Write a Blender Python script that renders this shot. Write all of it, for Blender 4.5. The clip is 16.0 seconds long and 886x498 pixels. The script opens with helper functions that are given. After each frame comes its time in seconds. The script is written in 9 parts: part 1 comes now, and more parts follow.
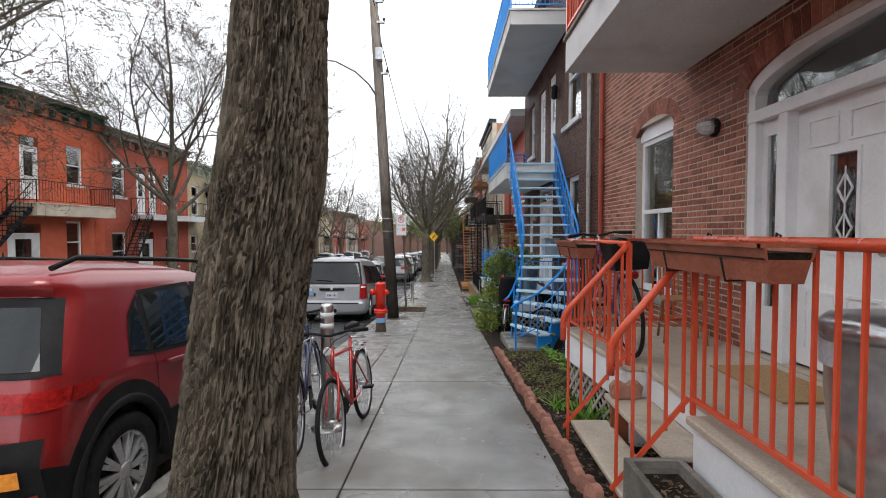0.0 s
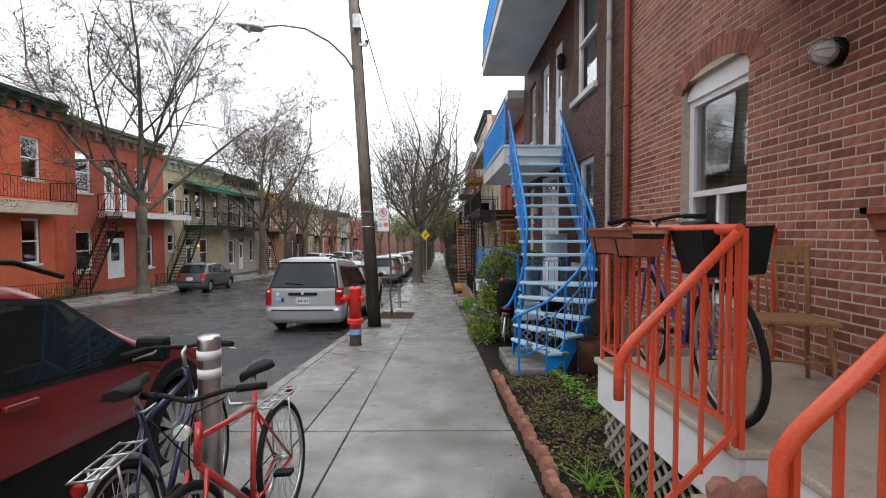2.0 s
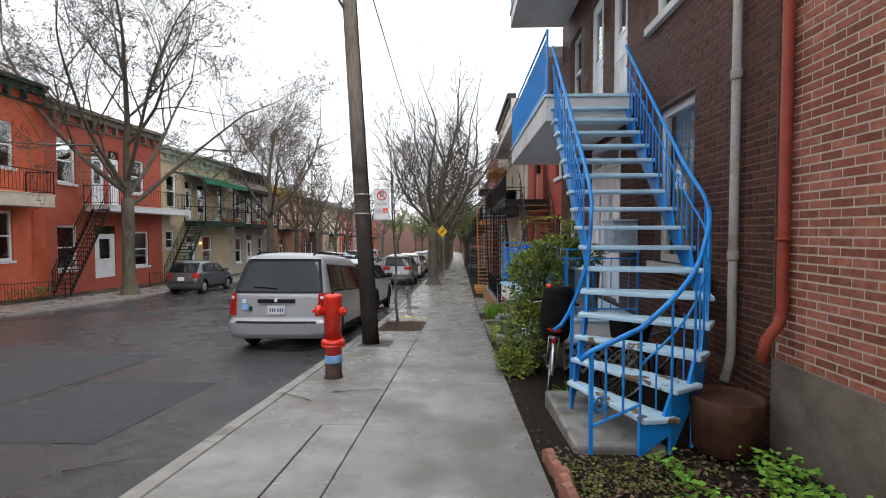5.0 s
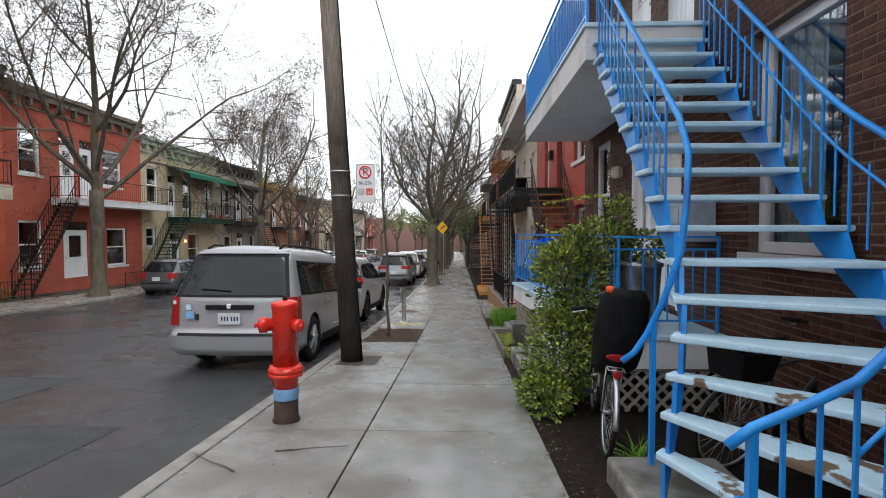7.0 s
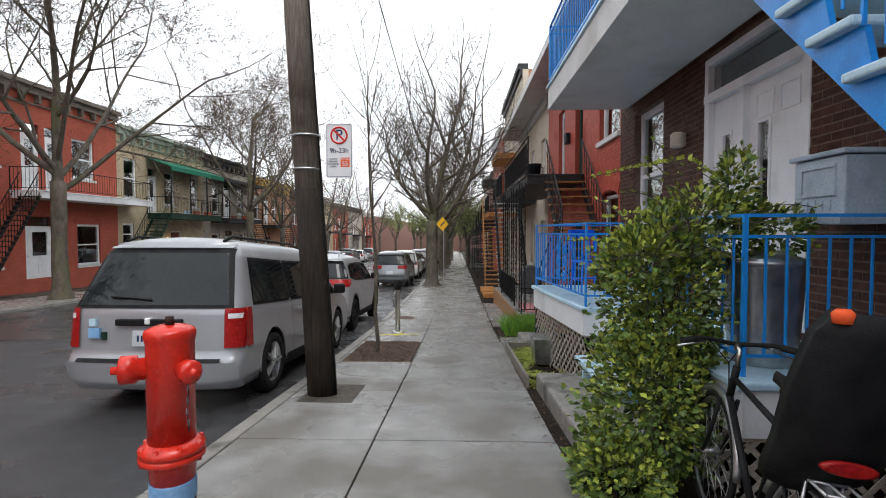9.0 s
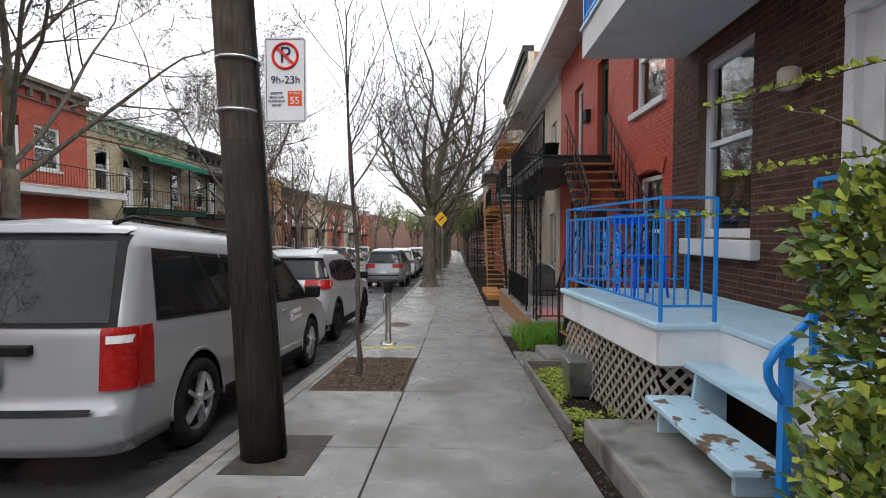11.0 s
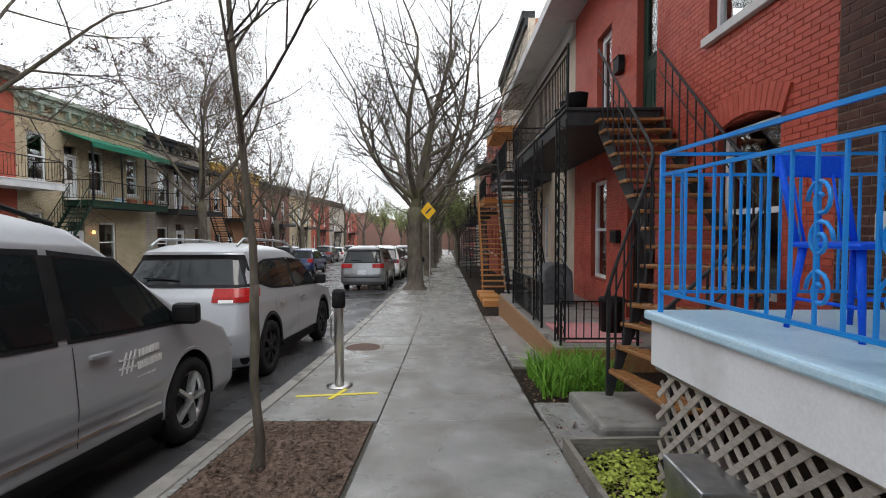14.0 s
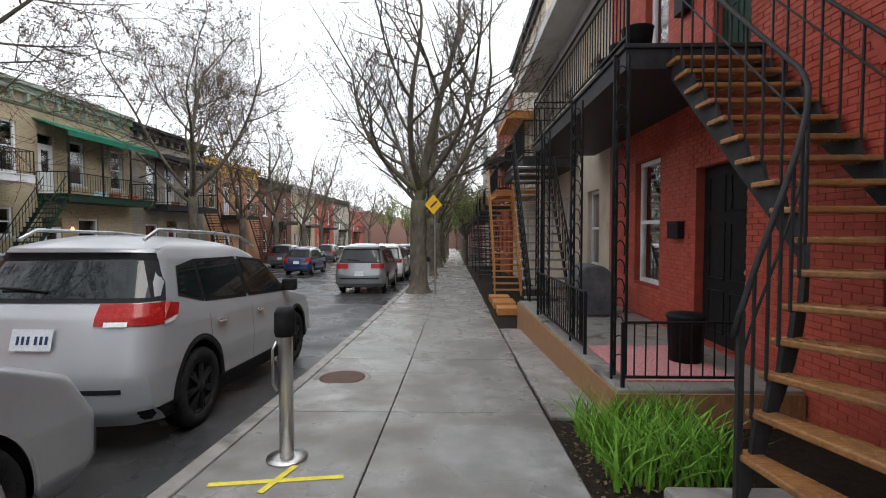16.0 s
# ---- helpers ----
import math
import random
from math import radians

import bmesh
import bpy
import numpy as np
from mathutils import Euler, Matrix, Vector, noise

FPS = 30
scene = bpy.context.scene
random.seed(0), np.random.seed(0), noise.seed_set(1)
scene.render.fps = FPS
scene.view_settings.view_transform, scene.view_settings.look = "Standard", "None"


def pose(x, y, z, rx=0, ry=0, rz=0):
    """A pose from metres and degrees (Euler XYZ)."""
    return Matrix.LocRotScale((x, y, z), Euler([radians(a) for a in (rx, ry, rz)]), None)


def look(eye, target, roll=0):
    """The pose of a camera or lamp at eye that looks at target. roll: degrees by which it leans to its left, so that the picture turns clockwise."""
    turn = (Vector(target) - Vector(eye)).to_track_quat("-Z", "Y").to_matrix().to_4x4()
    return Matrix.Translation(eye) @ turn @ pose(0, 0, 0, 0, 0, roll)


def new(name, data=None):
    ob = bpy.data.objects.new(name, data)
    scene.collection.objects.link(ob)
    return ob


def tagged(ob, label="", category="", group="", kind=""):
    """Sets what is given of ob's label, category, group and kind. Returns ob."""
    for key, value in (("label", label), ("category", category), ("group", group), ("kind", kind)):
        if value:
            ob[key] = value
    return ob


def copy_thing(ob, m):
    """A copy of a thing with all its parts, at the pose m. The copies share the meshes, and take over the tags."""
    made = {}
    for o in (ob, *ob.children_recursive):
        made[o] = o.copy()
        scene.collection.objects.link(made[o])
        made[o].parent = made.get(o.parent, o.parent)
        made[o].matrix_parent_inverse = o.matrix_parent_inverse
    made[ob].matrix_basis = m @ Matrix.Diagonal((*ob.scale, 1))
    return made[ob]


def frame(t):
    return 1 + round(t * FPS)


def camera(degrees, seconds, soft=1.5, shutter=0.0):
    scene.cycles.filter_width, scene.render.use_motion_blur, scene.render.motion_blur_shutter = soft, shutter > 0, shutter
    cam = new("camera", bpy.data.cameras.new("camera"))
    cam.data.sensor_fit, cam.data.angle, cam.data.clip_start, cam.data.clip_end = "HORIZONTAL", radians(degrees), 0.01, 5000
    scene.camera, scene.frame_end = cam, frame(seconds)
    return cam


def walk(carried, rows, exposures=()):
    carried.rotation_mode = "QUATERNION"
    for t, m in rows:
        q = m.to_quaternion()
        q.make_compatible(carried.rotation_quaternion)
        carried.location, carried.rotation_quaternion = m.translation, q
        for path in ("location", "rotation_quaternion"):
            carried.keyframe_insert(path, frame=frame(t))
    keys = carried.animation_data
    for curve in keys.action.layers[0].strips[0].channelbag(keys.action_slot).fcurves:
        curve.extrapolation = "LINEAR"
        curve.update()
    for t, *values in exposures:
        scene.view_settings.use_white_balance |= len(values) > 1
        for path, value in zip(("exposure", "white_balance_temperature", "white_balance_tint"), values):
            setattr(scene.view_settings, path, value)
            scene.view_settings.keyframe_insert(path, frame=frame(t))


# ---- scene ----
import collections

cam = camera(85.0, 16.0, soft=1.0)
METRES, EYE, TILT, LEAN, TURN = 16.2, 1.52, 0.0, 0.0, 0.3
ROWS = [
    (0.0, 0.0, 0.0, 0.0, -0.0, -2.02, 0.02),
    (0.5, 0.0013, 0.0293, -0.002, -0.17, -2.02, 0.06),
    (1.0, 0.0018, 0.0578, -0.0049, -0.34, -2.03, 0.06),
    (1.5, 0.0029, 0.0869, -0.0058, -0.54, -2.05, 0.09),
    (2.0, 0.01, 0.1159, -0.007, -0.62, -2.04, 0.13),
    (2.5, 0.0136, 0.1465, -0.0099, -0.5, -2.06, 0.16),
    (3.0, 0.017, 0.176, -0.012, -0.41, -2.08, 0.13),
    (3.5, 0.0193, 0.2058, -0.0137, 0.4, -2.05, 0.1),
    (4.0, 0.0184, 0.2372, -0.0158, 1.3, -2.04, 0.06),
    (6.5, 0.0107, 0.3947, -0.0305, 1.78, -2.01, 0.04),
    (7.0, 0.0107, 0.4264, -0.0337, 1.69, -2.02, 0.07),
    (7.5, 0.0095, 0.4573, -0.0372, 1.68, -2.03, 0.11),
    (8.0, 0.0077, 0.4895, -0.0385, 1.69, -2.06, 0.13),
    (8.5, 0.0083, 0.5215, -0.0399, 1.64, -2.07, 0.12),
    (9.0, 0.004, 0.552, -0.0431, 1.59, -2.05, 0.06),
    (11.5, -0.0033, 0.7019, -0.0556, 1.12, -2.17, 0.04),
    (12.0, -0.004, 0.734, -0.0574, 0.93, -2.2, 0.09),
    (12.5, -0.0015, 0.7662, -0.0584, 0.76, -2.18, 0.14),
    (13.0, -0.0033, 0.7969, -0.0613, 0.58, -2.21, 0.14),
    (13.5, -0.0013, 0.8299, -0.0643, 0.38, -2.23, 0.14),
    (14.0, 0.0015, 0.8623, -0.0664, 0.22, -2.21, 0.15),
    (14.5, 0.0017, 0.8944, -0.0676, 0.08, -2.23, 0.13),
    (15.0, 0.0039, 0.9281, -0.0682, 0.17, -2.28, 0.19),
    (15.5, 0.0021, 0.9619, -0.0713, 0.66, -2.28, 0.15),
    (16.0, 0.0014, 0.9942, -0.0735, 1.08, -2.3, 0.1),
]
walk(cam, [(t, pose(0, 0, EYE, TILT, LEAN, TURN) @ pose(METRES * x, METRES * y, METRES * z, 90 + pitch, roll, yaw)) for t, x, y, z, yaw, pitch, roll in ROWS])

# ---- world and light: an overcast, wet spring day ----
SUN_EL, SUN_ROT = radians(58), radians(150)
world = bpy.data.worlds.new("overcast_sky")
scene.world = world
world.use_nodes = True
wn, wl = world.node_tree.nodes, world.node_tree.links
wn.clear()
sky = wn.new("ShaderNodeTexSky")
sky.sky_type, sky.sun_disc, sky.sun_elevation, sky.sun_rotation = "NISHITA", False, SUN_EL, SUN_ROT
sky.air_density, sky.dust_density = 1.0, 4.0
tame = wn.new("ShaderNodeHueSaturation")
tame.inputs["Saturation"].default_value = 0.25
tame.inputs["Value"].default_value = 0.1
wl.new(sky.outputs[0], tame.inputs["Color"])
cloud = wn.new("ShaderNodeTexNoise")
cloud.inputs["Scale"].default_value, cloud.inputs["Detail"].default_value = 1.6, 5
ramp = wn.new("ShaderNodeValToRGB")
ramp.color_ramp.elements[0].color = (0.8, 0.84, 0.9, 1)
ramp.color_ramp.elements[1].color = (0.95, 0.985, 1.02, 1)
ramp.color_ramp.elements[0].position, ramp.color_ramp.elements[1].position = 0.35, 0.62
wl.new(cloud.outputs["Fac"], ramp.inputs[0])
veil = wn.new("ShaderNodeMixRGB")
veil.inputs[0].default_value = 0.82
wl.new(tame.outputs[0], veil.inputs[1])
wl.new(ramp.outputs[0], veil.inputs[2])
back = wn.new("ShaderNodeBackground")
back.inputs["Strength"].default_value = 2.35
wl.new(veil.outputs[0], back.inputs[0])
wl.new(back.outputs[0], wn.new("ShaderNodeOutputWorld").inputs[0])
sun = bpy.data.lights.new("sun", "SUN")
sun.energy, sun.angle, sun.color = 1.35, radians(25), (1.0, 0.97, 0.93)
sun_ob = new("sun", sun)
sun_ob.matrix_world = look((0, 0, 40), (-12, 18, 0))


# ---- materials ----
def surface(name, a, b, scale=8.0, rough=(0.6, 0.8), bump=0.2, fine=60.0, metal=0.0, stretch=(1, 1, 1),
            stain=None, stain_scale=1.2, stain_at=(0.55, 0.7), coat=0.0, pieces=0.0, bump_dist=0.01):
    """Two-scale procedural surface: a grain between colours a and b, larger stains, fine relief."""
    m = bpy.data.materials.new(name)
    m.use_nodes = True
    n, l = m.node_tree.nodes, m.node_tree.links
    p = n["Principled BSDF"]
    co = n.new("ShaderNodeTexCoord")
    mp = n.new("ShaderNodeMapping")
    mp.inputs["Scale"].default_value = stretch
    l.new(co.outputs["Object"], mp.inputs[0])
    n1 = n.new("ShaderNodeTexNoise")
    n1.inputs["Scale"].default_value, n1.inputs["Detail"].default_value = scale, 6
    l.new(mp.outputs[0], n1.inputs[0])
    n2 = n.new("ShaderNodeTexNoise")
    n2.inputs["Scale"].default_value, n2.inputs["Detail"].default_value = fine, 4
    l.new(mp.outputs[0], n2.inputs[0])
    r = n.new("ShaderNodeValToRGB")
    r.color_ramp.elements[0].color, r.color_ramp.elements[1].color = (*a, 1), (*b, 1)
    r.color_ramp.elements[0].position, r.color_ramp.elements[1].position = 0.3, 0.7
    l.new(n1.outputs["Fac"], r.inputs[0])
    out = r.outputs[0]
    speck = n.new("ShaderNodeMixRGB")
    speck.blend_type = "OVERLAY"
    speck.inputs[0].default_value = 0.35
    l.new(out, speck.inputs[1])
    l.new(n2.outputs["Fac"], speck.inputs[2])
    out = speck.outputs[0]
    if pieces:
        oi, isl = n.new("ShaderNodeObjectInfo"), n.new("ShaderNodeNewGeometry")
        add, fr, ma = (n.new("ShaderNodeMath") for _ in range(3))
        add.operation, fr.operation, ma.operation = "ADD", "FRACT", "MULTIPLY_ADD"
        l.new(oi.outputs["Random"], add.inputs[0])
        l.new(isl.outputs["Random Per Island"], add.inputs[1])
        l.new(add.outputs[0], fr.inputs[0])
        l.new(fr.outputs[0], ma.inputs[0])
        ma.inputs[1].default_value, ma.inputs[2].default_value = 2 * pieces, 1 - pieces
        hsv = n.new("ShaderNodeHueSaturation")
        l.new(ma.outputs[0], hsv.inputs["Value"])
        l.new(out, hsv.inputs["Color"])
        out = hsv.outputs[0]
    n3 = n.new("ShaderNodeTexNoise")
    n3.inputs["Scale"].default_value, n3.inputs["Detail"].default_value = stain_scale, 5
    l.new(co.outputs["Object"], n3.inputs[0])
    r3 = n.new("ShaderNodeValToRGB")
    r3.color_ramp.elements[0].position, r3.color_ramp.elements[1].position = stain_at
    l.new(n3.outputs["Fac"], r3.inputs[0])
    if stain:
        mx = n.new("ShaderNodeMixRGB")
        l.new(r3.outputs[0], mx.inputs[0])
        l.new(out, mx.inputs[1])
        mx.inputs[2].default_value = (*stain, 1)
        out = mx.outputs[0]
    l.new(out, p.inputs["Base Color"])
    mr = n.new("ShaderNodeMapRange")
    mr.inputs["To Min"].default_value, mr.inputs["To Max"].default_value = rough
    l.new((r3 if stain or rough[1] - rough[0] > 0.25 else n1).outputs[0], mr.inputs["Value"])
    l.new(mr.outputs[0], p.inputs["Roughness"])
    p.inputs["Metallic"].default_value = metal
    p.inputs["Specular IOR Level"].default_value = 0.45 if rough[0] < 0.3 else 0.1
    p.inputs["Coat Weight"].default_value = coat
    p.inputs["Coat Roughness"].default_value = 0.06
    if bump:
        bp = n.new("ShaderNodeBump")
        bp.inputs["Strength"].default_value, bp.inputs["Distance"].default_value = bump, bump_dist
        l.new(n2.outputs["Fac"], bp.inputs["Height"])
        l.new(bp.outputs[0], p.inputs["Normal"])
    return m


def flat_wall_brick(name, a, b, mortar, width=0.21, row=0.067, rough=0.85, rot=(90, 0, 90)):
    """Brickwork of walls that stay far off, at real brick size."""
    m = bpy.data.materials.new(name)
    m.use_nodes = True
    n, l = m.node_tree.nodes, m.node_tree.links
    p = n["Principled BSDF"]
    co, mp, bt = n.new("ShaderNodeTexCoord"), n.new("ShaderNodeMapping"), n.new("ShaderNodeTexBrick")
    mp.vector_type = "TEXTURE"
    mp.inputs["Rotation"].default_value = [radians(v) for v in rot]
    l.new(co.outputs["Object"], mp.inputs[0])
    l.new(mp.outputs[0], bt.inputs["Vector"])
    for key, value in (("Color1", (*a, 1)), ("Color2", (*b, 1)), ("Mortar", (*mortar, 1))):
        bt.inputs[key].default_value = value
    for key, value in (("Scale", 1.0), ("Mortar Size", 0.006), ("Brick Width", width), ("Row Height", row)):
        bt.inputs[key].default_value = value
    no = n.new("ShaderNodeTexNoise")
    no.inputs["Scale"].default_value, no.inputs["Detail"].default_value = 0.9, 6
    l.new(co.outputs["Object"], no.inputs[0])
    mr = n.new("ShaderNodeMapRange")
    mr.inputs["To Min"].default_value, mr.inputs["To Max"].default_value = 0.65, 1.25
    l.new(no.outputs["Fac"], mr.inputs["Value"])
    hs = n.new("ShaderNodeHueSaturation")
    l.new(mr.outputs[0], hs.inputs["Value"])
    l.new(bt.outputs["Color"], hs.inputs["Color"])
    l.new(hs.outputs[0], p.inputs["Base Color"])
    bp = n.new("ShaderNodeBump")
    bp.invert = True
    bp.inputs["Strength"].default_value, bp.inputs["Distance"].default_value = 0.5, 0.01
    l.new(bt.outputs["Fac"], bp.inputs["Height"])
    l.new(bp.outputs[0], p.inputs["Normal"])
    p.inputs["Roughness"].default_value = rough
    return m


def glass(name, tint=(0.9, 0.95, 0.95), rough=0.0, trans=1.0):
    m = bpy.data.materials.new(name)
    m.use_nodes = True
    n, l = m.node_tree.nodes, m.node_tree.links
    p = n["Principled BSDF"]
    p.inputs["Base Color"].default_value = (*tint, 1)
    p.inputs["Transmission Weight"].default_value = trans
    p.inputs["Roughness"].default_value = rough
    p.inputs["IOR"].default_value = 1.95
    no, bp = n.new("ShaderNodeTexNoise"), n.new("ShaderNodeBump")
    no.inputs["Scale"].default_value = 1.5
    bp.inputs["Strength"].default_value, bp.inputs["Distance"].default_value = 0.06, 0.02
    l.new(no.outputs["Fac"], bp.inputs["Height"])
    l.new(bp.outputs[0], p.inputs["Normal"])
    return m


def glow(name, colour, strength):
    m = bpy.data.materials.new(name)
    m.use_nodes = True
    p = m.node_tree.nodes["Principled BSDF"]
    p.inputs["Base Color"].default_value = (*colour, 1)
    p.inputs["Emission Color"].default_value = (*colour, 1)
    p.inputs["Emission Strength"].default_value = strength
    return m


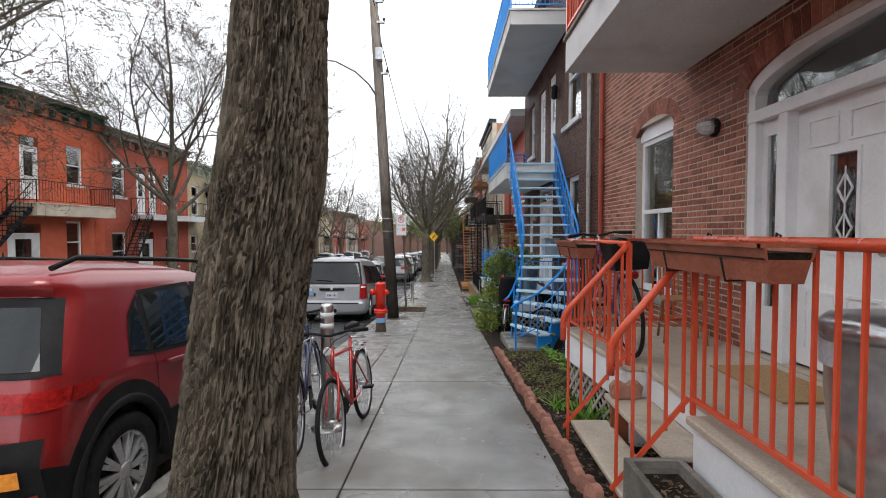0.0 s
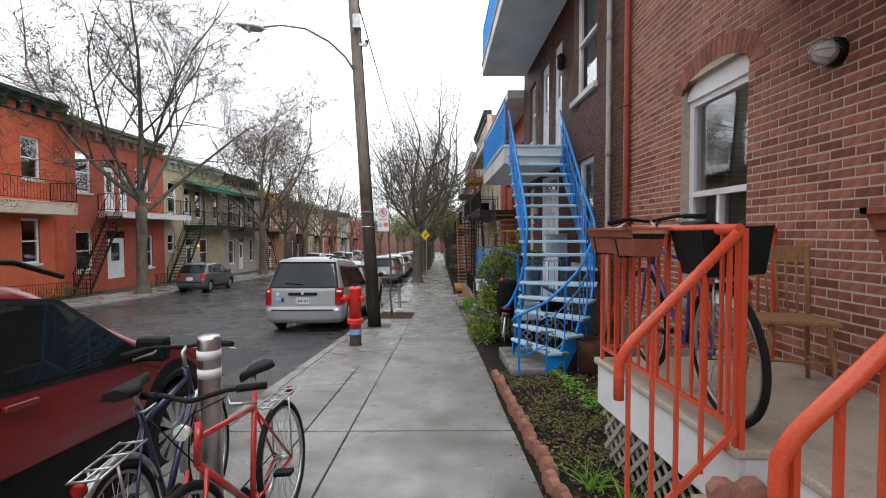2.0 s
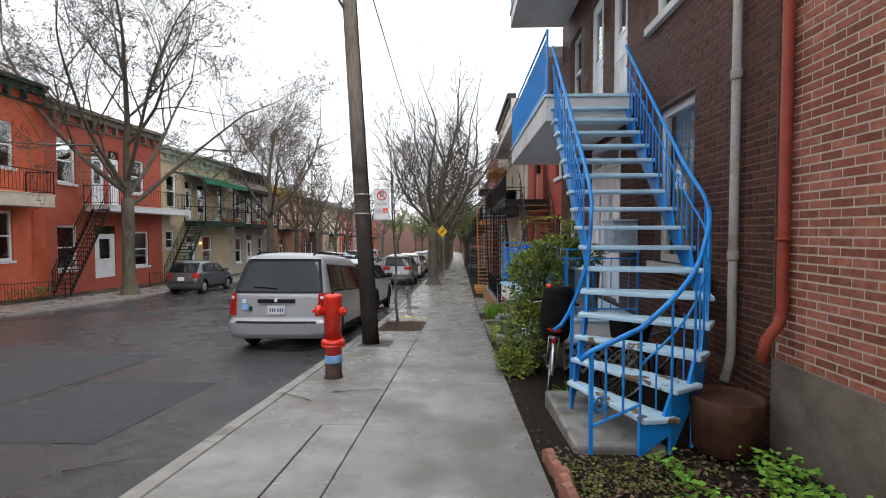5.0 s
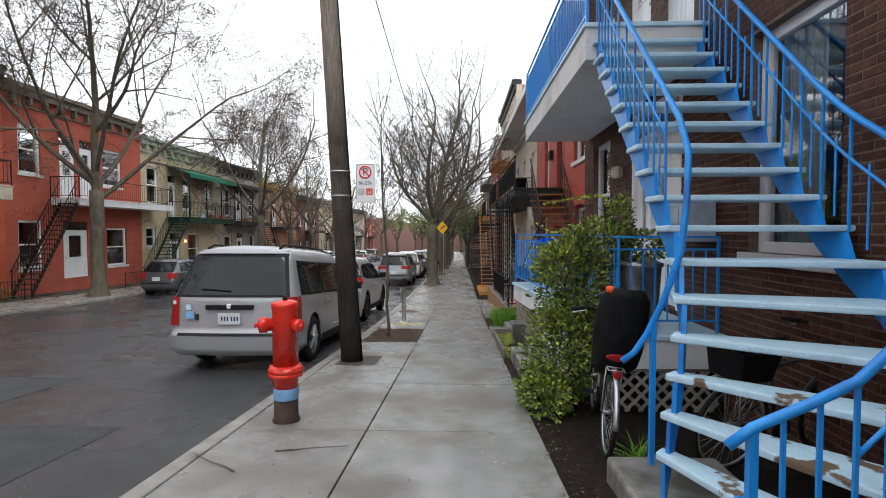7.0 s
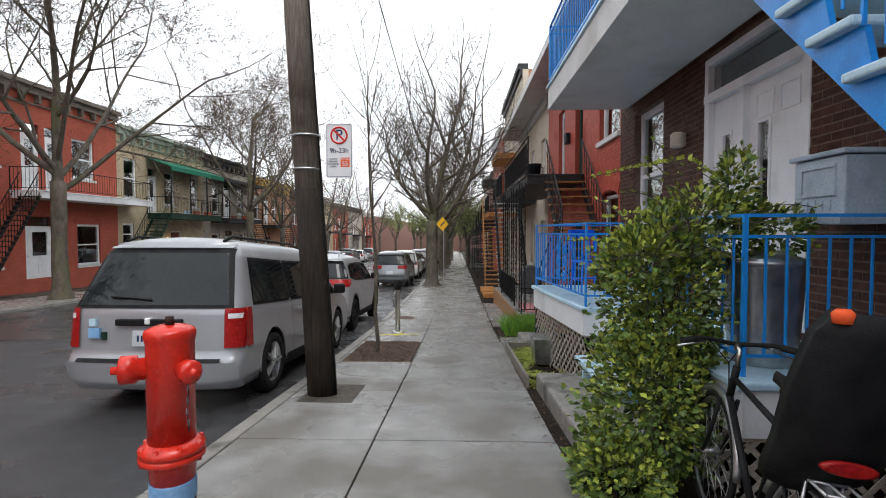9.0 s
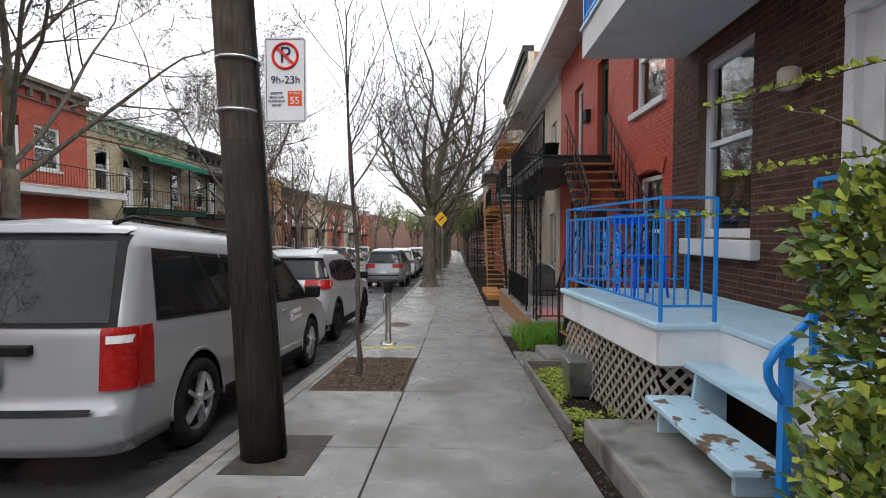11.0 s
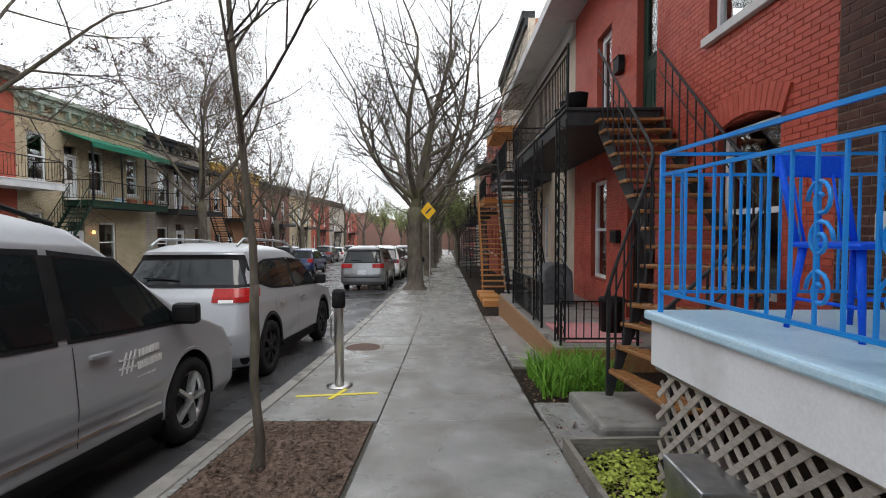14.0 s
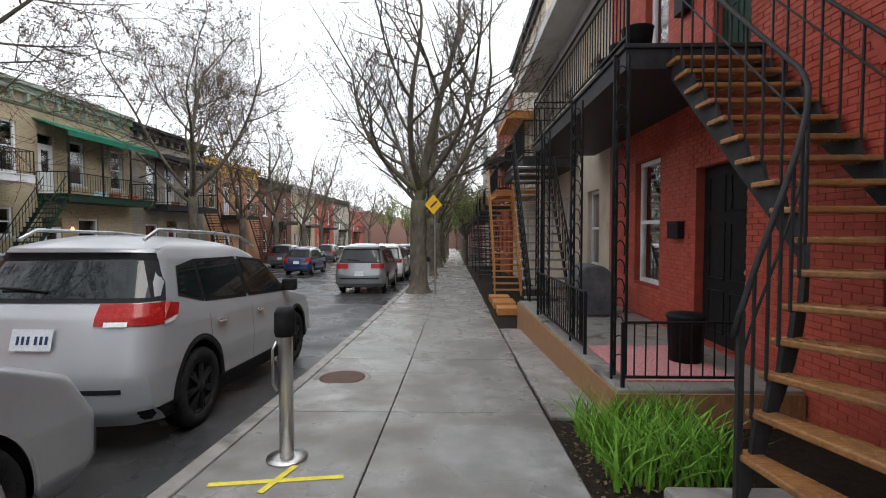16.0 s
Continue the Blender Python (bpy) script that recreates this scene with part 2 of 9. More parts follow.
M = {
    "asphalt": surface("wet_asphalt", (0.028, 0.029, 0.031), (0.062, 0.062, 0.064), 5, (0.12, 0.5), 0.5, 130, stain=(0.028, 0.028, 0.03), stain_scale=0.5, stain_at=(0.42, 0.62)),
    "concrete": surface("wet_concrete", (0.195, 0.192, 0.185), (0.325, 0.32, 0.309), 3.5, (0.12, 0.55), 0.4, 150, stain=(0.15, 0.14, 0.125), stain_scale=1.1, stain_at=(0.42, 0.64), pieces=0.1),
    "kerb": surface("kerb_concrete", (0.2, 0.19, 0.175), (0.3, 0.285, 0.265), 6, (0.35, 0.6), 0.4, 120, stain=(0.1, 0.095, 0.085), stain_scale=2.2),
    "joint": surface("joint_dirt", (0.05, 0.046, 0.04), (0.09, 0.085, 0.075), 30, (0.6, 0.9), 0.5, 120),
    # garden soil; also the near-black of the shade blocks under the porches
    "soil": surface("soil_and_shade", (0.016, 0.012, 0.009), (0.045, 0.034, 0.026), 18, (0.7, 0.95), 0.9, 90, bump_dist=0.04),
    "dirt": surface("trodden_dirt", (0.06, 0.053, 0.045), (0.12, 0.107, 0.092), 8, (0.5, 0.9), 0.8, 80, stain=(0.04, 0.034, 0.028), bump_dist=0.03),
    "mulch": surface("wood_mulch", (0.05, 0.034, 0.026), (0.14, 0.1, 0.078), 25, (0.7, 0.95), 0.6, 90, pieces=0.4),
    "ground": surface("far_ground", (0.06, 0.06, 0.05), (0.1, 0.1, 0.085), 0.4, (0.7, 0.9), 0.3, 12),
    "brick1": surface("red_brick", (0.225, 0.083, 0.057), (0.355, 0.147, 0.103), 14, (0.6, 0.85), 0.5, 150, pieces=0.34, stain=(0.22, 0.075, 0.052), stain_scale=1.0),
    "mortar1": surface("buff_mortar", (0.44, 0.375, 0.3), (0.56, 0.49, 0.41), 20, (0.8, 0.95), 0.5, 200),
    "brick2": surface("brown_brick", (0.056, 0.026, 0.019), (0.1, 0.046, 0.033), 14, (0.5, 0.8), 0.5, 150, pieces=0.28),
    "mortar2": surface("brown_mortar", (0.12, 0.085, 0.068), (0.2, 0.145, 0.115), 20, (0.8, 0.95), 0.5, 200),
    "brick3": surface("painted_red_brick", (0.4, 0.08, 0.055), (0.5, 0.112, 0.078), 6, (0.35, 0.6), 0.25, 120, pieces=0.08, stain=(0.33, 0.07, 0.05), stain_scale=0.8),
    "mortar3": surface("painted_red_joint", (0.25, 0.055, 0.038), (0.32, 0.07, 0.048), 10, (0.5, 0.7), 0.2, 120),
    "found": surface("foundation_render", (0.13, 0.11, 0.09), (0.22, 0.19, 0.16), 4, (0.6, 0.85), 0.5, 70, stain=(0.08, 0.07, 0.055)),
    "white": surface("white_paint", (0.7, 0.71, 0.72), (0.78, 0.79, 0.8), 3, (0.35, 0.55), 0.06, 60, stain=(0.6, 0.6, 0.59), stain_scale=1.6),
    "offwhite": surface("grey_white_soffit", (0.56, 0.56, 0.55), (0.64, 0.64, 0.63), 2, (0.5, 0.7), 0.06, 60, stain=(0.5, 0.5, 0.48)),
    "blue": surface("bright_blue_paint", (0.009, 0.22, 0.66), (0.017, 0.29, 0.78), 5, (0.28, 0.45), 0.08, 80, stain=(0.02, 0.16, 0.5), stain_scale=3),
    "paleblue": surface("pale_blue_paint", (0.42, 0.6, 0.72), (0.5, 0.68, 0.78), 5, (0.3, 0.5), 0.12, 60, stain=(0.36, 0.52, 0.63), stain_scale=2.5),
    "wornblue": surface("worn_pale_blue_paint", (0.42, 0.6, 0.72), (0.5, 0.68, 0.78), 5, (0.35, 0.7), 0.4, 60, stretch=(6, 2, 2), stain=(0.16, 0.11, 0.075), stain_scale=5.5, stain_at=(0.56, 0.6)),
    "red": surface("orange_red_paint", (0.6, 0.075, 0.03), (0.68, 0.1, 0.042), 6, (0.25, 0.4), 0.06, 90, stain=(0.5, 0.055, 0.024), stain_scale=4),
    "porch": surface("beige_porch_paint", (0.4, 0.335, 0.265), (0.48, 0.41, 0.33), 4, (0.35, 0.6), 0.15, 60, stain=(0.3, 0.245, 0.19), stain_scale=2.2),
    "terracotta": surface("terracotta_plastic", (0.26, 0.085, 0.05), (0.33, 0.115, 0.07), 8, (0.4, 0.6), 0.1, 60, stain=(0.2, 0.075, 0.05), stain_scale=5),
    "border": surface("scalloped_border", (0.28, 0.13, 0.095), (0.4, 0.2, 0.15), 14, (0.7, 0.9), 0.5, 100, pieces=0.2, stain=(0.16, 0.09, 0.07), stain_scale=4),
    "lattice": surface("weathered_lattice", (0.3, 0.27, 0.23), (0.43, 0.39, 0.34), 10, (0.6, 0.85), 0.4, 60, stretch=(1, 1, 4), pieces=0.15),
    "greywood": surface("grey_wood", (0.16, 0.145, 0.125), (0.26, 0.24, 0.21), 8, (0.6, 0.85), 0.5, 50, stretch=(1, 6, 6), stain=(0.1, 0.09, 0.075)),
    "wood": surface("varnished_wood", (0.24, 0.11, 0.04), (0.36, 0.18, 0.07), 6, (0.25, 0.5), 0.2, 40, stretch=(1.5, 9, 9), stain=(0.17, 0.075, 0.03), stain_scale=3),
    "pine": surface("orange_pine", (0.42, 0.18, 0.06), (0.55, 0.26, 0.09), 5, (0.4, 0.6), 0.2, 40, stretch=(2, 8, 8)),
    "chair": surface("worn_chair_wood", (0.25, 0.13, 0.065), (0.36, 0.2, 0.1), 9, (0.4, 0.65), 0.2, 40, stretch=(4, 4, 1)),
    "black": surface("black_iron_paint", (0.01, 0.01, 0.011), (0.022, 0.022, 0.023), 12, (0.35, 0.55), 0.15, 90),
    "dark": surface("dark_steel_paint", (0.025, 0.025, 0.027), (0.045, 0.045, 0.047), 6, (0.4, 0.6), 0.15, 70),
    "greenblack": surface("dark_green_paint", (0.012, 0.03, 0.022), (0.024, 0.05, 0.036), 8, (0.4, 0.6), 0.1, 60),
    # near-black that paints the shade of unlit rooms
    "room": surface("room_shade", (0.012, 0.012, 0.013), (0.03, 0.029, 0.027), 1.5, (0.8, 0.9), 0.0, 10),
    "curtain": surface("pale_curtain", (0.4, 0.4, 0.39), (0.55, 0.55, 0.53), 3, (0.8, 0.9), 0.1, 30, stretch=(1, 8, 1)),
    "pole": surface("weathered_pole_wood", (0.17, 0.145, 0.12), (0.31, 0.27, 0.23), 7, (0.65, 0.9), 0.9, 30, stretch=(6, 6, 0.5), stain=(0.14, 0.115, 0.092), stain_scale=1.4, bump_dist=0.02),
    "tar": surface("creosoted_wood", (0.018, 0.015, 0.013), (0.045, 0.037, 0.03), 7, (0.55, 0.85), 0.9, 30, stretch=(6, 6, 0.5), stain=(0.1, 0.075, 0.055), stain_scale=3.0, stain_at=(0.66, 0.74), bump_dist=0.02),
    "bark": surface("furrowed_bark", (0.045, 0.037, 0.028), (0.18, 0.152, 0.115), 16, (0.75, 0.95), 0.9, 70, stretch=(1, 1, 0.4), stain=(0.16, 0.135, 0.1), stain_scale=2.0, stain_at=(0.6, 0.75), bump_dist=0.02),
    "bark2": surface("young_bark", (0.07, 0.06, 0.048), (0.15, 0.13, 0.105), 7, (0.7, 0.9), 0.6, 40, stretch=(1, 1, 0.4), stain=(0.11, 0.11, 0.06), stain_scale=0.8),
    "twig": surface("twig_bark", (0.062, 0.051, 0.042), (0.125, 0.106, 0.087), 3, (0.7, 0.9), 0.2, 40, stain=(0.14, 0.135, 0.075), stain_scale=0.5),
    "bud": surface("red_brown_bud", (0.11, 0.06, 0.045), (0.2, 0.13, 0.07), 3, (0.6, 0.8), 0.0, 30, pieces=0.35),
    "newleaf": surface("spring_leaf", (0.22, 0.27, 0.1), (0.34, 0.4, 0.16), 2, (0.5, 0.7), 0.0, 30, pieces=0.35),
    "leaf": surface("variegated_leaf", (0.055, 0.105, 0.022), (0.13, 0.19, 0.04), 9, (0.28, 0.45), 0.1, 60, pieces=0.5),
    "leafy": surface("yellow_green_leaf", (0.22, 0.27, 0.04), (0.36, 0.4, 0.08), 9, (0.3, 0.5), 0.1, 60, pieces=0.35),
    "grass": surface("iris_blade", (0.1, 0.24, 0.025), (0.19, 0.36, 0.055), 5, (0.35, 0.5), 0.0, 40, pieces=0.35),
    "cover": surface("ground_cover_leaf", (0.08, 0.095, 0.025), (0.17, 0.17, 0.055), 6, (0.45, 0.65), 0.0, 40, pieces=0.45),
    "deadleaf": surface("dead_leaf", (0.09, 0.055, 0.035), (0.2, 0.14, 0.095), 12, (0.7, 0.9), 0.1, 60, pieces=0.45),
    "hydrant": surface("hydrant_red", (0.55, 0.022, 0.012), (0.66, 0.035, 0.018), 5, (0.22, 0.4), 0.25, 45, stain=(0.42, 0.018, 0.011), stain_scale=5),
    "hydgrey": surface("hydrant_base", (0.03, 0.02, 0.018), (0.075, 0.055, 0.045), 8, (0.5, 0.75), 0.4, 50),
    "hydblue": surface("hydrant_blue_band", (0.16, 0.32, 0.55), (0.22, 0.4, 0.64), 8, (0.4, 0.6), 0.2, 50),
    "steel": surface("brushed_steel", (0.5, 0.49, 0.47), (0.62, 0.61, 0.59), 4, (0.22, 0.38), 0.15, 60, metal=1.0, stretch=(12, 12, 0.6)),
    "galv": surface("galvanised_steel", (0.36, 0.37, 0.38), (0.52, 0.53, 0.54), 9, (0.28, 0.5), 0.4, 14, metal=0.9, stain=(0.25, 0.25, 0.25), stain_scale=4),
    "chrome": surface("chrome", (0.75, 0.75, 0.76), (0.82, 0.82, 0.83), 5, (0.08, 0.15), 0.0, 30, metal=1.0),
    "alloy": surface("alloy_wheel", (0.45, 0.46, 0.47), (0.55, 0.56, 0.57), 5, (0.28, 0.42), 0.05, 30, metal=0.85),
    "tyre": surface("tyre_rubber", (0.012, 0.012, 0.012), (0.026, 0.026, 0.026), 20, (0.6, 0.85), 0.4, 90),
    "plastic": surface("black_plastic", (0.009, 0.009, 0.01), (0.018, 0.018, 0.019), 10, (0.4, 0.6), 0.25, 140),
    "rubber": surface("soft_black_rubber", (0.012, 0.012, 0.012), (0.022, 0.022, 0.022), 10, (0.5, 0.7), 0.2, 90),
    "silver": surface("silver_car_paint", (0.3, 0.31, 0.327), (0.34, 0.35, 0.367), 2, (0.3, 0.42), 0.03, 300, metal=0.3, coat=0.5, stain=(0.3, 0.31, 0.325), stain_scale=1.1),
    "silver2": surface("pale_silver_car_paint", (0.32, 0.332, 0.35), (0.36, 0.372, 0.39), 2, (0.3, 0.4), 0.03, 300, metal=0.3, coat=0.5),
    "carred": surface("metallic_red_car_paint", (0.19, 0.008, 0.01), (0.25, 0.012, 0.014), 2, (0.25, 0.36), 0.1, 120, metal=0.2, coat=0.6),
    "cargrey": surface("grey_car_paint", (0.085, 0.09, 0.1), (0.105, 0.11, 0.12), 2, (0.25, 0.35), 0.02, 300, metal=0.5, coat=1.0),
    "carmid": surface("mid_grey_car_paint", (0.18, 0.19, 0.2), (0.22, 0.23, 0.24), 2, (0.25, 0.35), 0.02, 300, metal=0.5, coat=1.0),
    "carblue": surface("dark_blue_car_paint", (0.02, 0.035, 0.1), (0.03, 0.05, 0.13), 2, (0.2, 0.3), 0.02, 300, metal=0.3, coat=1.0),
    "carwhite": surface("white_car_paint", (0.62, 0.63, 0.64), (0.68, 0.69, 0.7), 2, (0.2, 0.3), 0.02, 300, coat=1.0),
    "tail": surface("red_lamp_lens", (0.22, 0.007, 0.007), (0.34, 0.014, 0.012), 30, (0.3, 0.4), 0.3, 60, coat=0.3),
    "amber": surface("amber_lamp_lens", (0.75, 0.25, 0.02), (0.85, 0.33, 0.04), 30, (0.1, 0.2), 0.3, 60, coat=1.0),
    "lens": surface("clear_lamp_lens", (0.6, 0.6, 0.6), (0.75, 0.75, 0.75), 30, (0.06, 0.15), 0.3, 60, coat=1.0),
    "plate": surface("white_plate", (0.45, 0.47, 0.5), (0.52, 0.54, 0.57), 10, (0.35, 0.5), 0.05, 60),
    "ink": surface("dark_blue_ink", (0.02, 0.03, 0.08), (0.03, 0.045, 0.1), 10, (0.5, 0.6), 0.0, 60),
    "signred": surface("sign_red", (0.62, 0.03, 0.025), (0.68, 0.04, 0.03), 5, (0.35, 0.5), 0.0, 40),
    "signorange": surface("sign_orange", (0.75, 0.1, 0.03), (0.8, 0.13, 0.04), 5, (0.35, 0.5), 0.0, 40),
    "signwhite": surface("sign_white", (0.68, 0.69, 0.71), (0.74, 0.75, 0.77), 5, (0.3, 0.45), 0.0, 40),
    "signyellow": surface("sign_yellow", (0.75, 0.42, 0.02), (0.8, 0.47, 0.03), 5, (0.35, 0.5), 0.0, 40),
    "yellowpaint": surface("yellow_marking", (0.6, 0.5, 0.06), (0.7, 0.6, 0.1), 20, (0.6, 0.8), 0.1, 60),
    "bikered": surface("red_bike_paint", (0.42, 0.025, 0.022), (0.5, 0.035, 0.03), 6, (0.25, 0.4), 0.0, 60, coat=0.6),
    "bikeblue": surface("dark_blue_bike_paint", (0.015, 0.02, 0.06), (0.025, 0.03, 0.09), 6, (0.25, 0.4), 0.0, 60, coat=0.6),
    "bikepurple": surface("purple_bike_paint", (0.06, 0.04, 0.2), (0.09, 0.06, 0.27), 6, (0.25, 0.4), 0.0, 60, coat=0.6),
    "chairblue": surface("cobalt_paint", (0.01, 0.09, 0.7), (0.015, 0.12, 0.8), 6, (0.3, 0.45), 0.05, 60),
    "mat": surface("tan_coir_mat", (0.32, 0.2, 0.1), (0.42, 0.28, 0.15), 60, (0.85, 0.95), 0.6, 200),
    "rug": surface("pink_red_rug", (0.45, 0.09, 0.1), (0.62, 0.4, 0.4), 26, (0.85, 0.95), 0.3, 200, stretch=(1, 3, 1)),
    "greyblue": surface("grey_blue_paint", (0.38, 0.46, 0.54), (0.45, 0.53, 0.6), 6, (0.35, 0.5), 0.1, 60, stain=(0.33, 0.4, 0.46), stain_scale=4),
    "redpipe": surface("red_brown_pipe", (0.22, 0.045, 0.03), (0.28, 0.06, 0.04), 6, (0.35, 0.5), 0.1, 50),
    "greypipe": surface("grey_pipe", (0.27, 0.25, 0.235), (0.35, 0.33, 0.31), 6, (0.4, 0.6), 0.15, 50, stain=(0.2, 0.16, 0.13), stain_scale=2.5),
    "rust": surface("rusty_metal", (0.05, 0.025, 0.018), (0.1, 0.05, 0.032), 8, (0.5, 0.8), 0.4, 50),
    "slate": surface("dark_slate", (0.035, 0.037, 0.04), (0.06, 0.062, 0.065), 6, (0.5, 0.7), 0.3, 30),
    "tarp": surface("grey_tarp", (0.07, 0.072, 0.078), (0.12, 0.123, 0.13), 4, (0.45, 0.65), 0.5, 12),
    "orange_l": surface("orange_painted_brick", (0.52, 0.115, 0.062), (0.6, 0.15, 0.082), 3, (0.6, 0.8), 0.3, 40, stain=(0.5, 0.105, 0.048), stain_scale=0.6),
    "red_l": flat_wall_brick("red_brick_far", (0.4, 0.085, 0.05), (0.46, 0.105, 0.062), (0.32, 0.075, 0.048)),
    "tan_l": flat_wall_brick("tan_brick_far", (0.48, 0.39, 0.25), (0.57, 0.47, 0.31), (0.36, 0.3, 0.22)),
    "grey_l": flat_wall_brick("grey_stone_far", (0.38, 0.34, 0.28), (0.46, 0.41, 0.34), (0.28, 0.25, 0.21), 0.4, 0.18),
    "ochre_l": flat_wall_brick("ochre_brick_far", (0.42, 0.2, 0.1), (0.48, 0.24, 0.13), (0.4, 0.26, 0.17)),
    "yellowtrim": surface("yellow_cornice", (0.68, 0.44, 0.1), (0.75, 0.5, 0.14), 4, (0.5, 0.7), 0.1, 30),
    "darkbrick_l": flat_wall_brick("dark_red_brick_far", (0.17, 0.06, 0.042), (0.23, 0.085, 0.06), (0.2, 0.15, 0.12)),
    "side_l": flat_wall_brick("orange_brick_side", (0.4, 0.15, 0.085), (0.47, 0.19, 0.11), (0.36, 0.27, 0.2), rot=(90, 0, 0)),
    "cream": surface("cream_render", (0.52, 0.45, 0.36), (0.6, 0.53, 0.43), 3, (0.7, 0.85), 0.2, 40, stain=(0.45, 0.38, 0.3)),
    "cornice_green": surface("grey_green_cornice", (0.3, 0.36, 0.3), (0.38, 0.44, 0.37), 4, (0.5, 0.7), 0.2, 30),
    "awning": surface("green_awning", (0.02, 0.14, 0.09), (0.03, 0.19, 0.12), 4, (0.5, 0.7), 0.1, 30),
    "roof": surface("tar_roof", (0.06, 0.06, 0.06), (0.1, 0.1, 0.1), 2, (0.8, 0.9), 0.4, 40),
    "cable": surface("black_cable", (0.012, 0.012, 0.012), (0.02, 0.02, 0.02), 10, (0.5, 0.7), 0.0, 60),

    "glass": glass("window_glass"),
    "carglass": surface("tinted_car_glass", (0.006, 0.008, 0.009), (0.014, 0.017, 0.018), 1.5, (0.31, 0.31), 0.0, 20),
    "lampglow": glow("warm_lamp_glow", (1.0, 0.5, 0.15), 3.0),
}
_car = M["carglass"].node_tree.nodes["Principled BSDF"]
for _l in list(_car.inputs["Roughness"].links):
    M["carglass"].node_tree.links.remove(_l)
_car.inputs["Roughness"].default_value, _car.inputs["Specular IOR Level"].default_value = 0.03, 0.32


# ---- building helpers ----
WORLD = {}


def bx(bm, x0, x1, y0, y1, z0, z1, lean=0.0):
    """A box; lean lifts its far (y1) end by that much."""
    v = [bm.verts.new((x, y, z + (lean if y == y1 else 0))) for z in (z0, z1) for y in (y0, y1) for x in (x0, x1)]
    for f in ((0, 2, 3, 1), (4, 5, 7, 6), (0, 1, 5, 4), (2, 6, 7, 3), (0, 4, 6, 2), (1, 3, 7, 5)):
        bm.faces.new([v[i] for i in f])
    return bm


def box(x0, x1, y0, y1, z0, z1, lean=0.0):
    return bx(bmesh.new(), x0, x1, y0, y1, z0, z1, lean)


def beam(bm, a, b, w, h=None):
    """A bar of width w and height h from a to b."""
    a, b = Vector(a), Vector(b)
    d = (b - a).normalized()
    side = d.cross(Vector((0, 0, 1)))
    side = side.normalized() if side.length > 1e-4 else Vector((1, 0, 0))
    up = side.cross(d)
    h = h or w
    v = [bm.verts.new(p + side * (w / 2 * i) + up * (h / 2 * j)) for p in (a, b) for i, j in ((-1, -1), (1, -1), (1, 1), (-1, 1))]
    for f in ((3, 2, 1, 0), (4, 5, 6, 7), (0, 1, 5, 4), (1, 2, 6, 5), (2, 3, 7, 6), (3, 0, 4, 7)):
        bm.faces.new([v[i] for i in f])
    return bm


def tube(bm, pts, r, n=8, cap=True):
    """A round bar along pts; r is one radius or one for each point."""
    pts = [Vector(p) for p in pts]
    rs = r if isinstance(r, (list, tuple)) else [r] * len(pts)
    rings, ref = [], None
    for i, p in enumerate(pts):
        d = (pts[min(i + 1, len(pts) - 1)] - pts[max(i - 1, 0)]).normalized()
        if ref is None:
            ref = d.orthogonal().normalized()
        ref = (ref - d * ref.dot(d)).normalized()
        other = d.cross(ref)
        rings.append([bm.verts.new(p + (ref * math.cos(2 * math.pi * k / n) + other * math.sin(2 * math.pi * k / n)) * rs[i]) for k in range(n)])
    for a, b in zip(rings, rings[1:]):
        for k in range(n):
            bm.faces.new((a[k], a[(k + 1) % n], b[(k + 1) % n], b[k])).smooth = True
    if cap:
        bm.faces.new(rings[0][::-1])
        bm.faces.new(rings[-1])
    return bm


def lathe(bm, prof, c=(0, 0, 0), n=24, m=None):
    """A turned shape: prof is (radius, height) pairs; m places it in place of c."""
    m = m or Matrix.Translation(c)
    rings = [[bm.verts.new(m @ Vector((r * math.cos(2 * math.pi * k / n), r * math.sin(2 * math.pi * k / n), z))) for k in range(n)] for r, z in prof]
    for a, b in zip(rings, rings[1:]):
        for k in range(n):
            bm.faces.new((a[k], a[(k + 1) % n], b[(k + 1) % n], b[k])).smooth = True
    bm.faces.new(rings[0][::-1])
    bm.faces.new(rings[-1])
    return bm


def prism(bm, outline, axis, a, b):
    """An outline (two coordinates) pushed along an axis from a to b."""
    def at(p, q):
        return {"x": (q, p[0], p[1]), "y": (p[0], q, p[1]), "z": (p[0], p[1], q)}[axis]
    va, vb = [bm.verts.new(at(p, a)) for p in outline], [bm.verts.new(at(p, b)) for p in outline]
    bm.faces.new(va[::-1])
    bm.faces.new(vb)
    for i in range(len(outline)):
        j = (i + 1) % len(outline)
        bm.faces.new((va[i], va[j], vb[j], vb[i]))
    return bm


def thing(name, loc, label, category, group="", kind=""):
    ob = new(name)
    ob.empty_display_size = 0.1
    ob.location = loc
    WORLD[ob] = Matrix.Translation(loc)
    return tagged(ob, label, category, group, kind)


def part(name, bm, material, parent, label="", bevel=0.0, kind=""):
    """Links a bmesh, given in world places, as one mesh under a thing or a part."""
    me = bpy.data.meshes.new(name)
    bmesh.ops.recalc_face_normals(bm, faces=bm.faces)
    bm.to_mesh(me)
    bm.free()
    me.materials.append(M[material])
    ob = new(name, me)
    if parent is not None:
        ob.parent = parent
        ob.matrix_parent_inverse = WORLD[parent].inverted()
    WORLD[ob] = Matrix.Identity(4)
    if bevel:
        mod = ob.modifiers.new("edge", "BEVEL")
        mod.width, mod.segments, mod.limit_method, mod.angle_limit = bevel, 2, "ANGLE", radians(40)
        mod.harden_normals = False
    return tagged(ob, label, kind=kind)


def solo(name, bm, material, label, category, group="", kind="", bevel=0.0):
    """A thing of one mesh."""
    return tagged(part(name, bm, material, None, bevel=bevel), label, category, group, kind)


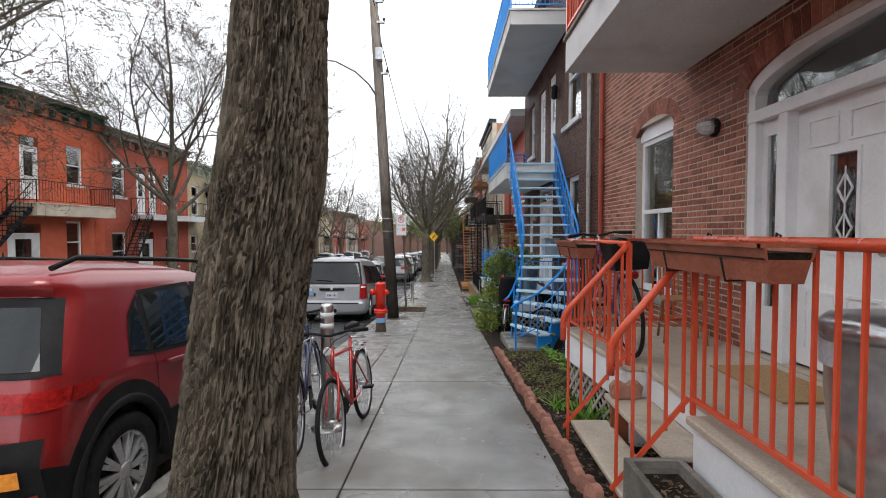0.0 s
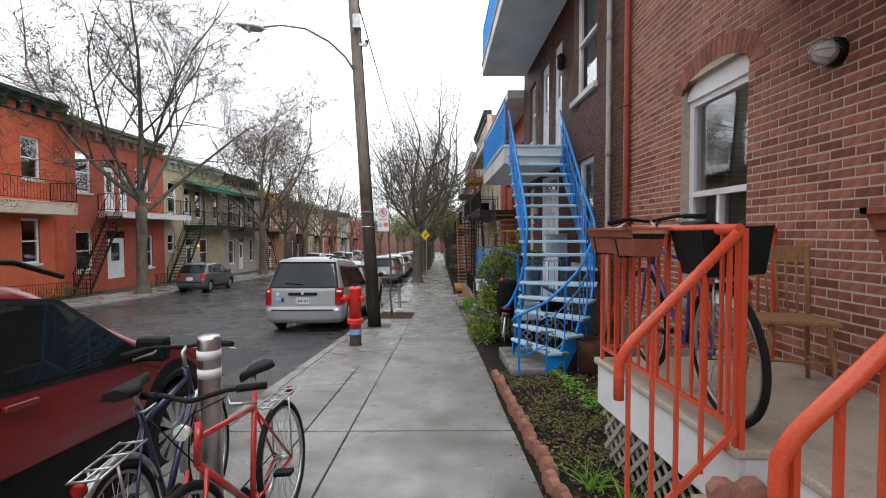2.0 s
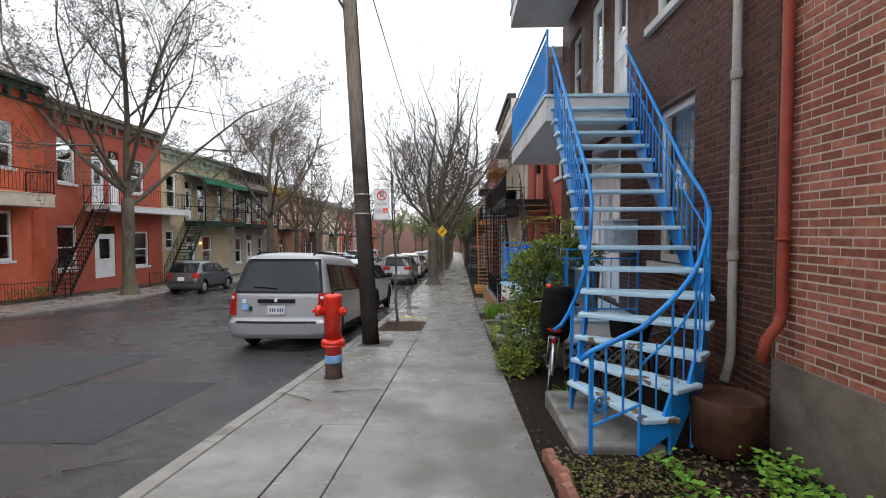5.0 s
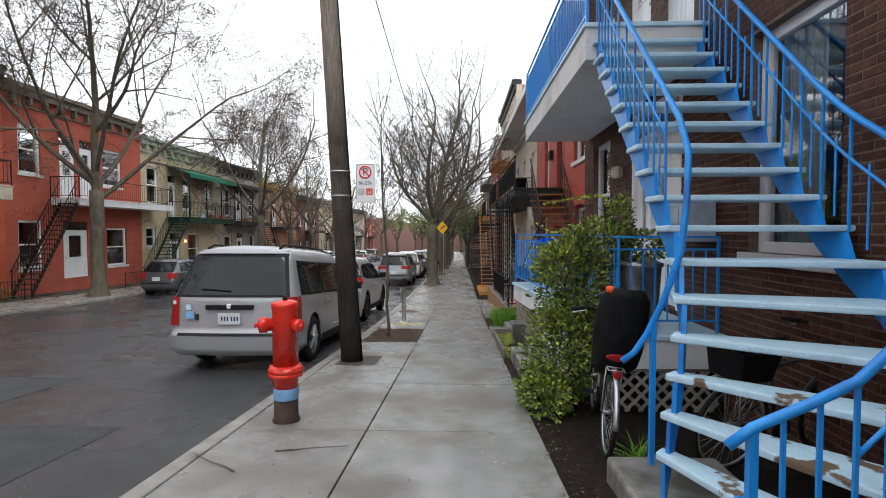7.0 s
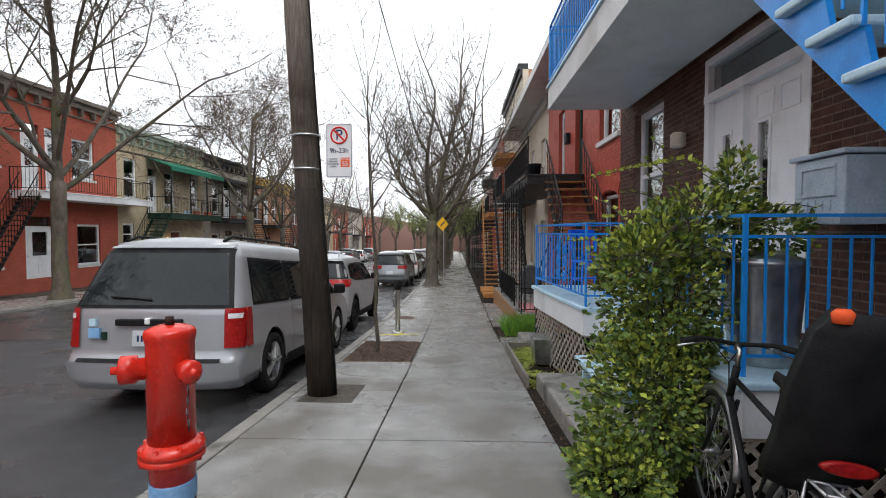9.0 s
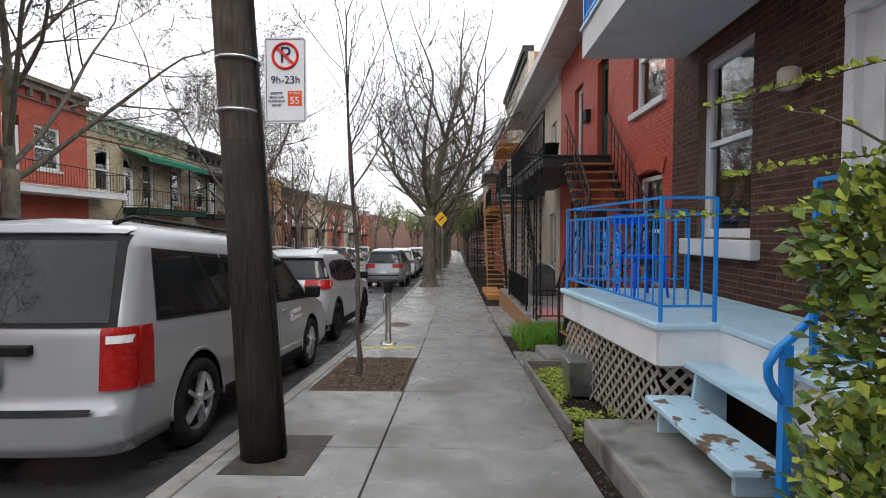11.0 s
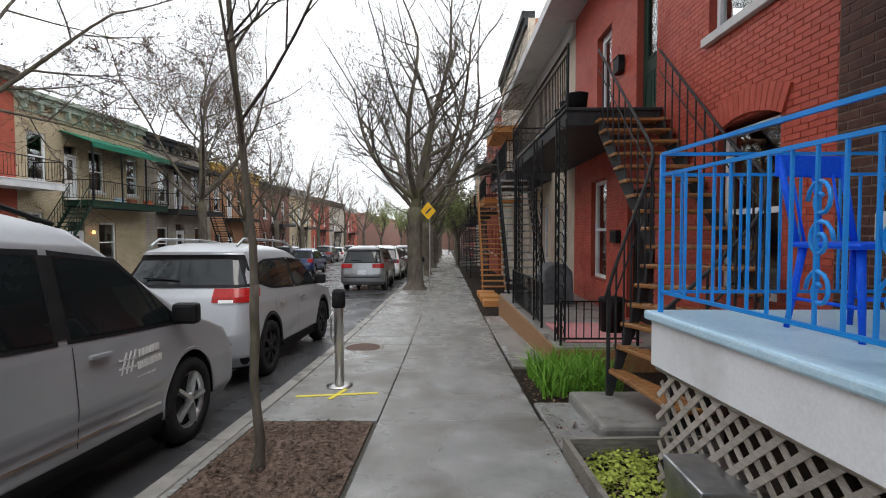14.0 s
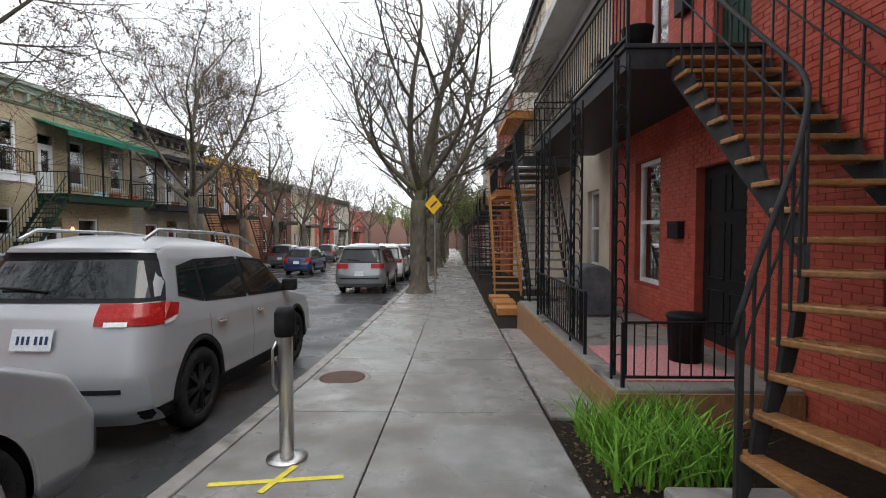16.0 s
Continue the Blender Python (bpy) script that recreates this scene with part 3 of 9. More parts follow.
def shared(name, me, m, parent, label=""):
    """A part on mesh data that alike parts share, at the pose m."""
    ob = new(name, me)
    ob.parent = parent
    ob.matrix_parent_inverse = WORLD[parent].inverted()
    ob.matrix_basis = m
    return tagged(ob, label)


def mesh_of(name, bm, material):
    me = bpy.data.meshes.new(name)
    bmesh.ops.recalc_face_normals(bm, faces=bm.faces)
    bm.to_mesh(me)
    bm.free()
    me.materials.append(M[material])
    return me


def soup(name, verts, faces, material, parent, label="", kind="stuff"):
    """Many small pieces joined into one mesh."""
    me = bpy.data.meshes.new(name)
    me.from_pydata(verts, [], faces)
    me.materials.append(M[material])
    ob = new(name, me)
    if parent is not None:
        ob.parent = parent
        ob.matrix_parent_inverse = WORLD[parent].inverted()
    WORLD[ob] = Matrix.Identity(4)
    return tagged(ob, label, kind=kind)


def G(y):
    """Height of the pavement along the street, which falls away and then flattens."""
    if y < 16:
        return -0.0745 * y
    u = min(y, 26) - 16
    return -1.192 - 0.0745 * u + 0.0445 * u * u / 20 - 0.03 * max(0, y - 26)


def RD(y):
    """Depth of the road below the pavement: the kerb grows lower down the street."""
    return -0.13 + 0.05 * min(1.0, max(0.0, (y - 8) / 5))


def strip(x0, x1, ys, dz, thick=0.0):
    """A sheet that follows the street; with thickness it is a solid strip."""
    bm = bmesh.new()
    if dz is RD:
        top = [[bm.verts.new((x, y, G(y) + RD(y))) for x in (x0, x1)] for y in ys]
        for a, b in zip(top, top[1:]):
            bm.faces.new((a[0], a[1], b[1], b[0]))
        return bm
    top = [[bm.verts.new((x, y, G(y) + dz)) for x in (x0, x1)] for y in ys]
    for a, b in zip(top, top[1:]):
        bm.faces.new((a[0], a[1], b[1], b[0]))
    if thick:
        low = [[bm.verts.new((x, y, G(y) + dz - thick)) for x in (x0, x1)] for y in ys]
        for a, b, c, d in zip(top, top[1:], low, low[1:]):
            bm.faces.new((c[1], c[0], d[0], d[1]))
            bm.faces.new((a[0], b[0], d[0], c[0]))
            bm.faces.new((b[1], a[1], c[1], d[1]))
        bm.faces.new((top[0][1], top[0][0], low[0][0], low[0][1]))
        bm.faces.new((top[-1][0], top[-1][1], low[-1][1], low[-1][0]))
    return bm


# ---- ground, road, kerbs, pavements ----
ALONG = [-30 + i for i in range(0, 80)] + [50 + 5 * i for i in range(0, 31)]
FARTHER = ALONG + [220, 300, 450, 700]
KERB, EDGE, FAR_KERB = -1.95, 0.85, -14.2
solo("ground", strip(-300, 300, [-200] + FARTHER, -0.4), "ground", "grey-brown ground under street and houses", "ground", kind="structure")
solo("road", strip(FAR_KERB, KERB - 0.12, FARTHER, RD), "asphalt", "wet dark asphalt road with worn patches", "road", kind="structure")
solo("soil_strip", strip(EDGE, 3.4, [y for y in ALONG if y < 60], -0.03, 0.3), "soil", "dark soil of the front gardens", "soil", kind="structure")
solo("far_yard", strip(-19, -16.9, [y for y in ALONG if y < 110], 0.02, 0.3), "dirt", "bare front yards across the street", "yard", kind="structure")
kerb = thing("kerb", (KERB, 0, 0), "worn pale concrete kerb beside the road", "kerb", kind="structure")
cuts = [-12 + 3 * i for i in range(0, 36)]
for a, b in zip(cuts, cuts[1:]):
    part("kerb_stone", strip(KERB - 0.12, KERB + 0.03, [a + 0.006, (a + b) / 2, b - 0.006], 0.002, 0.3), "kerb", kerb, bevel=0.015)
part("far_run", strip(KERB - 0.12, KERB + 0.03, [96, 120, 160, 200], 0.002, 0.3), "kerb", kerb)
solo("far_pavement", strip(FAR_KERB - 2.7, FAR_KERB - 0.15, ALONG, 0.0, 0.3), "concrete", "damp grey concrete pavement across the street", "pavement", kind="structure")
solo("far_kerb", strip(FAR_KERB - 0.15, FAR_KERB, ALONG, 0.0, 0.3), "kerb", "pale concrete kerb across the street", "kerb", kind="structure")
# worn dark patch and an utility cover in the road
patch = bmesh.new()
for i in range(2):
    x0, x1, y0, y1 = ((-7.2, -5.2, 6.5, 13.5), (-5.0, -3.2, 9.2, 11.5))[i]
    n = 14
    vs = [[patch.verts.new((x0 + (x1 - x0) * a / 3 + 0.15 * noise.noise((a, b, i)), y0 + (y1 - y0) * b / n, G(y0 + (y1 - y0) * b / n) + RD(y0 + (y1 - y0) * b / n) + 0.004)) for a in range(4)] for b in range(n + 1)]
    for r0, r1 in zip(vs, vs[1:]):
        for a in range(3):
            patch.faces.new((r0[a], r0[a + 1], r1[a + 1], r1[a]))
solo("road_patch", patch, "slate", "darker repaired patch of the wet road", "road patch", kind="structure")


# ---- walls with openings ----
def panel(X, depth, y0, y1, z0, z1, holes):
    """A wall in the plane x = X, going back by depth, with rectangular openings (y0, y1, z0, z1), as one closed mesh."""
    bm = bmesh.new()
    ys = sorted({y0, y1, *[min(max(v, y0), y1) for h in holes for v in h[:2]]})
    zs = sorted({z0, z1, *[min(max(v, z0), z1) for h in holes for v in h[2:4]]})
    solid = {}
    for i in range(len(ys) - 1):
        for j in range(len(zs) - 1):
            yc, zc = (ys[i] + ys[i + 1]) / 2, (zs[j] + zs[j + 1]) / 2
            solid[i, j] = not any(h[0] < yc < h[1] and h[2] < zc < h[3] for h in holes)
    grid = {}

    def at_(k, i, j):
        if (k, i, j) not in grid:
            grid[k, i, j] = bm.verts.new((X + depth * k, ys[i], zs[j]))
        return grid[k, i, j]

    for (i, j), full in solid.items():
        if not full:
            continue
        for k in (0, 1):
            bm.faces.new([at_(k, i, j), at_(k, i + 1, j), at_(k, i + 1, j + 1), at_(k, i, j + 1)])
        for di, dj, p, q in ((-1, 0, (i, j), (i, j + 1)), (1, 0, (i + 1, j), (i + 1, j + 1)), (0, -1, (i, j), (i + 1, j)), (0, 1, (i, j + 1), (i + 1, j + 1))):
            if not solid.get((i + di, j + dj), False):
                bm.faces.new([at_(0, *p), at_(0, *q), at_(1, *q), at_(1, *p)])
    return bm


def ring(bm, X0, X1, y0, y1, z0, z1, w, sill=None):
    """A rectangular frame of bars of width w, between the depths X0 and X1."""
    lo = sill or w
    loops = [[bm.verts.new((xx, y, z)) for y, z in ((a, c), (b, c), (b, d), (a, d))] for xx in (X0, X1)
             for a, b, c, d in ((y0, y1, z0, z1), (y0 + w, y1 - w, z0 + lo, z1 - w))]
    o0, i0, o1, i1 = loops
    for k in range(4):
        j = (k + 1) % 4
        bm.faces.new((o0[k], o0[j], i0[j], i0[k]))
        bm.faces.new((o1[j], o1[k], i1[k], i1[j]))
        bm.faces.new((o0[j], o0[k], o1[k], o1[j]))
        bm.faces.new((i0[k], i0[j], i1[j], i1[k]))
    return bm


def window(parent, X, y0, y1, z0, z1, s=1, frame_mat="white", split=0.5, mullion=0, sill="", curtain=False, w=0.07, deep=0.1, room=True):
    """A sash window in the wall's opening; s = 1 for a wall that faces -x, -1 for one that faces +x."""
    bm = ring(bmesh.new(), *sorted((X + s * deep, X + s * (deep + 0.09))), y0, y1, z0, z1, w)
    f = part("window", bm, frame_mat, parent, bevel=0.004 if s > 0 else 0.0)
    zm = z0 + (z1 - z0) * split
    cells = [(z0 + w, zm - 0.02), (zm + 0.02, z1 - w)] if split else [(z0 + w, z1 - w)]
    if split:
        part("rail", bx(bmesh.new(), *sorted((X + s * (deep - 0.012), X + s * (deep + 0.07))), y0 + w, y1 - w, zm - 0.03, zm + 0.03), frame_mat, f)
    if mullion:
        ym = (y0 + y1) / 2
        part("mullion", bx(bmesh.new(), *sorted((X + s * (deep - 0.008), X + s * (deep + 0.06))), ym - 0.025, ym + 0.025, cells[0][0], cells[0][1] - 0.012), frame_mat, f)
    for a, b in cells:
        g = part("pane", box(*sorted((X + s * (deep + 0.04), X + s * (deep + 0.046))), y0 + w - 0.004, y1 - w + 0.004, a, b), "glass", f)
        g.visible_shadow = False
    if curtain:
        cb = bmesh.new()
        n = 24
        pts = [(X + s * (deep + 0.2 + 0.02 * math.sin(i * 1.7)), y0 + (y1 - y0) * (0.5 + 0.5 * i / n)) for i in range(n + 1)]
        lo, hi = [cb.verts.new((*p, z0)) for p in pts], [cb.verts.new((*p, z1)) for p in pts]
        for i in range(n):
            cb.faces.new((lo[i], lo[i + 1], hi[i + 1], hi[i]))
        part("curtain", cb, "curtain", f)
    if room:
        # added sheet in place of a room, its darkness painted on
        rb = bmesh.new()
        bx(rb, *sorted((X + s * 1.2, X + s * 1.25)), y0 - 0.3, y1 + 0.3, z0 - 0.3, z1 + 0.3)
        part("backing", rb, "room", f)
    if sill:
        part("sill", box(*sorted((X - s * 0.07, X + s * deep)), y0 - 0.06, y1 + 0.06, z0 - 0.11, z0), sill, f, "stone sill", bevel=0.01 if s > 0 else 0)
    return f


def door(parent, X, y0, y1, z0, z1, s=1, mat="white", lights=(), deep=0.12, knob="steel", panels=True):
    """A panelled leaf with glazed lights (in fractions: y0, y1, z0, z1)."""
    Y, Z = (lambda u: y0 + (y1 - y0) * u), (lambda v: z0 + (z1 - z0) * v)
    d = part("door", panel(min(X + s * deep, X + s * (deep + 0.045)), 0.045, y0, y1, z0, z1, [(Y(a), Y(b), Z(c), Z(e)) for a, b, c, e in lights]), mat, parent)
    for a, b, c, e in lights:
        part("pane", box(*sorted((X + s * (deep + 0.015), X + s * (deep + 0.021))), Y(a), Y(b), Z(c), Z(e)), "glass", d)
        part("moulding", ring(bmesh.new(), *sorted((X + s * (deep - 0.014), X + s * deep)), Y(a) - 0.03, Y(b) + 0.03, Z(c) - 0.03, Z(e) + 0.03, 0.03), mat, d)
    if panels:
        rows_ = ((0.08, 0.34),) if lights else ((0.06, 0.3), (0.36, 0.68), (0.74, 0.94))
        if lights and lights[0][3] < 0.85:
            rows_ = ((0.06, 0.3), (0.84, 0.95))
        for a, b in ((0.12, 0.45), (0.55, 0.88)):
            for c, e in rows_:
                part("moulding", ring(bmesh.new(), *sorted((X + s * (deep - 0.012), X + s * deep)), Y(a), Y(b), Z(c), Z(e), 0.025), mat, d)
    # dark sheet behind the leaf, coloured as an unlit hallway
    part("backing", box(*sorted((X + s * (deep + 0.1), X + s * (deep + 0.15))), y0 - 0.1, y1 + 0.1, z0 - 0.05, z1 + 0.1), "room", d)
    kb = lathe(bmesh.new(), [(0.012, 0), (0.012, 0.03), (0.03, 0.04), (0.034, 0.055), (0.02, 0.07)], n=12,
               m=Matrix.Translation((X + s * deep, Y(0.08), z0 + 0.98)) @ Matrix.Rotation(-s * math.pi / 2, 4, "Y"))
    part("knob", kb, knob, d)
    return d


def house(y0, y1, label, loc_x):
    return thing("row_house", (loc_x, (y0 + y1) / 2, G((y0 + y1) / 2)), label, "house")


# -- the unpainted red brick house beside which the camera starts --
W1 = 2.9
H1 = house(-9, 9.05, "red brick row house with buff mortar and white trim", W1)
h1_holes = [(6.22, 7.42, 0.66, 3.05), (1.7, 4.72, 0.37, 3.1), (-3.0, -1.8, 0.9, 2.9), (6.2, 7.4, 4.3, 6.3), (2.8, 3.75, 3.75, 6.0)]
H1_WALL = part("wall", panel(W1 + 0.0035, 0.3, -9, 9.05, -0.8, 8.2, h1_holes), "mortar1", H1, "red brick wall laid in buff mortar")
part("roof", box(W1 - 0.25, 14, -9, 9.05, 8.2, 8.5), "roof", H1)
part("side_wall", box(W1 + 0.3, 14, 8.75, 9.04, -0.8, 8.2), "darkbrick_l", H1)
part("side_wall", box(W1 + 0.3, 14, -9, -8.7, -0.8, 8.2), "darkbrick_l", H1)
part("back_wall", box(13.8, 14, -8.7, 8.75, -0.8, 8.2), "darkbrick_l", H1)
part("foundation", box(W1 - 0.03, W1 + 0.3, 5.9, 9.04, -0.9, 0.1), "found", H1, "rough grey foundation")
wf = window(H1, W1, 6.22, 7.42, 0.66, 2.88, split=0.52, mullion=1, sill="kerb", w=0.09)
arch = [(6.22, 2.86)] + [(6.82 + 0.6 * math.cos(a), 2.9 + 0.19 * math.sin(a)) for a in [math.pi - i * math.pi / 12 for i in range(13)]] + [(7.42, 2.86)]
part("head", prism(bmesh.new(), arch, "x", W1 + 0.07, W1 + 0.2), "white", wf, "white arched head")
window(H1, W1, 6.2, 7.4, 4.3, 6.3, sill="kerb")
window(H1, W1, -3.0, -1.8, 0.9, 2.9, sill="kerb")
door(H1, W1, 2.8, 3.75, 3.75, 6.0)
# white door frame: a door with a narrow side light and a long fan light
dframe = bmesh.new()
for a, b in ((4.6, 4.72), (4.18, 4.3), (1.7, 1.82), (2.28, 2.4)):
    bx(dframe, W1 + 0.02, W1 + 0.2, a, b, 0.37, 2.62)
bx(dframe, W1 + 0.01, W1 + 0.22, 1.7, 4.72, 2.55, 2.66)
bx(dframe, W1 + 0.02, W1 + 0.2, 4.62, 4.72, 2.66, 2.86)
bx(dframe, W1 + 0.02, W1 + 0.2, 1.7, 1.8, 2.66, 2.86)
df = part("door_frame", dframe, "white", H1, "white painted door frame with fan light", bevel=0.008)
arc = [(3.21 + 1.51 * math.cos(a), 2.86 + 0.3 * math.sin(a)) for a in [i * math.pi / 20 for i in range(21)]]
inner = [(3.21 + 1.4 * math.cos(a), 2.8 + 0.24 * math.sin(a)) for a in [math.pi - i * math.pi / 20 for i in range(21)]]
hb = bmesh.new()
for q in (0, 1):
    X = W1 + 0.02 + 0.18 * q
    for i in range(20):
        vs = [hb.verts.new((X, *p)) for p in (arc[i], arc[i + 1], inner[19 - i], inner[20 - i])]
        hb.faces.new(vs if q else vs[::-1])
for i in range(20):
    hb.faces.new([hb.verts.new(p) for p in ((W1 + 0.02, *inner[i]), (W1 + 0.02, *inner[i + 1]), (W1 + 0.2, *inner[i + 1]), (W1 + 0.2, *inner[i]))])
part("arched_head", hb, "white", df)
part("fan_light", prism(bmesh.new(), [(1.8, 2.66)] + [(p[0], p[1]) for p in inner[1:20]] + [(4.62, 2.66)], "x", W1 + 0.13, W1 + 0.136), "glass", df)
# added dark sheet: indoor shade as colour, behind the fan light
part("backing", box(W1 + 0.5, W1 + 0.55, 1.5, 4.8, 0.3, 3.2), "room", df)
door(H1, W1, 4.3, 4.6, 0.4, 2.55, lights=((0.3, 0.7, 0.2, 0.93),), panels=False, deep=0.09)
d1 = door(H1, W1, 3.22, 4.18, 0.4, 2.55, lights=((0.36, 0.62, 0.45, 0.8),), deep=0.12)
door(H1, W1, 2.4, 3.22, 0.4, 2.55, lights=((0.36, 0.62, 0.45, 0.8),), deep=0.12)
lead = bmesh.new()
for zc in (1.55, 1.85):
    for k in range(4):
        a, b = [(3.69 + 0.07 * math.cos(q * math.pi / 2), zc + 0.11 * math.sin(q * math.pi / 2)) for q in (k, k + 1)]
        beam(lead, (W1 + 0.125, *a), (W1 + 0.125, *b), 0.012)
beam(lead, (W1 + 0.125, 3.69, 1.38), (W1 + 0.125, 3.69, 2.02), 0.008)
part("leading", lead, "white", d1)
# wall lamp
lamp = thing("wall_lamp", (W1, 5.25, 2.64), "grey caged bulkhead lamp on the brick wall", "lamp")
tr = Matrix.Translation((W1 + 0.01, 5.25, 2.64)) @ Matrix.Rotation(-math.pi / 2, 4, "Y")
part("base", lathe(bmesh.new(), [(0.095, 0), (0.1, 0.02), (0.1, 0.05), (0.085, 0.06)], n=20, m=tr), "black", lamp)
part("globe", lathe(bmesh.new(), [(0.08, 0.055), (0.084, 0.1), (0.07, 0.15), (0.045, 0.185), (0.01, 0.2)], n=20, m=tr), "lens", lamp, "dusty glass globe")
cage = bmesh.new()
for k in range(4):
    a = k * math.pi / 4
    tube(cage, [tr @ Vector((r * math.cos(a), r * math.sin(a), z)) for r, z in ((0.09, 0.05), (0.09, 0.11), (0.06, 0.185), (0, 0.207), (-0.06, 0.185), (-0.09, 0.11), (-0.09, 0.05))], 0.005, 5)
tube(cage, [tr @ Vector((0.092 * math.cos(a), 0.092 * math.sin(a), 0.1)) for a in [i * math.pi / 8 for i in range(17)]], 0.005, 5)
part("cage", cage, "galv", lamp)
# down pipes
rp = thing("downpipe", (W1 - 0.06, 8.88, 0.3), "red-brown downpipe on the brick corner", "downpipe")
part("pipe", tube(bmesh.new(), [(W1 - 0.06, 8.88, 8), (W1 - 0.06, 8.88, 0.55), (W1 - 0.1, 8.86, 0.42), (W1 - 0.22, 8.82, 0.3), (W1 - 0.26, 8.8, 0.12)], 0.045, 12), "redpipe", rp)
for z in (1.1, 3.2, 5.4):
    part("bracket", lathe(bmesh.new(), [(0.055, z), (0.055, z + 0.03)], (W1 - 0.06, 8.88, 0), 12), "redpipe", rp)
gp = thing("downpipe", (2.82, 9.55, -0.3), "grey stained downpipe on the brown brick", "downpipe")
part("pipe", tube(bmesh.new(), [(2.81, 9.55, 8), (2.81, 9.55, 0.05), (2.79, 9.54, -0.08), (2.72, 9.5, -0.25)], 0.042, 12), "greypipe", gp)
for z in (0.9, 2.6, 4.4, 6.1):
    part("collar", lathe(bmesh.new(), [(0.05, z), (0.052, z + 0.02), (0.052, z + 0.08), (0.045, z + 0.1)], (2.81, 9.55, 0), 12), "greypipe", gp)

# -- the brown brick house with the blue stairs --
W2 = 2.87
H2 = house(9.05, 17.65, "dark brown brick row house with white doors", W2)
h2_holes = [(10.48, 11.6, 0.78, 2.8), (13.0, 14.7, -0.02, 2.78), (15.85, 16.95, 0.58, 2.7), (10.36, 11.8, 4.02, 6.2), (12.75, 13.62, 3.3, 5.75), (14.05, 15.0, 3.3, 5.7), (15.7, 16.7, 4.0, 5.7)]
H2_WALL = part("wall", panel(W2 + 0.0045, 0.3, 9.05, 17.65, -1.8, 8.0, h2_holes), "mortar2", H2, "dark brown brick wall")
part("roof", box(W2 - 0.2, 14, 9.05, 17.65, 8.0, 8.3), "roof", H2)
part("side_wall", box(W2 + 0.31, 14, 17.35, 17.645, -1.8, 8.0), "darkbrick_l", H2)
part("back_wall", box(13.8, 14, 9.06, 17.35, -1.8, 8.0), "darkbrick_l", H2)
window(H2, W2, 10.48, 11.6, 0.78, 2.8, split=0.0, sill="offwhite", w=0.1, curtain=True)
w2 = window(H2, W2, 15.85, 16.95, 0.58, 2.7, split=0.52, sill="", w=0.1)
part("sill", box(W2 - 0.1, W2 + 0.1, 15.68, 17.2, 0.36, 0.56), "offwhite", w2, "moulded stone sill", bevel=0.02)
window(H2, W2, 10.36, 11.8, 4.02, 6.2, split=0.5, sill="offwhite")
window(H2, W2, 15.7, 16.7, 4.0, 5.7, split=0.5, sill="offwhite")
door(H2, W2, 12.75, 13.62, 3.3, 5.75, lights=((0.3, 0.7, 0.5, 0.9),), deep=0.07)
door(H2, W2, 14.05, 15.0, 3.3, 5.7, lights=((0.3, 0.7, 0.5, 0.9),), deep=0.07)
d2 = bmesh.new()
for a, b in ((13.0, 13.1), (13.92, 14.02), (14.6, 14.7)):
    bx(d2, W2 - 0.01, W2 + 0.14, a, b, -0.02, 2.28)
bx(d2, W2 - 0.02, W2 + 0.14, 13.0, 14.7, 2.28, 2.38)
bx(d2, W2 - 0.01, W2 + 0.14, 13.0, 14.7, 2.7, 2.78)
bx(d2, W2 - 0.01, W2 + 0.14, 13.0, 13.08, 2.38, 2.7)
bx(d2, W2 - 0.01, W2 + 0.14, 14.62, 14.7, 2.38, 2.7)
f2 = part("door_frame", d2, "white", H2, "white door frame with side light", bevel=0.006)
part("transom_pane", box(W2 + 0.06, W2 + 0.066, 13.08, 14.62, 2.38, 2.7), "glass", f2)
# indoor shade behind the transom, as an added dark sheet
part("backing", box(W2 + 0.4, W2 + 0.45, 12.9, 14.8, -0.1, 2.9), "room", f2)
door(H2, W2, 13.1, 13.92, 0.0, 2.28, lights=((0.62, 0.82, 0.42, 0.82),), deep=0.06)
door(H2, W2, 14.02, 14.6, 0.0, 2.28, lights=((0.4, 0.65, 0.42, 0.82),), deep=0.06, panels=False)
wl2 = thing("wall_lamp", (W2, 15.2, 1.98), "small cream wall lamp beside the white door", "lamp")
part("shade", lathe(bmesh.new(), [(0.05, -0.1), (0.085, -0.09), (0.085, 0.06), (0.06, 0.09)], (W2 - 0.09, 15.2, 1.98), 16), "cream", wl2)
part("bracket", box(W2 - 0.05, W2 + 0.01, 15.16, 15.24, 1.9, 2.06), "cream", wl2)
ul = thing("wall_lamp", (W2, 12.45, 5.05), "black wall lamp beside the upper door", "lamp")
part("body", lathe(bmesh.new(), [(0.03, -0.16), (0.08, -0.12), (0.08, 0.12), (0.1, 0.14), (0.03, 0.2)], (W2 - 0.1, 12.45, 5.05), 12), "black", ul)
part("bracket", box(W2 - 0.1, W2 + 0.01, 12.42, 12.48, 5.1, 5.14), "black", ul)

# -- the painted red house with the black stairs --
W3 = 3.2
H3 = house(17.65, 26.4, "red painted brick row house with a white eave", W3)
h3_holes = [(18.75, 19.85, -0.3, 1.66), (18.7, 20.1, 2.82, 4.7), (21.6, 22.4, 2.3, 4.55), (23.7, 24.6, 2.3, 4.55), (21.6, 22.75, -1.15, 1.15), (23.9, 24.95, -0.6, 1.5)]
H3_WALL = part("wall", panel(W3 + 0.006, 0.3, 17.65, 26.4, -2.4, 6.0, h3_holes), "mortar3", H3, "red painted brick wall")
part("roof", box(W3, 14, 17.65, 26.4, 6.0, 6.2), "roof", H3)
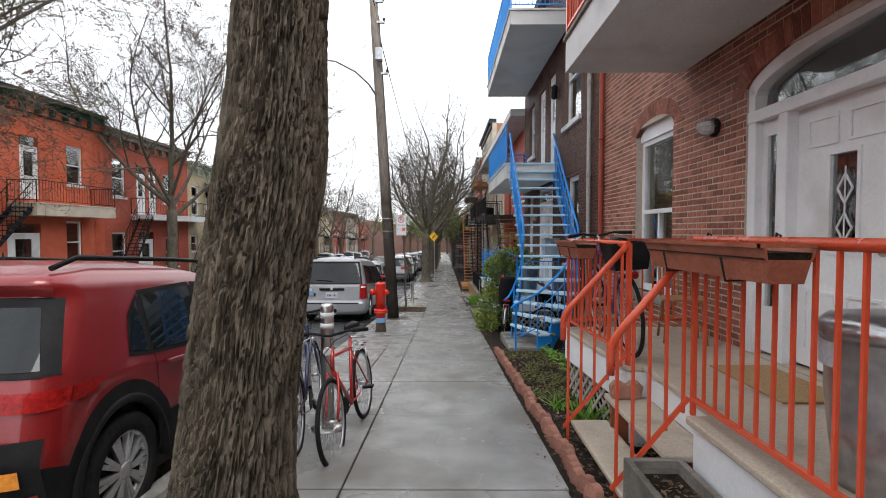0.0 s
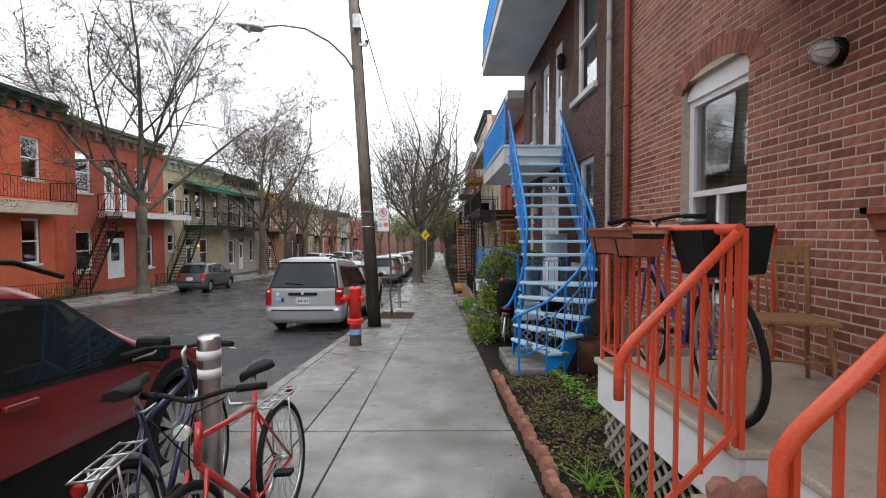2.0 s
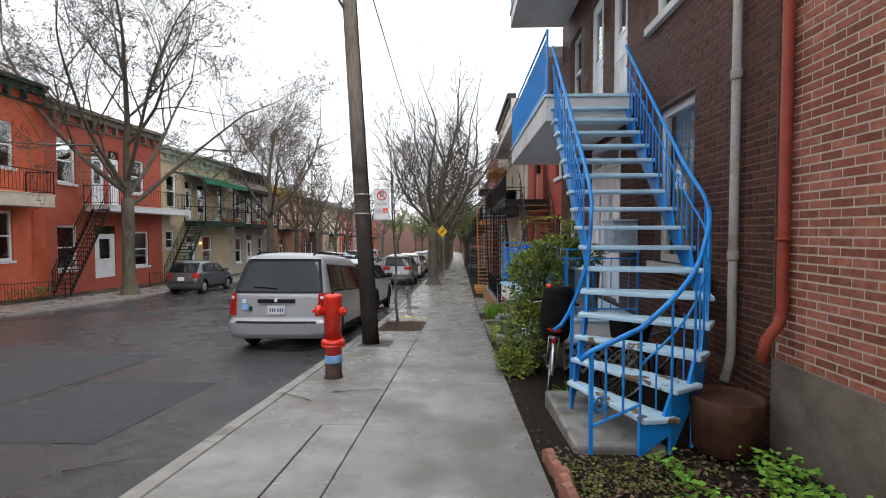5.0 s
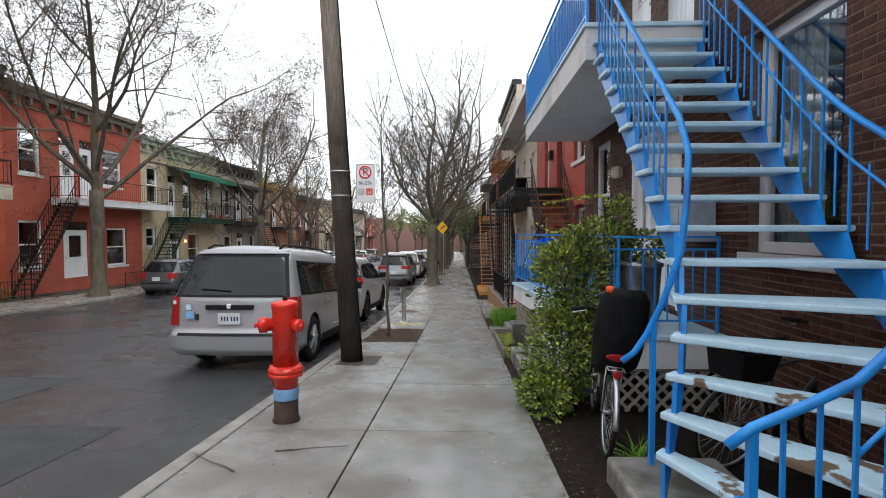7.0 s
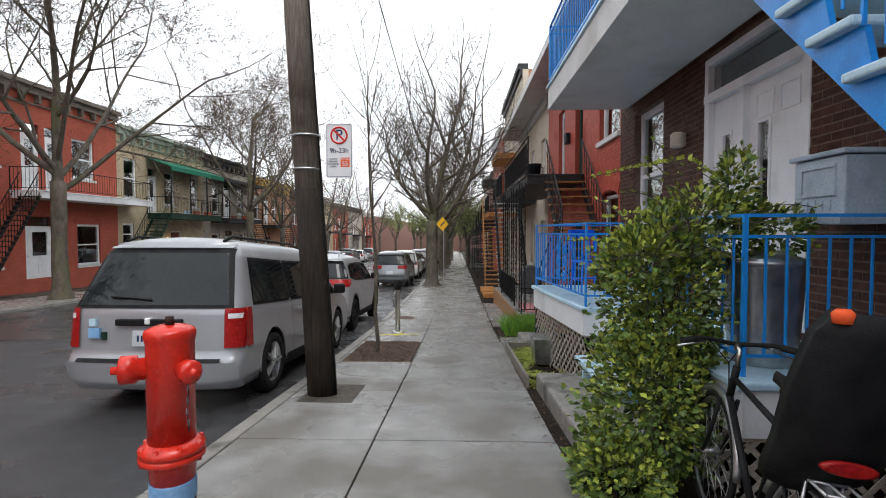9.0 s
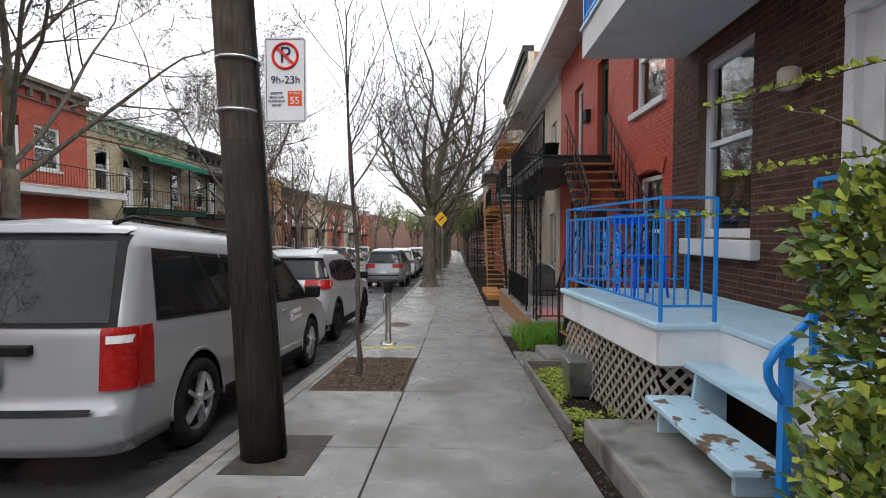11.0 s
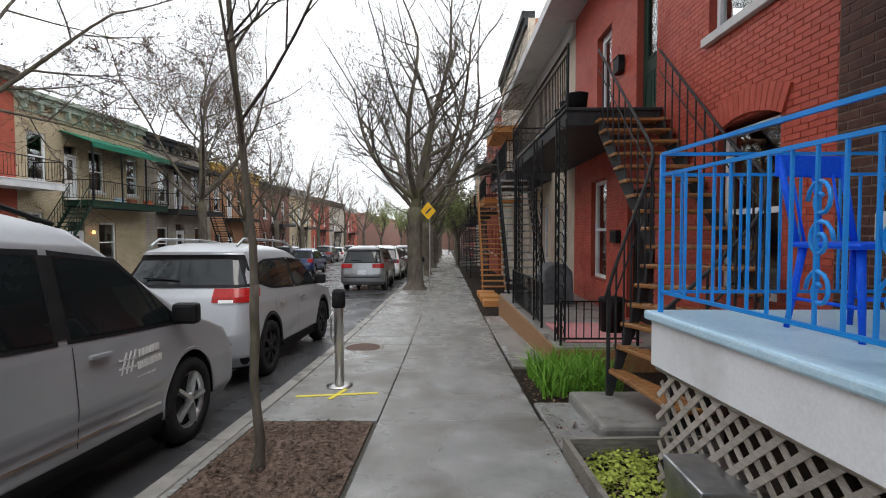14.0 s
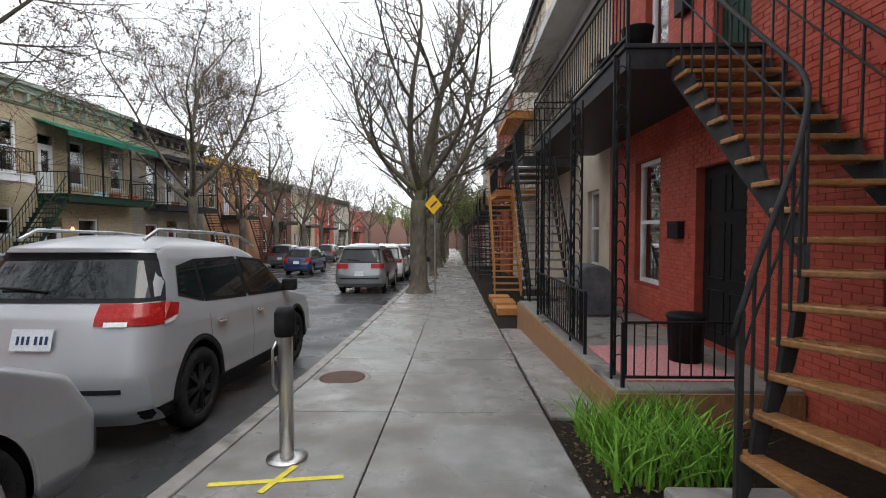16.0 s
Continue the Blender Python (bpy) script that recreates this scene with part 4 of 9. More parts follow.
part("eave", box(W3 - 0.85, W3 + 0.2, 17.66, 35.5, 5.72, 5.98), "offwhite", H3, "white boarded eave")
part("back_wall", box(13.8, 14, 17.66, 26.4, -2.4, 6.0), "darkbrick_l", H3)
window(H3, W3, 18.75, 19.85, -0.3, 1.6, split=0.5)
window(H3, W3, 18.7, 20.1, 2.82, 4.7, split=0.5, sill="offwhite")
door(H3, W3, 21.6, 22.4, 2.3, 4.55, mat="greenblack", lights=((0.25, 0.75, 0.45, 0.9),))
door(H3, W3, 23.7, 24.6, 2.3, 4.55, lights=((0.15, 0.85, 0.1, 0.93),), panels=False)
door(H3, W3, 21.6, 22.75, -1.15, 1.15, mat="black")
window(H3, W3, 23.9, 24.95, -0.6, 1.5, split=0.5)
segs = 14
for k in range(segs):
    a0, a1 = [math.radians(115 - 50 * q / segs) for q in (k + 0.03, k + 0.97)]
    pr = [(19.3 + r * math.cos(a), 0.28 + r * math.sin(a)) for r, a in ((1.42, a0), (1.7, a0), (1.7, a1), (1.42, a1))]
    part("voussoir", prism(bmesh.new(), pr, "x", W3 - 0.03, W3 + 0.03), "brick3", H3_WALL)
mb3 = solo("mailbox", bx(box(W3 - 0.12, W3, 22.95, 23.25, 3.35, 3.62), W3 - 0.13, W3, 22.94, 23.26, 3.62, 3.645), "black", "black metal mailbox on the red wall", "mailbox", bevel=0.01)
mb4 = solo("mailbox", bx(box(W3 - 0.1, W3, 23.05, 23.4, 0.2, 0.42), W3 - 0.11, W3, 23.04, 23.41, 0.42, 0.44), "black", "black metal mailbox beside the lower door", "mailbox", bevel=0.01)


# -- houses further down on this side --
def far_house_right(y0, y1, X, top, wall, label, floors, cornice="offwhite", step=2.6):
    h = house(y0, y1, label, X)
    base = G(y1) - 0.8
    holes, k = [], 0
    z = G((y0 + y1) / 2) + 1.0
    for f in range(floors):
        y = y0 + 0.9
        while y + 1.0 < y1:
            holes.append((y, y + 0.95, z + 0.3, z + 2.1))
            y += step
        z += 3.1
    part("wall", panel(X, 0.3, y0, y1, base, top, holes), wall, h)
    part("side_wall", box(X + 0.3, 14, y0, y0 + 0.25, base, top), "side_l", h, "orange brick party wall")
    part("roof", box(X + 0.3, 14, y0 + 0.25, y1, top - 0.2, top - 0.02), "roof", h)
    part("cornice", bx(box(X - 0.25, X + 0.3, y0 + 0.01, y1, top, top + 0.3), X - 0.12, X, y0 + 0.01, y1, top - 0.3, top), cornice, h)
    part("back_wall", box(13.8, 14, y0 + 0.25, y1, base, top - 0.2), "darkbrick_l", h)
    for a in holes:
        window(h, X, *a, split=0.5, sill="offwhite", room=True)
    return h


far_house_right(26.4, 34.3, 3.25, 5.7, "cream", "cream rendered row house with a white eave", 2)
far_house_right(34.3, 44, 3.3, 9.2, "cream", "three-storey cream house with an orange brick side", 3, "slate")
far_house_right(44, 53, 3.1, 8.0, "red_l", "red brick row house with a pale cornice", 3)
far_house_right(53, 62, 3.2, 6.0, "darkbrick_l", "dark brick row house", 2, "slate")
far_house_right(62, 72, 3.2, 6.6, "grey_l", "grey stone row house", 2)
far_house_right(72, 84, 3.2, 5.0, "red_l", "red brick row house far down the street", 2)


# ---- houses across the street ----
WL = -18.4


def left_house(y0, y1, top, wall, label, cornice, windows, doors, zb, trim="white"):
    """windows and doors: (y0, y1, z0, z1)."""
    h = house(y0, y1, label, WL)
    base = G(y1) - 0.6
    wall_ob = part("wall", panel(WL - 0.3, 0.3, y0, y1, base, top, [*windows, *doors]), wall, h)
    part("roof", box(WL - 11, WL - 0.3, y0 + 0.01, y1 - 0.01, top - 0.4, top - 0.2), "roof", h)
    part("cornice", bx(bx(box(WL - 0.3, WL + 0.35, y0 + 0.02, y1 - 0.02, top - 0.12, top + 0.06), WL - 0.3, WL + 0.2, y0 + 0.02, y1 - 0.02, top - 0.4, top - 0.12),
                       WL, WL + 0.08, y0 + 0.02, y1 - 0.02, top - 0.85, top - 0.78), cornice, h)
    for k in range(int((y1 - y0) / 0.8)):
        yy = y0 + 0.4 + 0.8 * k
        part("bracket", box(WL, WL + 0.22, yy - 0.07, yy + 0.07, top - 0.75, top - 0.41), cornice, h)
    part("side_wall", box(WL - 11, WL - 0.3, y0 + 0.02, y0 + 0.2, base, top - 0.2), "darkbrick_l", h)
    part("back_wall", box(WL - 11.2, WL - 11, y0 + 0.02, y1 - 0.02, base, top - 0.2), "darkbrick_l", h)
    for w in windows:
        f = window(h, WL, *w, s=-1, frame_mat=trim, split=0.5, sill="offwhite", w=0.1, deep=0.08)
        yc, hw = (w[0] + w[1]) / 2, (w[1] - w[0]) / 2 + 0.08
        n = 9
        for k in range(n):
            a0, a1 = [math.radians(140 - 100 * q / n) for q in (k + 0.04, k + 0.96)]
            R = hw / math.sin(math.radians(50))
            pr = [(yc + r * math.cos(a), w[3] - R * math.cos(math.radians(50)) + r * math.sin(a)) for r, a in ((R, a0), (R + 0.24, a0), (R + 0.24, a1), (R, a1))]
            part("voussoir", prism(bmesh.new(), pr, "x", WL - 0.02, WL + 0.025), wall, wall_ob)
    for d in doors:
        part("transom", box(WL - 0.14, WL - 0.06, d[0], d[1], d[3] - 0.5, d[3] - 0.42), trim, h)
        g = part("transom_pane", box(WL - 0.11, WL - 0.104, d[0], d[1], d[3] - 0.42, d[3]), "glass", h)
        door(h, WL, d[0], d[1], d[2], d[3] - 0.5, s=-1, mat=trim, lights=((0.25, 0.75, 0.45, 0.92),), deep=0.06)
    return h


HL1 = left_house(11, 26, 7.6, "orange_l", "orange painted row house with a dark cornice", "greenblack",
                 [(23.5, 24.55, 3.85, 5.75), (23.4, 24.4, 0.0, 2.05), (17.6, 18.6, 3.85, 5.75), (17.6, 18.6, 0.1, 2.05), (13.5, 14.5, 3.85, 5.75)],
                 [(20.9, 21.9, 3.0, 5.75), (20.2, 21.9, -0.9, 1.9), (15.4, 16.3, 3.0, 5.75)], 0)
for z in [0.0 + 0.135 * k for k in range(52)]:
    part("quoin", box(WL, WL + 0.035, 25.25 + 0.08 * (int(z / 0.135) % 2), 25.98, z - 0.6, z - 0.51), "orange_l", HL1)
HL2 = left_house(26, 34.5, 7.15, "red_l", "red brick row house with a grey cornice", "found",
                 [(26.7, 27.8, 3.5, 5.6), (31.5, 32.9, 3.4, 5.3), (26.6, 27.8, -0.6, 1.5), (31.7, 33.2, -0.8, 1.2)],
                 [(28.8, 29.7, 2.6, 5.5), (30.0, 30.8, 2.6, 5.5), (28.9, 30.4, -1.2, 1.5)], 0)
HL3 = left_house(34.5, 43.2, 6.55, "tan_l", "tan brick row house with a grey-green cornice", "cornice_green",
                 [(35.05, 36.1, 2.75, 4.9), (38.7, 39.8, 2.5, 4.6), (34.9, 35.8, 0.1, 1.3), (39.3, 40.6, -1.2, 0.9), (41.6, 42.6, 2.5, 4.6)],
                 [(37.1, 37.95, 2.0, 4.6), (37.2, 38.3, -1.9, 0.9)], 0)
HL4 = left_house(43.2, 51.3, 6.4, "grey_l", "grey stone row house with a dark cornice", "slate",
                 [(44.6, 45.6, 2.3, 4.4), (48.6, 49.8, 2.3, 4.4), (44.4, 45.6, -1.4, 0.7), (49, 50, -1.4, 0.7)],
                 [(46.4, 47.5, 1.8, 4.5), (46.5, 47.6, -2.0, 0.9)], 0)
HL5 = left_house(51.3, 61, 5.7, "ochre_l", "ochre brick row house with a yellow cornice", "yellowtrim",
                 [(51.9, 53.0, 2.0, 4.1), (56.2, 57.2, 2.0, 4.1), (52, 53, -1.8, 0.2), (58.6, 59.6, 2.0, 4.1)],
                 [(54.2, 55.2, 1.5, 4.2), (54.2, 55.2, -2.4, 0.3)], 0)
for i, (y0, y1, top, wall, lab, corn) in enumerate((
        (61, 70, 5.2, "darkbrick_l", "dark brick row house with a slate cornice", "slate"),
        (70, 79, 5.4, "tan_l", "tan brick row house with a pale cornice", "offwhite"),
        (79, 89, 5.0, "red_l", "red brick row house far across the street", "found"),
        (89, 100, 5.0, "grey_l", "grey stone row house far across the street", "slate"),
        (100, 112, 4.6, "red_l", "red brick row house near the end of the street", "offwhite"))):
    zz = G((y0 + y1) / 2)
    left_house(y0, y1, top, wall, lab, corn, [(y0 + a, y0 + a + 1.0, zz + b, zz + b + 2.0) for a in (1, 6.5) for b in (1.2, 4.6)],
               [(y0 + 3.4, y0 + 4.4, zz + b, zz + b + 2.6) for b in (0.6, 4.1)], 0)
# plain blocks close the street behind and far ahead
solo("far_block", box(-60, -19.5, 112, 230, -8, 4.5), "darkbrick_l", "dim brick houses at the end of the street", "houses", kind="structure")
solo("far_block_2", box(3.4, 40, 84, 230, -8, 4.0), "darkbrick_l", "dim brick houses down the street", "houses", kind="structure")
# added block that hides the bright sky gap below the far trees
solo("far_block_3", box(-45, 30, 231, 236, -12, 1.5), "darkbrick_l", "added dark block covering the sky gap at the street end", "houses", kind="structure")
solo("rear_block", box(-30, -18.4, -25, 11, -2, 7.6), "red_l", "plain red brick houses up the street", "houses", kind="structure")
solo("rear_block_2", box(2.9, 14, -25, -9, -2, 8.2), "red_l", "plain red brick house up the street", "houses", kind="structure")


# ---- rails, stairs, balconies, porches ----
UNIT = {}


def bar(name, parent, a, b, r, mat, square=False, label=""):
    """A straight bar on shared mesh data."""
    key = (mat, square)
    if key not in UNIT:
        bm = bmesh.new()
        if square:
            bx(bm, -1, 1, -1, 1, 0, 1)
        else:
            lathe(bm, [(1, 0), (1, 1)], n=8)
        UNIT[key] = mesh_of("bar", bm, mat)
    a, b = Vector(a), Vector(b)
    d = b - a
    q = d.to_track_quat("Z", "Y") if abs(d.normalized().z) < 0.9999 else Euler((0, 0, 0)).to_quaternion()
    if d.z < 0 and abs(d.normalized().z) >= 0.9999:
        a, d = b, -d
    return shared(name, UNIT[key], Matrix.LocRotScale(a, q, (r, r, d.length)), parent, label)


def railing(parent, pts, h, gap, mat, top=0.02, thin=0.008, low=0.1, mid=0.0, posts=True, square=False):
    """A rail of bars along the floor points pts."""
    pts = [Vector(p) for p in pts]
    up = Vector((0, 0, h))
    for a, b in zip(pts, pts[1:]):
        bar("top_rail", parent, a + up, b + up, top, mat, square)
        bar("bottom_rail", parent, a + Vector((0, 0, low)), b + Vector((0, 0, low)), thin * 1.5, mat, True)
        if mid:
            bar("middle_rail", parent, a + Vector((0, 0, mid)), b + Vector((0, 0, mid)), thin * 1.5, mat, True)
        n = max(1, round((b - a).length / gap))
        for i in range(1, n):
            p = a.lerp(b, i / n)
            bar("baluster", parent, p + Vector((0, 0, low)), p + Vector((0, 0, mid or h)), thin, mat, square)
    if posts:
        for p in pts:
            bar("post", parent, p, p + up, thin * 2, mat, True)


def tread_bm(l0, r0, l1, r1, z, t=0.045, over=0.05):
    """A tread between its front edge l0-r0 and the next one's front edge l1-r1."""
    l0, r0, l1, r1 = [Vector((*p, 0)) for p in (l0, r0, l1, r1)]
    lb, rb = l1 + (l1 - l0).normalized() * over, r1 + (r1 - r0).normalized() * over
    s = (r0 - l0).normalized() * 0.05
    bm = bmesh.new()
    q = [l0 - s, r0 + s, rb + s, lb - s]
    lo, hi = [bm.verts.new((p.x, p.y, z - t)) for p in q], [bm.verts.new((p.x, p.y, z)) for p in q]
    bm.faces.new(lo[::-1])
    bm.faces.new(hi)
    for i in range(4):
        bm.faces.new((lo[i], lo[(i + 1) % 4], hi[(i + 1) % 4], hi[i]))
    return bm


def staircase(label, L, R, Z, top_l, top_r, tread_mat, frame_mat, group, rail_h=0.75, rails=True, worn=None, name="exterior_staircase", rail_r=0.02, second=0.3, halves=(0.0, 0.5), tails=(None, None), feet=(None, None), trim=(99, 99), solid=0):
    """Treads from the top one down, by the ends of their front edges."""
    st = thing(name, (*L[-1], G(L[-1][1])), label, "staircase", group)
    lx, rx = [top_l, *L], [top_r, *R]
    for i in range(len(L)):
        part("tread", tread_bm(L[i], R[i], lx[i], rx[i], Z[i]), worn if worn and i >= len(L) - 3 else tread_mat, st, bevel=0.012,
             label="tread with flaking paint" if worn and i >= len(L) - 3 else "")
    rise = Z[0] - Z[1]
    for name_, side in (("stringer", lx), ("stringer", rx)):
        bm = bmesh.new()
        other = rx if side is lx else lx
        for i in range(len(L)):
            a, b = Vector((*side[i + 1], 0)), Vector((*side[i], 0))
            w = (Vector((*other[i + 1], 0)) - a).normalized() * 0.03
            z = Z[i] - 0.046
            zl = max(z - 0.33, G(a.y) - 0.02)
            if i >= len(L) - solid and side is rx:
                zl = G(a.y) - 0.02
            poly = [(a, zl), (b, max(z + rise - 0.33, G(b.y))), (b, z), (a, z)]
            va, vb = [bm.verts.new((p.x, p.y, q)) for p, q in poly], [bm.verts.new((p.x + w.x, p.y + w.y, q)) for p, q in poly]
            bm.faces.new(va)
            bm.faces.new(vb[::-1])
            for k in range(len(poly)):
                j = (k + 1) % len(poly)
                bm.faces.new((va[k], vb[k], vb[j], va[j]))
            # the web that closes the tooth up to the next tread
            tri = [(b, z), (b, z + rise), (a.lerp(b, 0.72), z)]
            va, vb = [bm.verts.new((p.x, p.y, q)) for p, q in tri], [bm.verts.new((p.x + w.x, p.y + w.y, q)) for p, q in tri]
            bm.faces.new(va)
            bm.faces.new(vb[::-1])
            for k in range(3):
                bm.faces.new((va[k], vb[k], vb[(k + 1) % 3], va[(k + 1) % 3]))
        bmesh.ops.remove_doubles(bm, verts=bm.verts, dist=1e-4)
        part(name_, bm, frame_mat, st)
    if rails:
        for side, tail, foot_at, most in ((lx, tails[0], feet[0], trim[0]), (rx, tails[1], feet[1], trim[1])):
            zs = [Z[0] + rise, *Z]
            pts = [Vector((*p, z)) for p, z in zip(side, zs)][:most]
            up = Vector((0, 0, rail_h))
            smooth = []
            for i in range(len(pts) - 1):
                smooth += [pts[i].lerp(pts[i + 1], k / 3) for k in range(3)]
            smooth.append(pts[-1])
            smooth = [smooth[0]] + [(smooth[i - 1] + smooth[i] + smooth[i + 1]) / 3 for i in range(1, len(smooth) - 1)] + [smooth[-1]]
            d = (pts[-1] - pts[-2])
            end = [Vector(q) - up for q in tail] if tail else [smooth[-1] + d * 0.6]
            part("handrail", tube(bmesh.new(), [p + up for p in smooth + end], rail_r, 10), frame_mat, st)
            part("lower_rail", tube(bmesh.new(), [p + up - Vector((0, 0, second)) for p in smooth], rail_r * 0.5, 6), frame_mat, st)
            for i in range(1, len(pts)):
                for u in halves:
                    p = pts[i].lerp(pts[i - 1], u)
                    bar("baluster", st, p - Vector((0, 0, 0.05)), p + up - Vector((0, 0, second - 0.06 if u else 0.0)), 0.008, frame_mat, u == 0.0)
            foot = Vector(foot_at) if foot_at else pts[-1] + up
            if foot_at and most > len(side):
                for u in (0.35, 0.7):
                    q = (pts[-1] + up).lerp(foot, u)
                    bar("baluster", st, (q.x, q.y, max(G(q.y), q.z - 0.62)), q, 0.008, frame_mat, True)
                bar("lower_rail", st, pts[-1] + up * 0.15, foot - up * 0.85, 0.009, frame_mat, True)
            bar("newel", st, (foot.x, foot.y, G(foot.y)), foot, 0.017, frame_mat, True)
    return st


def lattice(parent, a, b, z_top, gap=0.1, w=0.035):
    """Crossed slats under a porch, along the line a-b (plan points), from z_top down to the ground."""
    a, b = Vector((*a, 0)), Vector((*b, 0))
    d = (b - a).normalized()
    n = d.cross(Vector((0, 0, 1)))
    length = (b - a).length
    lat = part("lattice", tube(bmesh.new(), [a + Vector((0, 0, z_top - 0.02)), b + Vector((0, 0, z_top - 0.02))], 0.015, 4), "lattice", parent, "weathered diamond lattice")
    k = 0
    for sgn, off in ((1, 0.0), (-1, 0.012)):
        s = -3.0
        while s < length + 3.0:
            lo = lambda u: G((a + d * u).y) - 0.02
            # clip the slanting slat to the panel
            pts = []
            N = 40
            for q in range(N + 1):
                h = q / N * 2.0
                u = s + sgn * h
                z = z_top - h
                if 0 <= u <= length and z >= lo(u):
                    pts.append((u, z))
            if len(pts) > 2:
                (u0, z0), (u1, z1) = pts[0], pts[-1]
                pa, pb = a + d * u0 + n * off + Vector((0, 0, z0)), a + d * u1 + n * off + Vector((0, 0, z1))
                dd = (pb - pa).normalized()
                sd = dd.cross(n).normalized() * w / 2
                bm = bmesh.new()
                q4 = [pa - sd, pa + sd, pb + sd, pb - sd]
                va, vb = [bm.verts.new(p) for p in q4], [bm.verts.new(p + n * 0.008) for p in q4]
                bm.faces.new(va[::-1])
                bm.faces.new(vb)
                for i in range(4):
                    bm.faces.new((va[i], va[(i + 1) % 4], vb[(i + 1) % 4], vb[i]))
                part("slat", bm, "lattice", lat)
            s += gap * 1.414
    return lat


def balcony(label, x0, x1, y0, y1, z, t, deck_mat, rail_mat, h, open_side, group="balconies", soffit=None, gap=0.11, rail_ends=(True, True), mid=0.0, top=0.02, thin=0.008):
    """A balcony slab with rails; open_side is the x of its street edge."""
    b = thing("balcony", ((x0 + x1) / 2, (y0 + y1) / 2, z - t), label, "balcony", group)
    part("deck", box(x0, x1, y0, y1, z - 0.05, z), deck_mat, b, bevel=0.01)
    part("fascia", box(x0 + 0.03, x1 - 0.03, y0 + 0.03, y1 - 0.03, z - t, z - 0.052), soffit or deck_mat, b)
    e = open_side + (0.05 if open_side == x0 else -0.05)
    wall = x1 if open_side == x0 else x0
    pts = [(e, y0 + 0.05, z), (e, y1 - 0.05, z)]
    if rail_ends[0]:
        pts = [(wall, y0 + 0.05, z)] + pts
    if rail_ends[1]:
        pts = pts + [(wall, y1 - 0.05, z)]
    railing(b, pts, h, gap, rail_mat, top, thin, mid=mid)
    return b


# -- the red porch of the first house --
P1 = 0.37
pr = thing("porch", (2.2, 2, 0), "beige wooden porch with white fascia and grey lattice", "porch")
part("floor", prism(bmesh.new(), [(1.5, -2.5), (2.9, -2.5), (2.9, 5.85), (1.42, 5.85), (1.55, 4.12), (1.7, 4.12), (1.7, 3.0), (1.5, 3.0)], "z", P1 - 0.05, P1), "porch", pr, bevel=0.014)
part("fascia", prism(bmesh.new(), [(1.54, -2.4), (1.6, -2.4), (1.6, 2.97), (1.54, 2.97)], "z", -0.35, P1 - 0.052), "white", pr)
part("fascia", prism(bmesh.new(), [(1.45, 5.82), (1.5, 5.82), (1.63, 4.15), (1.58, 4.15)], "z", 0.0, P1 - 0.052), "white", pr)
part("fascia", box(1.5, 2.88, 5.77, 5.82, 0.0, P1 - 0.052), "white", pr)
part("riser", box(1.73, 1.78, 2.98, 4.12, 0.1, P1 - 0.052), "white", pr)
part("cheek", box(1.58, 1.74, 2.9, 2.98, -0.35, P1 - 0.052), "white", pr)
part("cheek", box(1.6, 1.74, 4.13, 4.2, -0.35, P1 - 0.052), "white", pr)
lattice(pr, (1.62, 4.18), (1.49, 5.8), 0.0)
lattice(pr, (1.5, 5.79), (2.87, 5.79), 0.0)
# added dark block: its colour stands in for shade below the floor
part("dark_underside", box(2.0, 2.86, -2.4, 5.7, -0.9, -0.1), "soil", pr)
steps1 = thing("wooden_steps", (1.4, 3.7, G(3.7)), "two beige wooden steps with red brackets", "steps")
part("tread", box(1.14, 1.47, 3.08, 4.36, -0.235, -0.19), "porch", steps1, bevel=0.012)
part("tread", box(1.4, 1.74, 3.03, 4.25, 0.05, 0.095), "porch", steps1, bevel=0.012)
for y in (3.12, 4.2):
    part("bracket", prism(bmesh.new(), [(1.2, -0.45), (1.7, -0.45), (1.72, 0.05), (1.45, 0.05), (1.45, -0.24), (1.2, -0.24)], "y", y - 0.02, y + 0.02), "terracotta", steps1, "red stained bracket")
red = thing("porch_railing", (1.55, 3.0, P1), "orange-red tube railing round the porch", "railing")
for pts, RH in (([(1.56, -2.4), (1.56, 0.2), (1.56, 3.02)], 1.1), ([(1.57, 4.16), (1.47, 5.78), (2.86, 5.78)], 1.045)):
    p3 = [Vector((*p, P1)) for p in pts]
    tube_pts = [p + Vector((0, 0, RH)) for p in p3]
    part("top_rail", tube(bmesh.new(), tube_pts, 0.028, 12), "red", red)
    for a, b in zip(p3, p3[1:]):
        bar("bottom_rail", red, a + Vector((0, 0, 0.1)), b + Vector((0, 0, 0.1)), 0.014, "red", True)
        n = round((b - a).length / 0.125)
        for i in range(1, n):
            p = a.lerp(b, i / n)
            bar("baluster", red, p + Vector((0, 0, 0.1)), p + Vector((0, 0, RH)), 0.0085, "red", True)
    for p in p3:
        bar("post", red, p, p + Vector((0, 0, RH)), 0.014, "red", True)
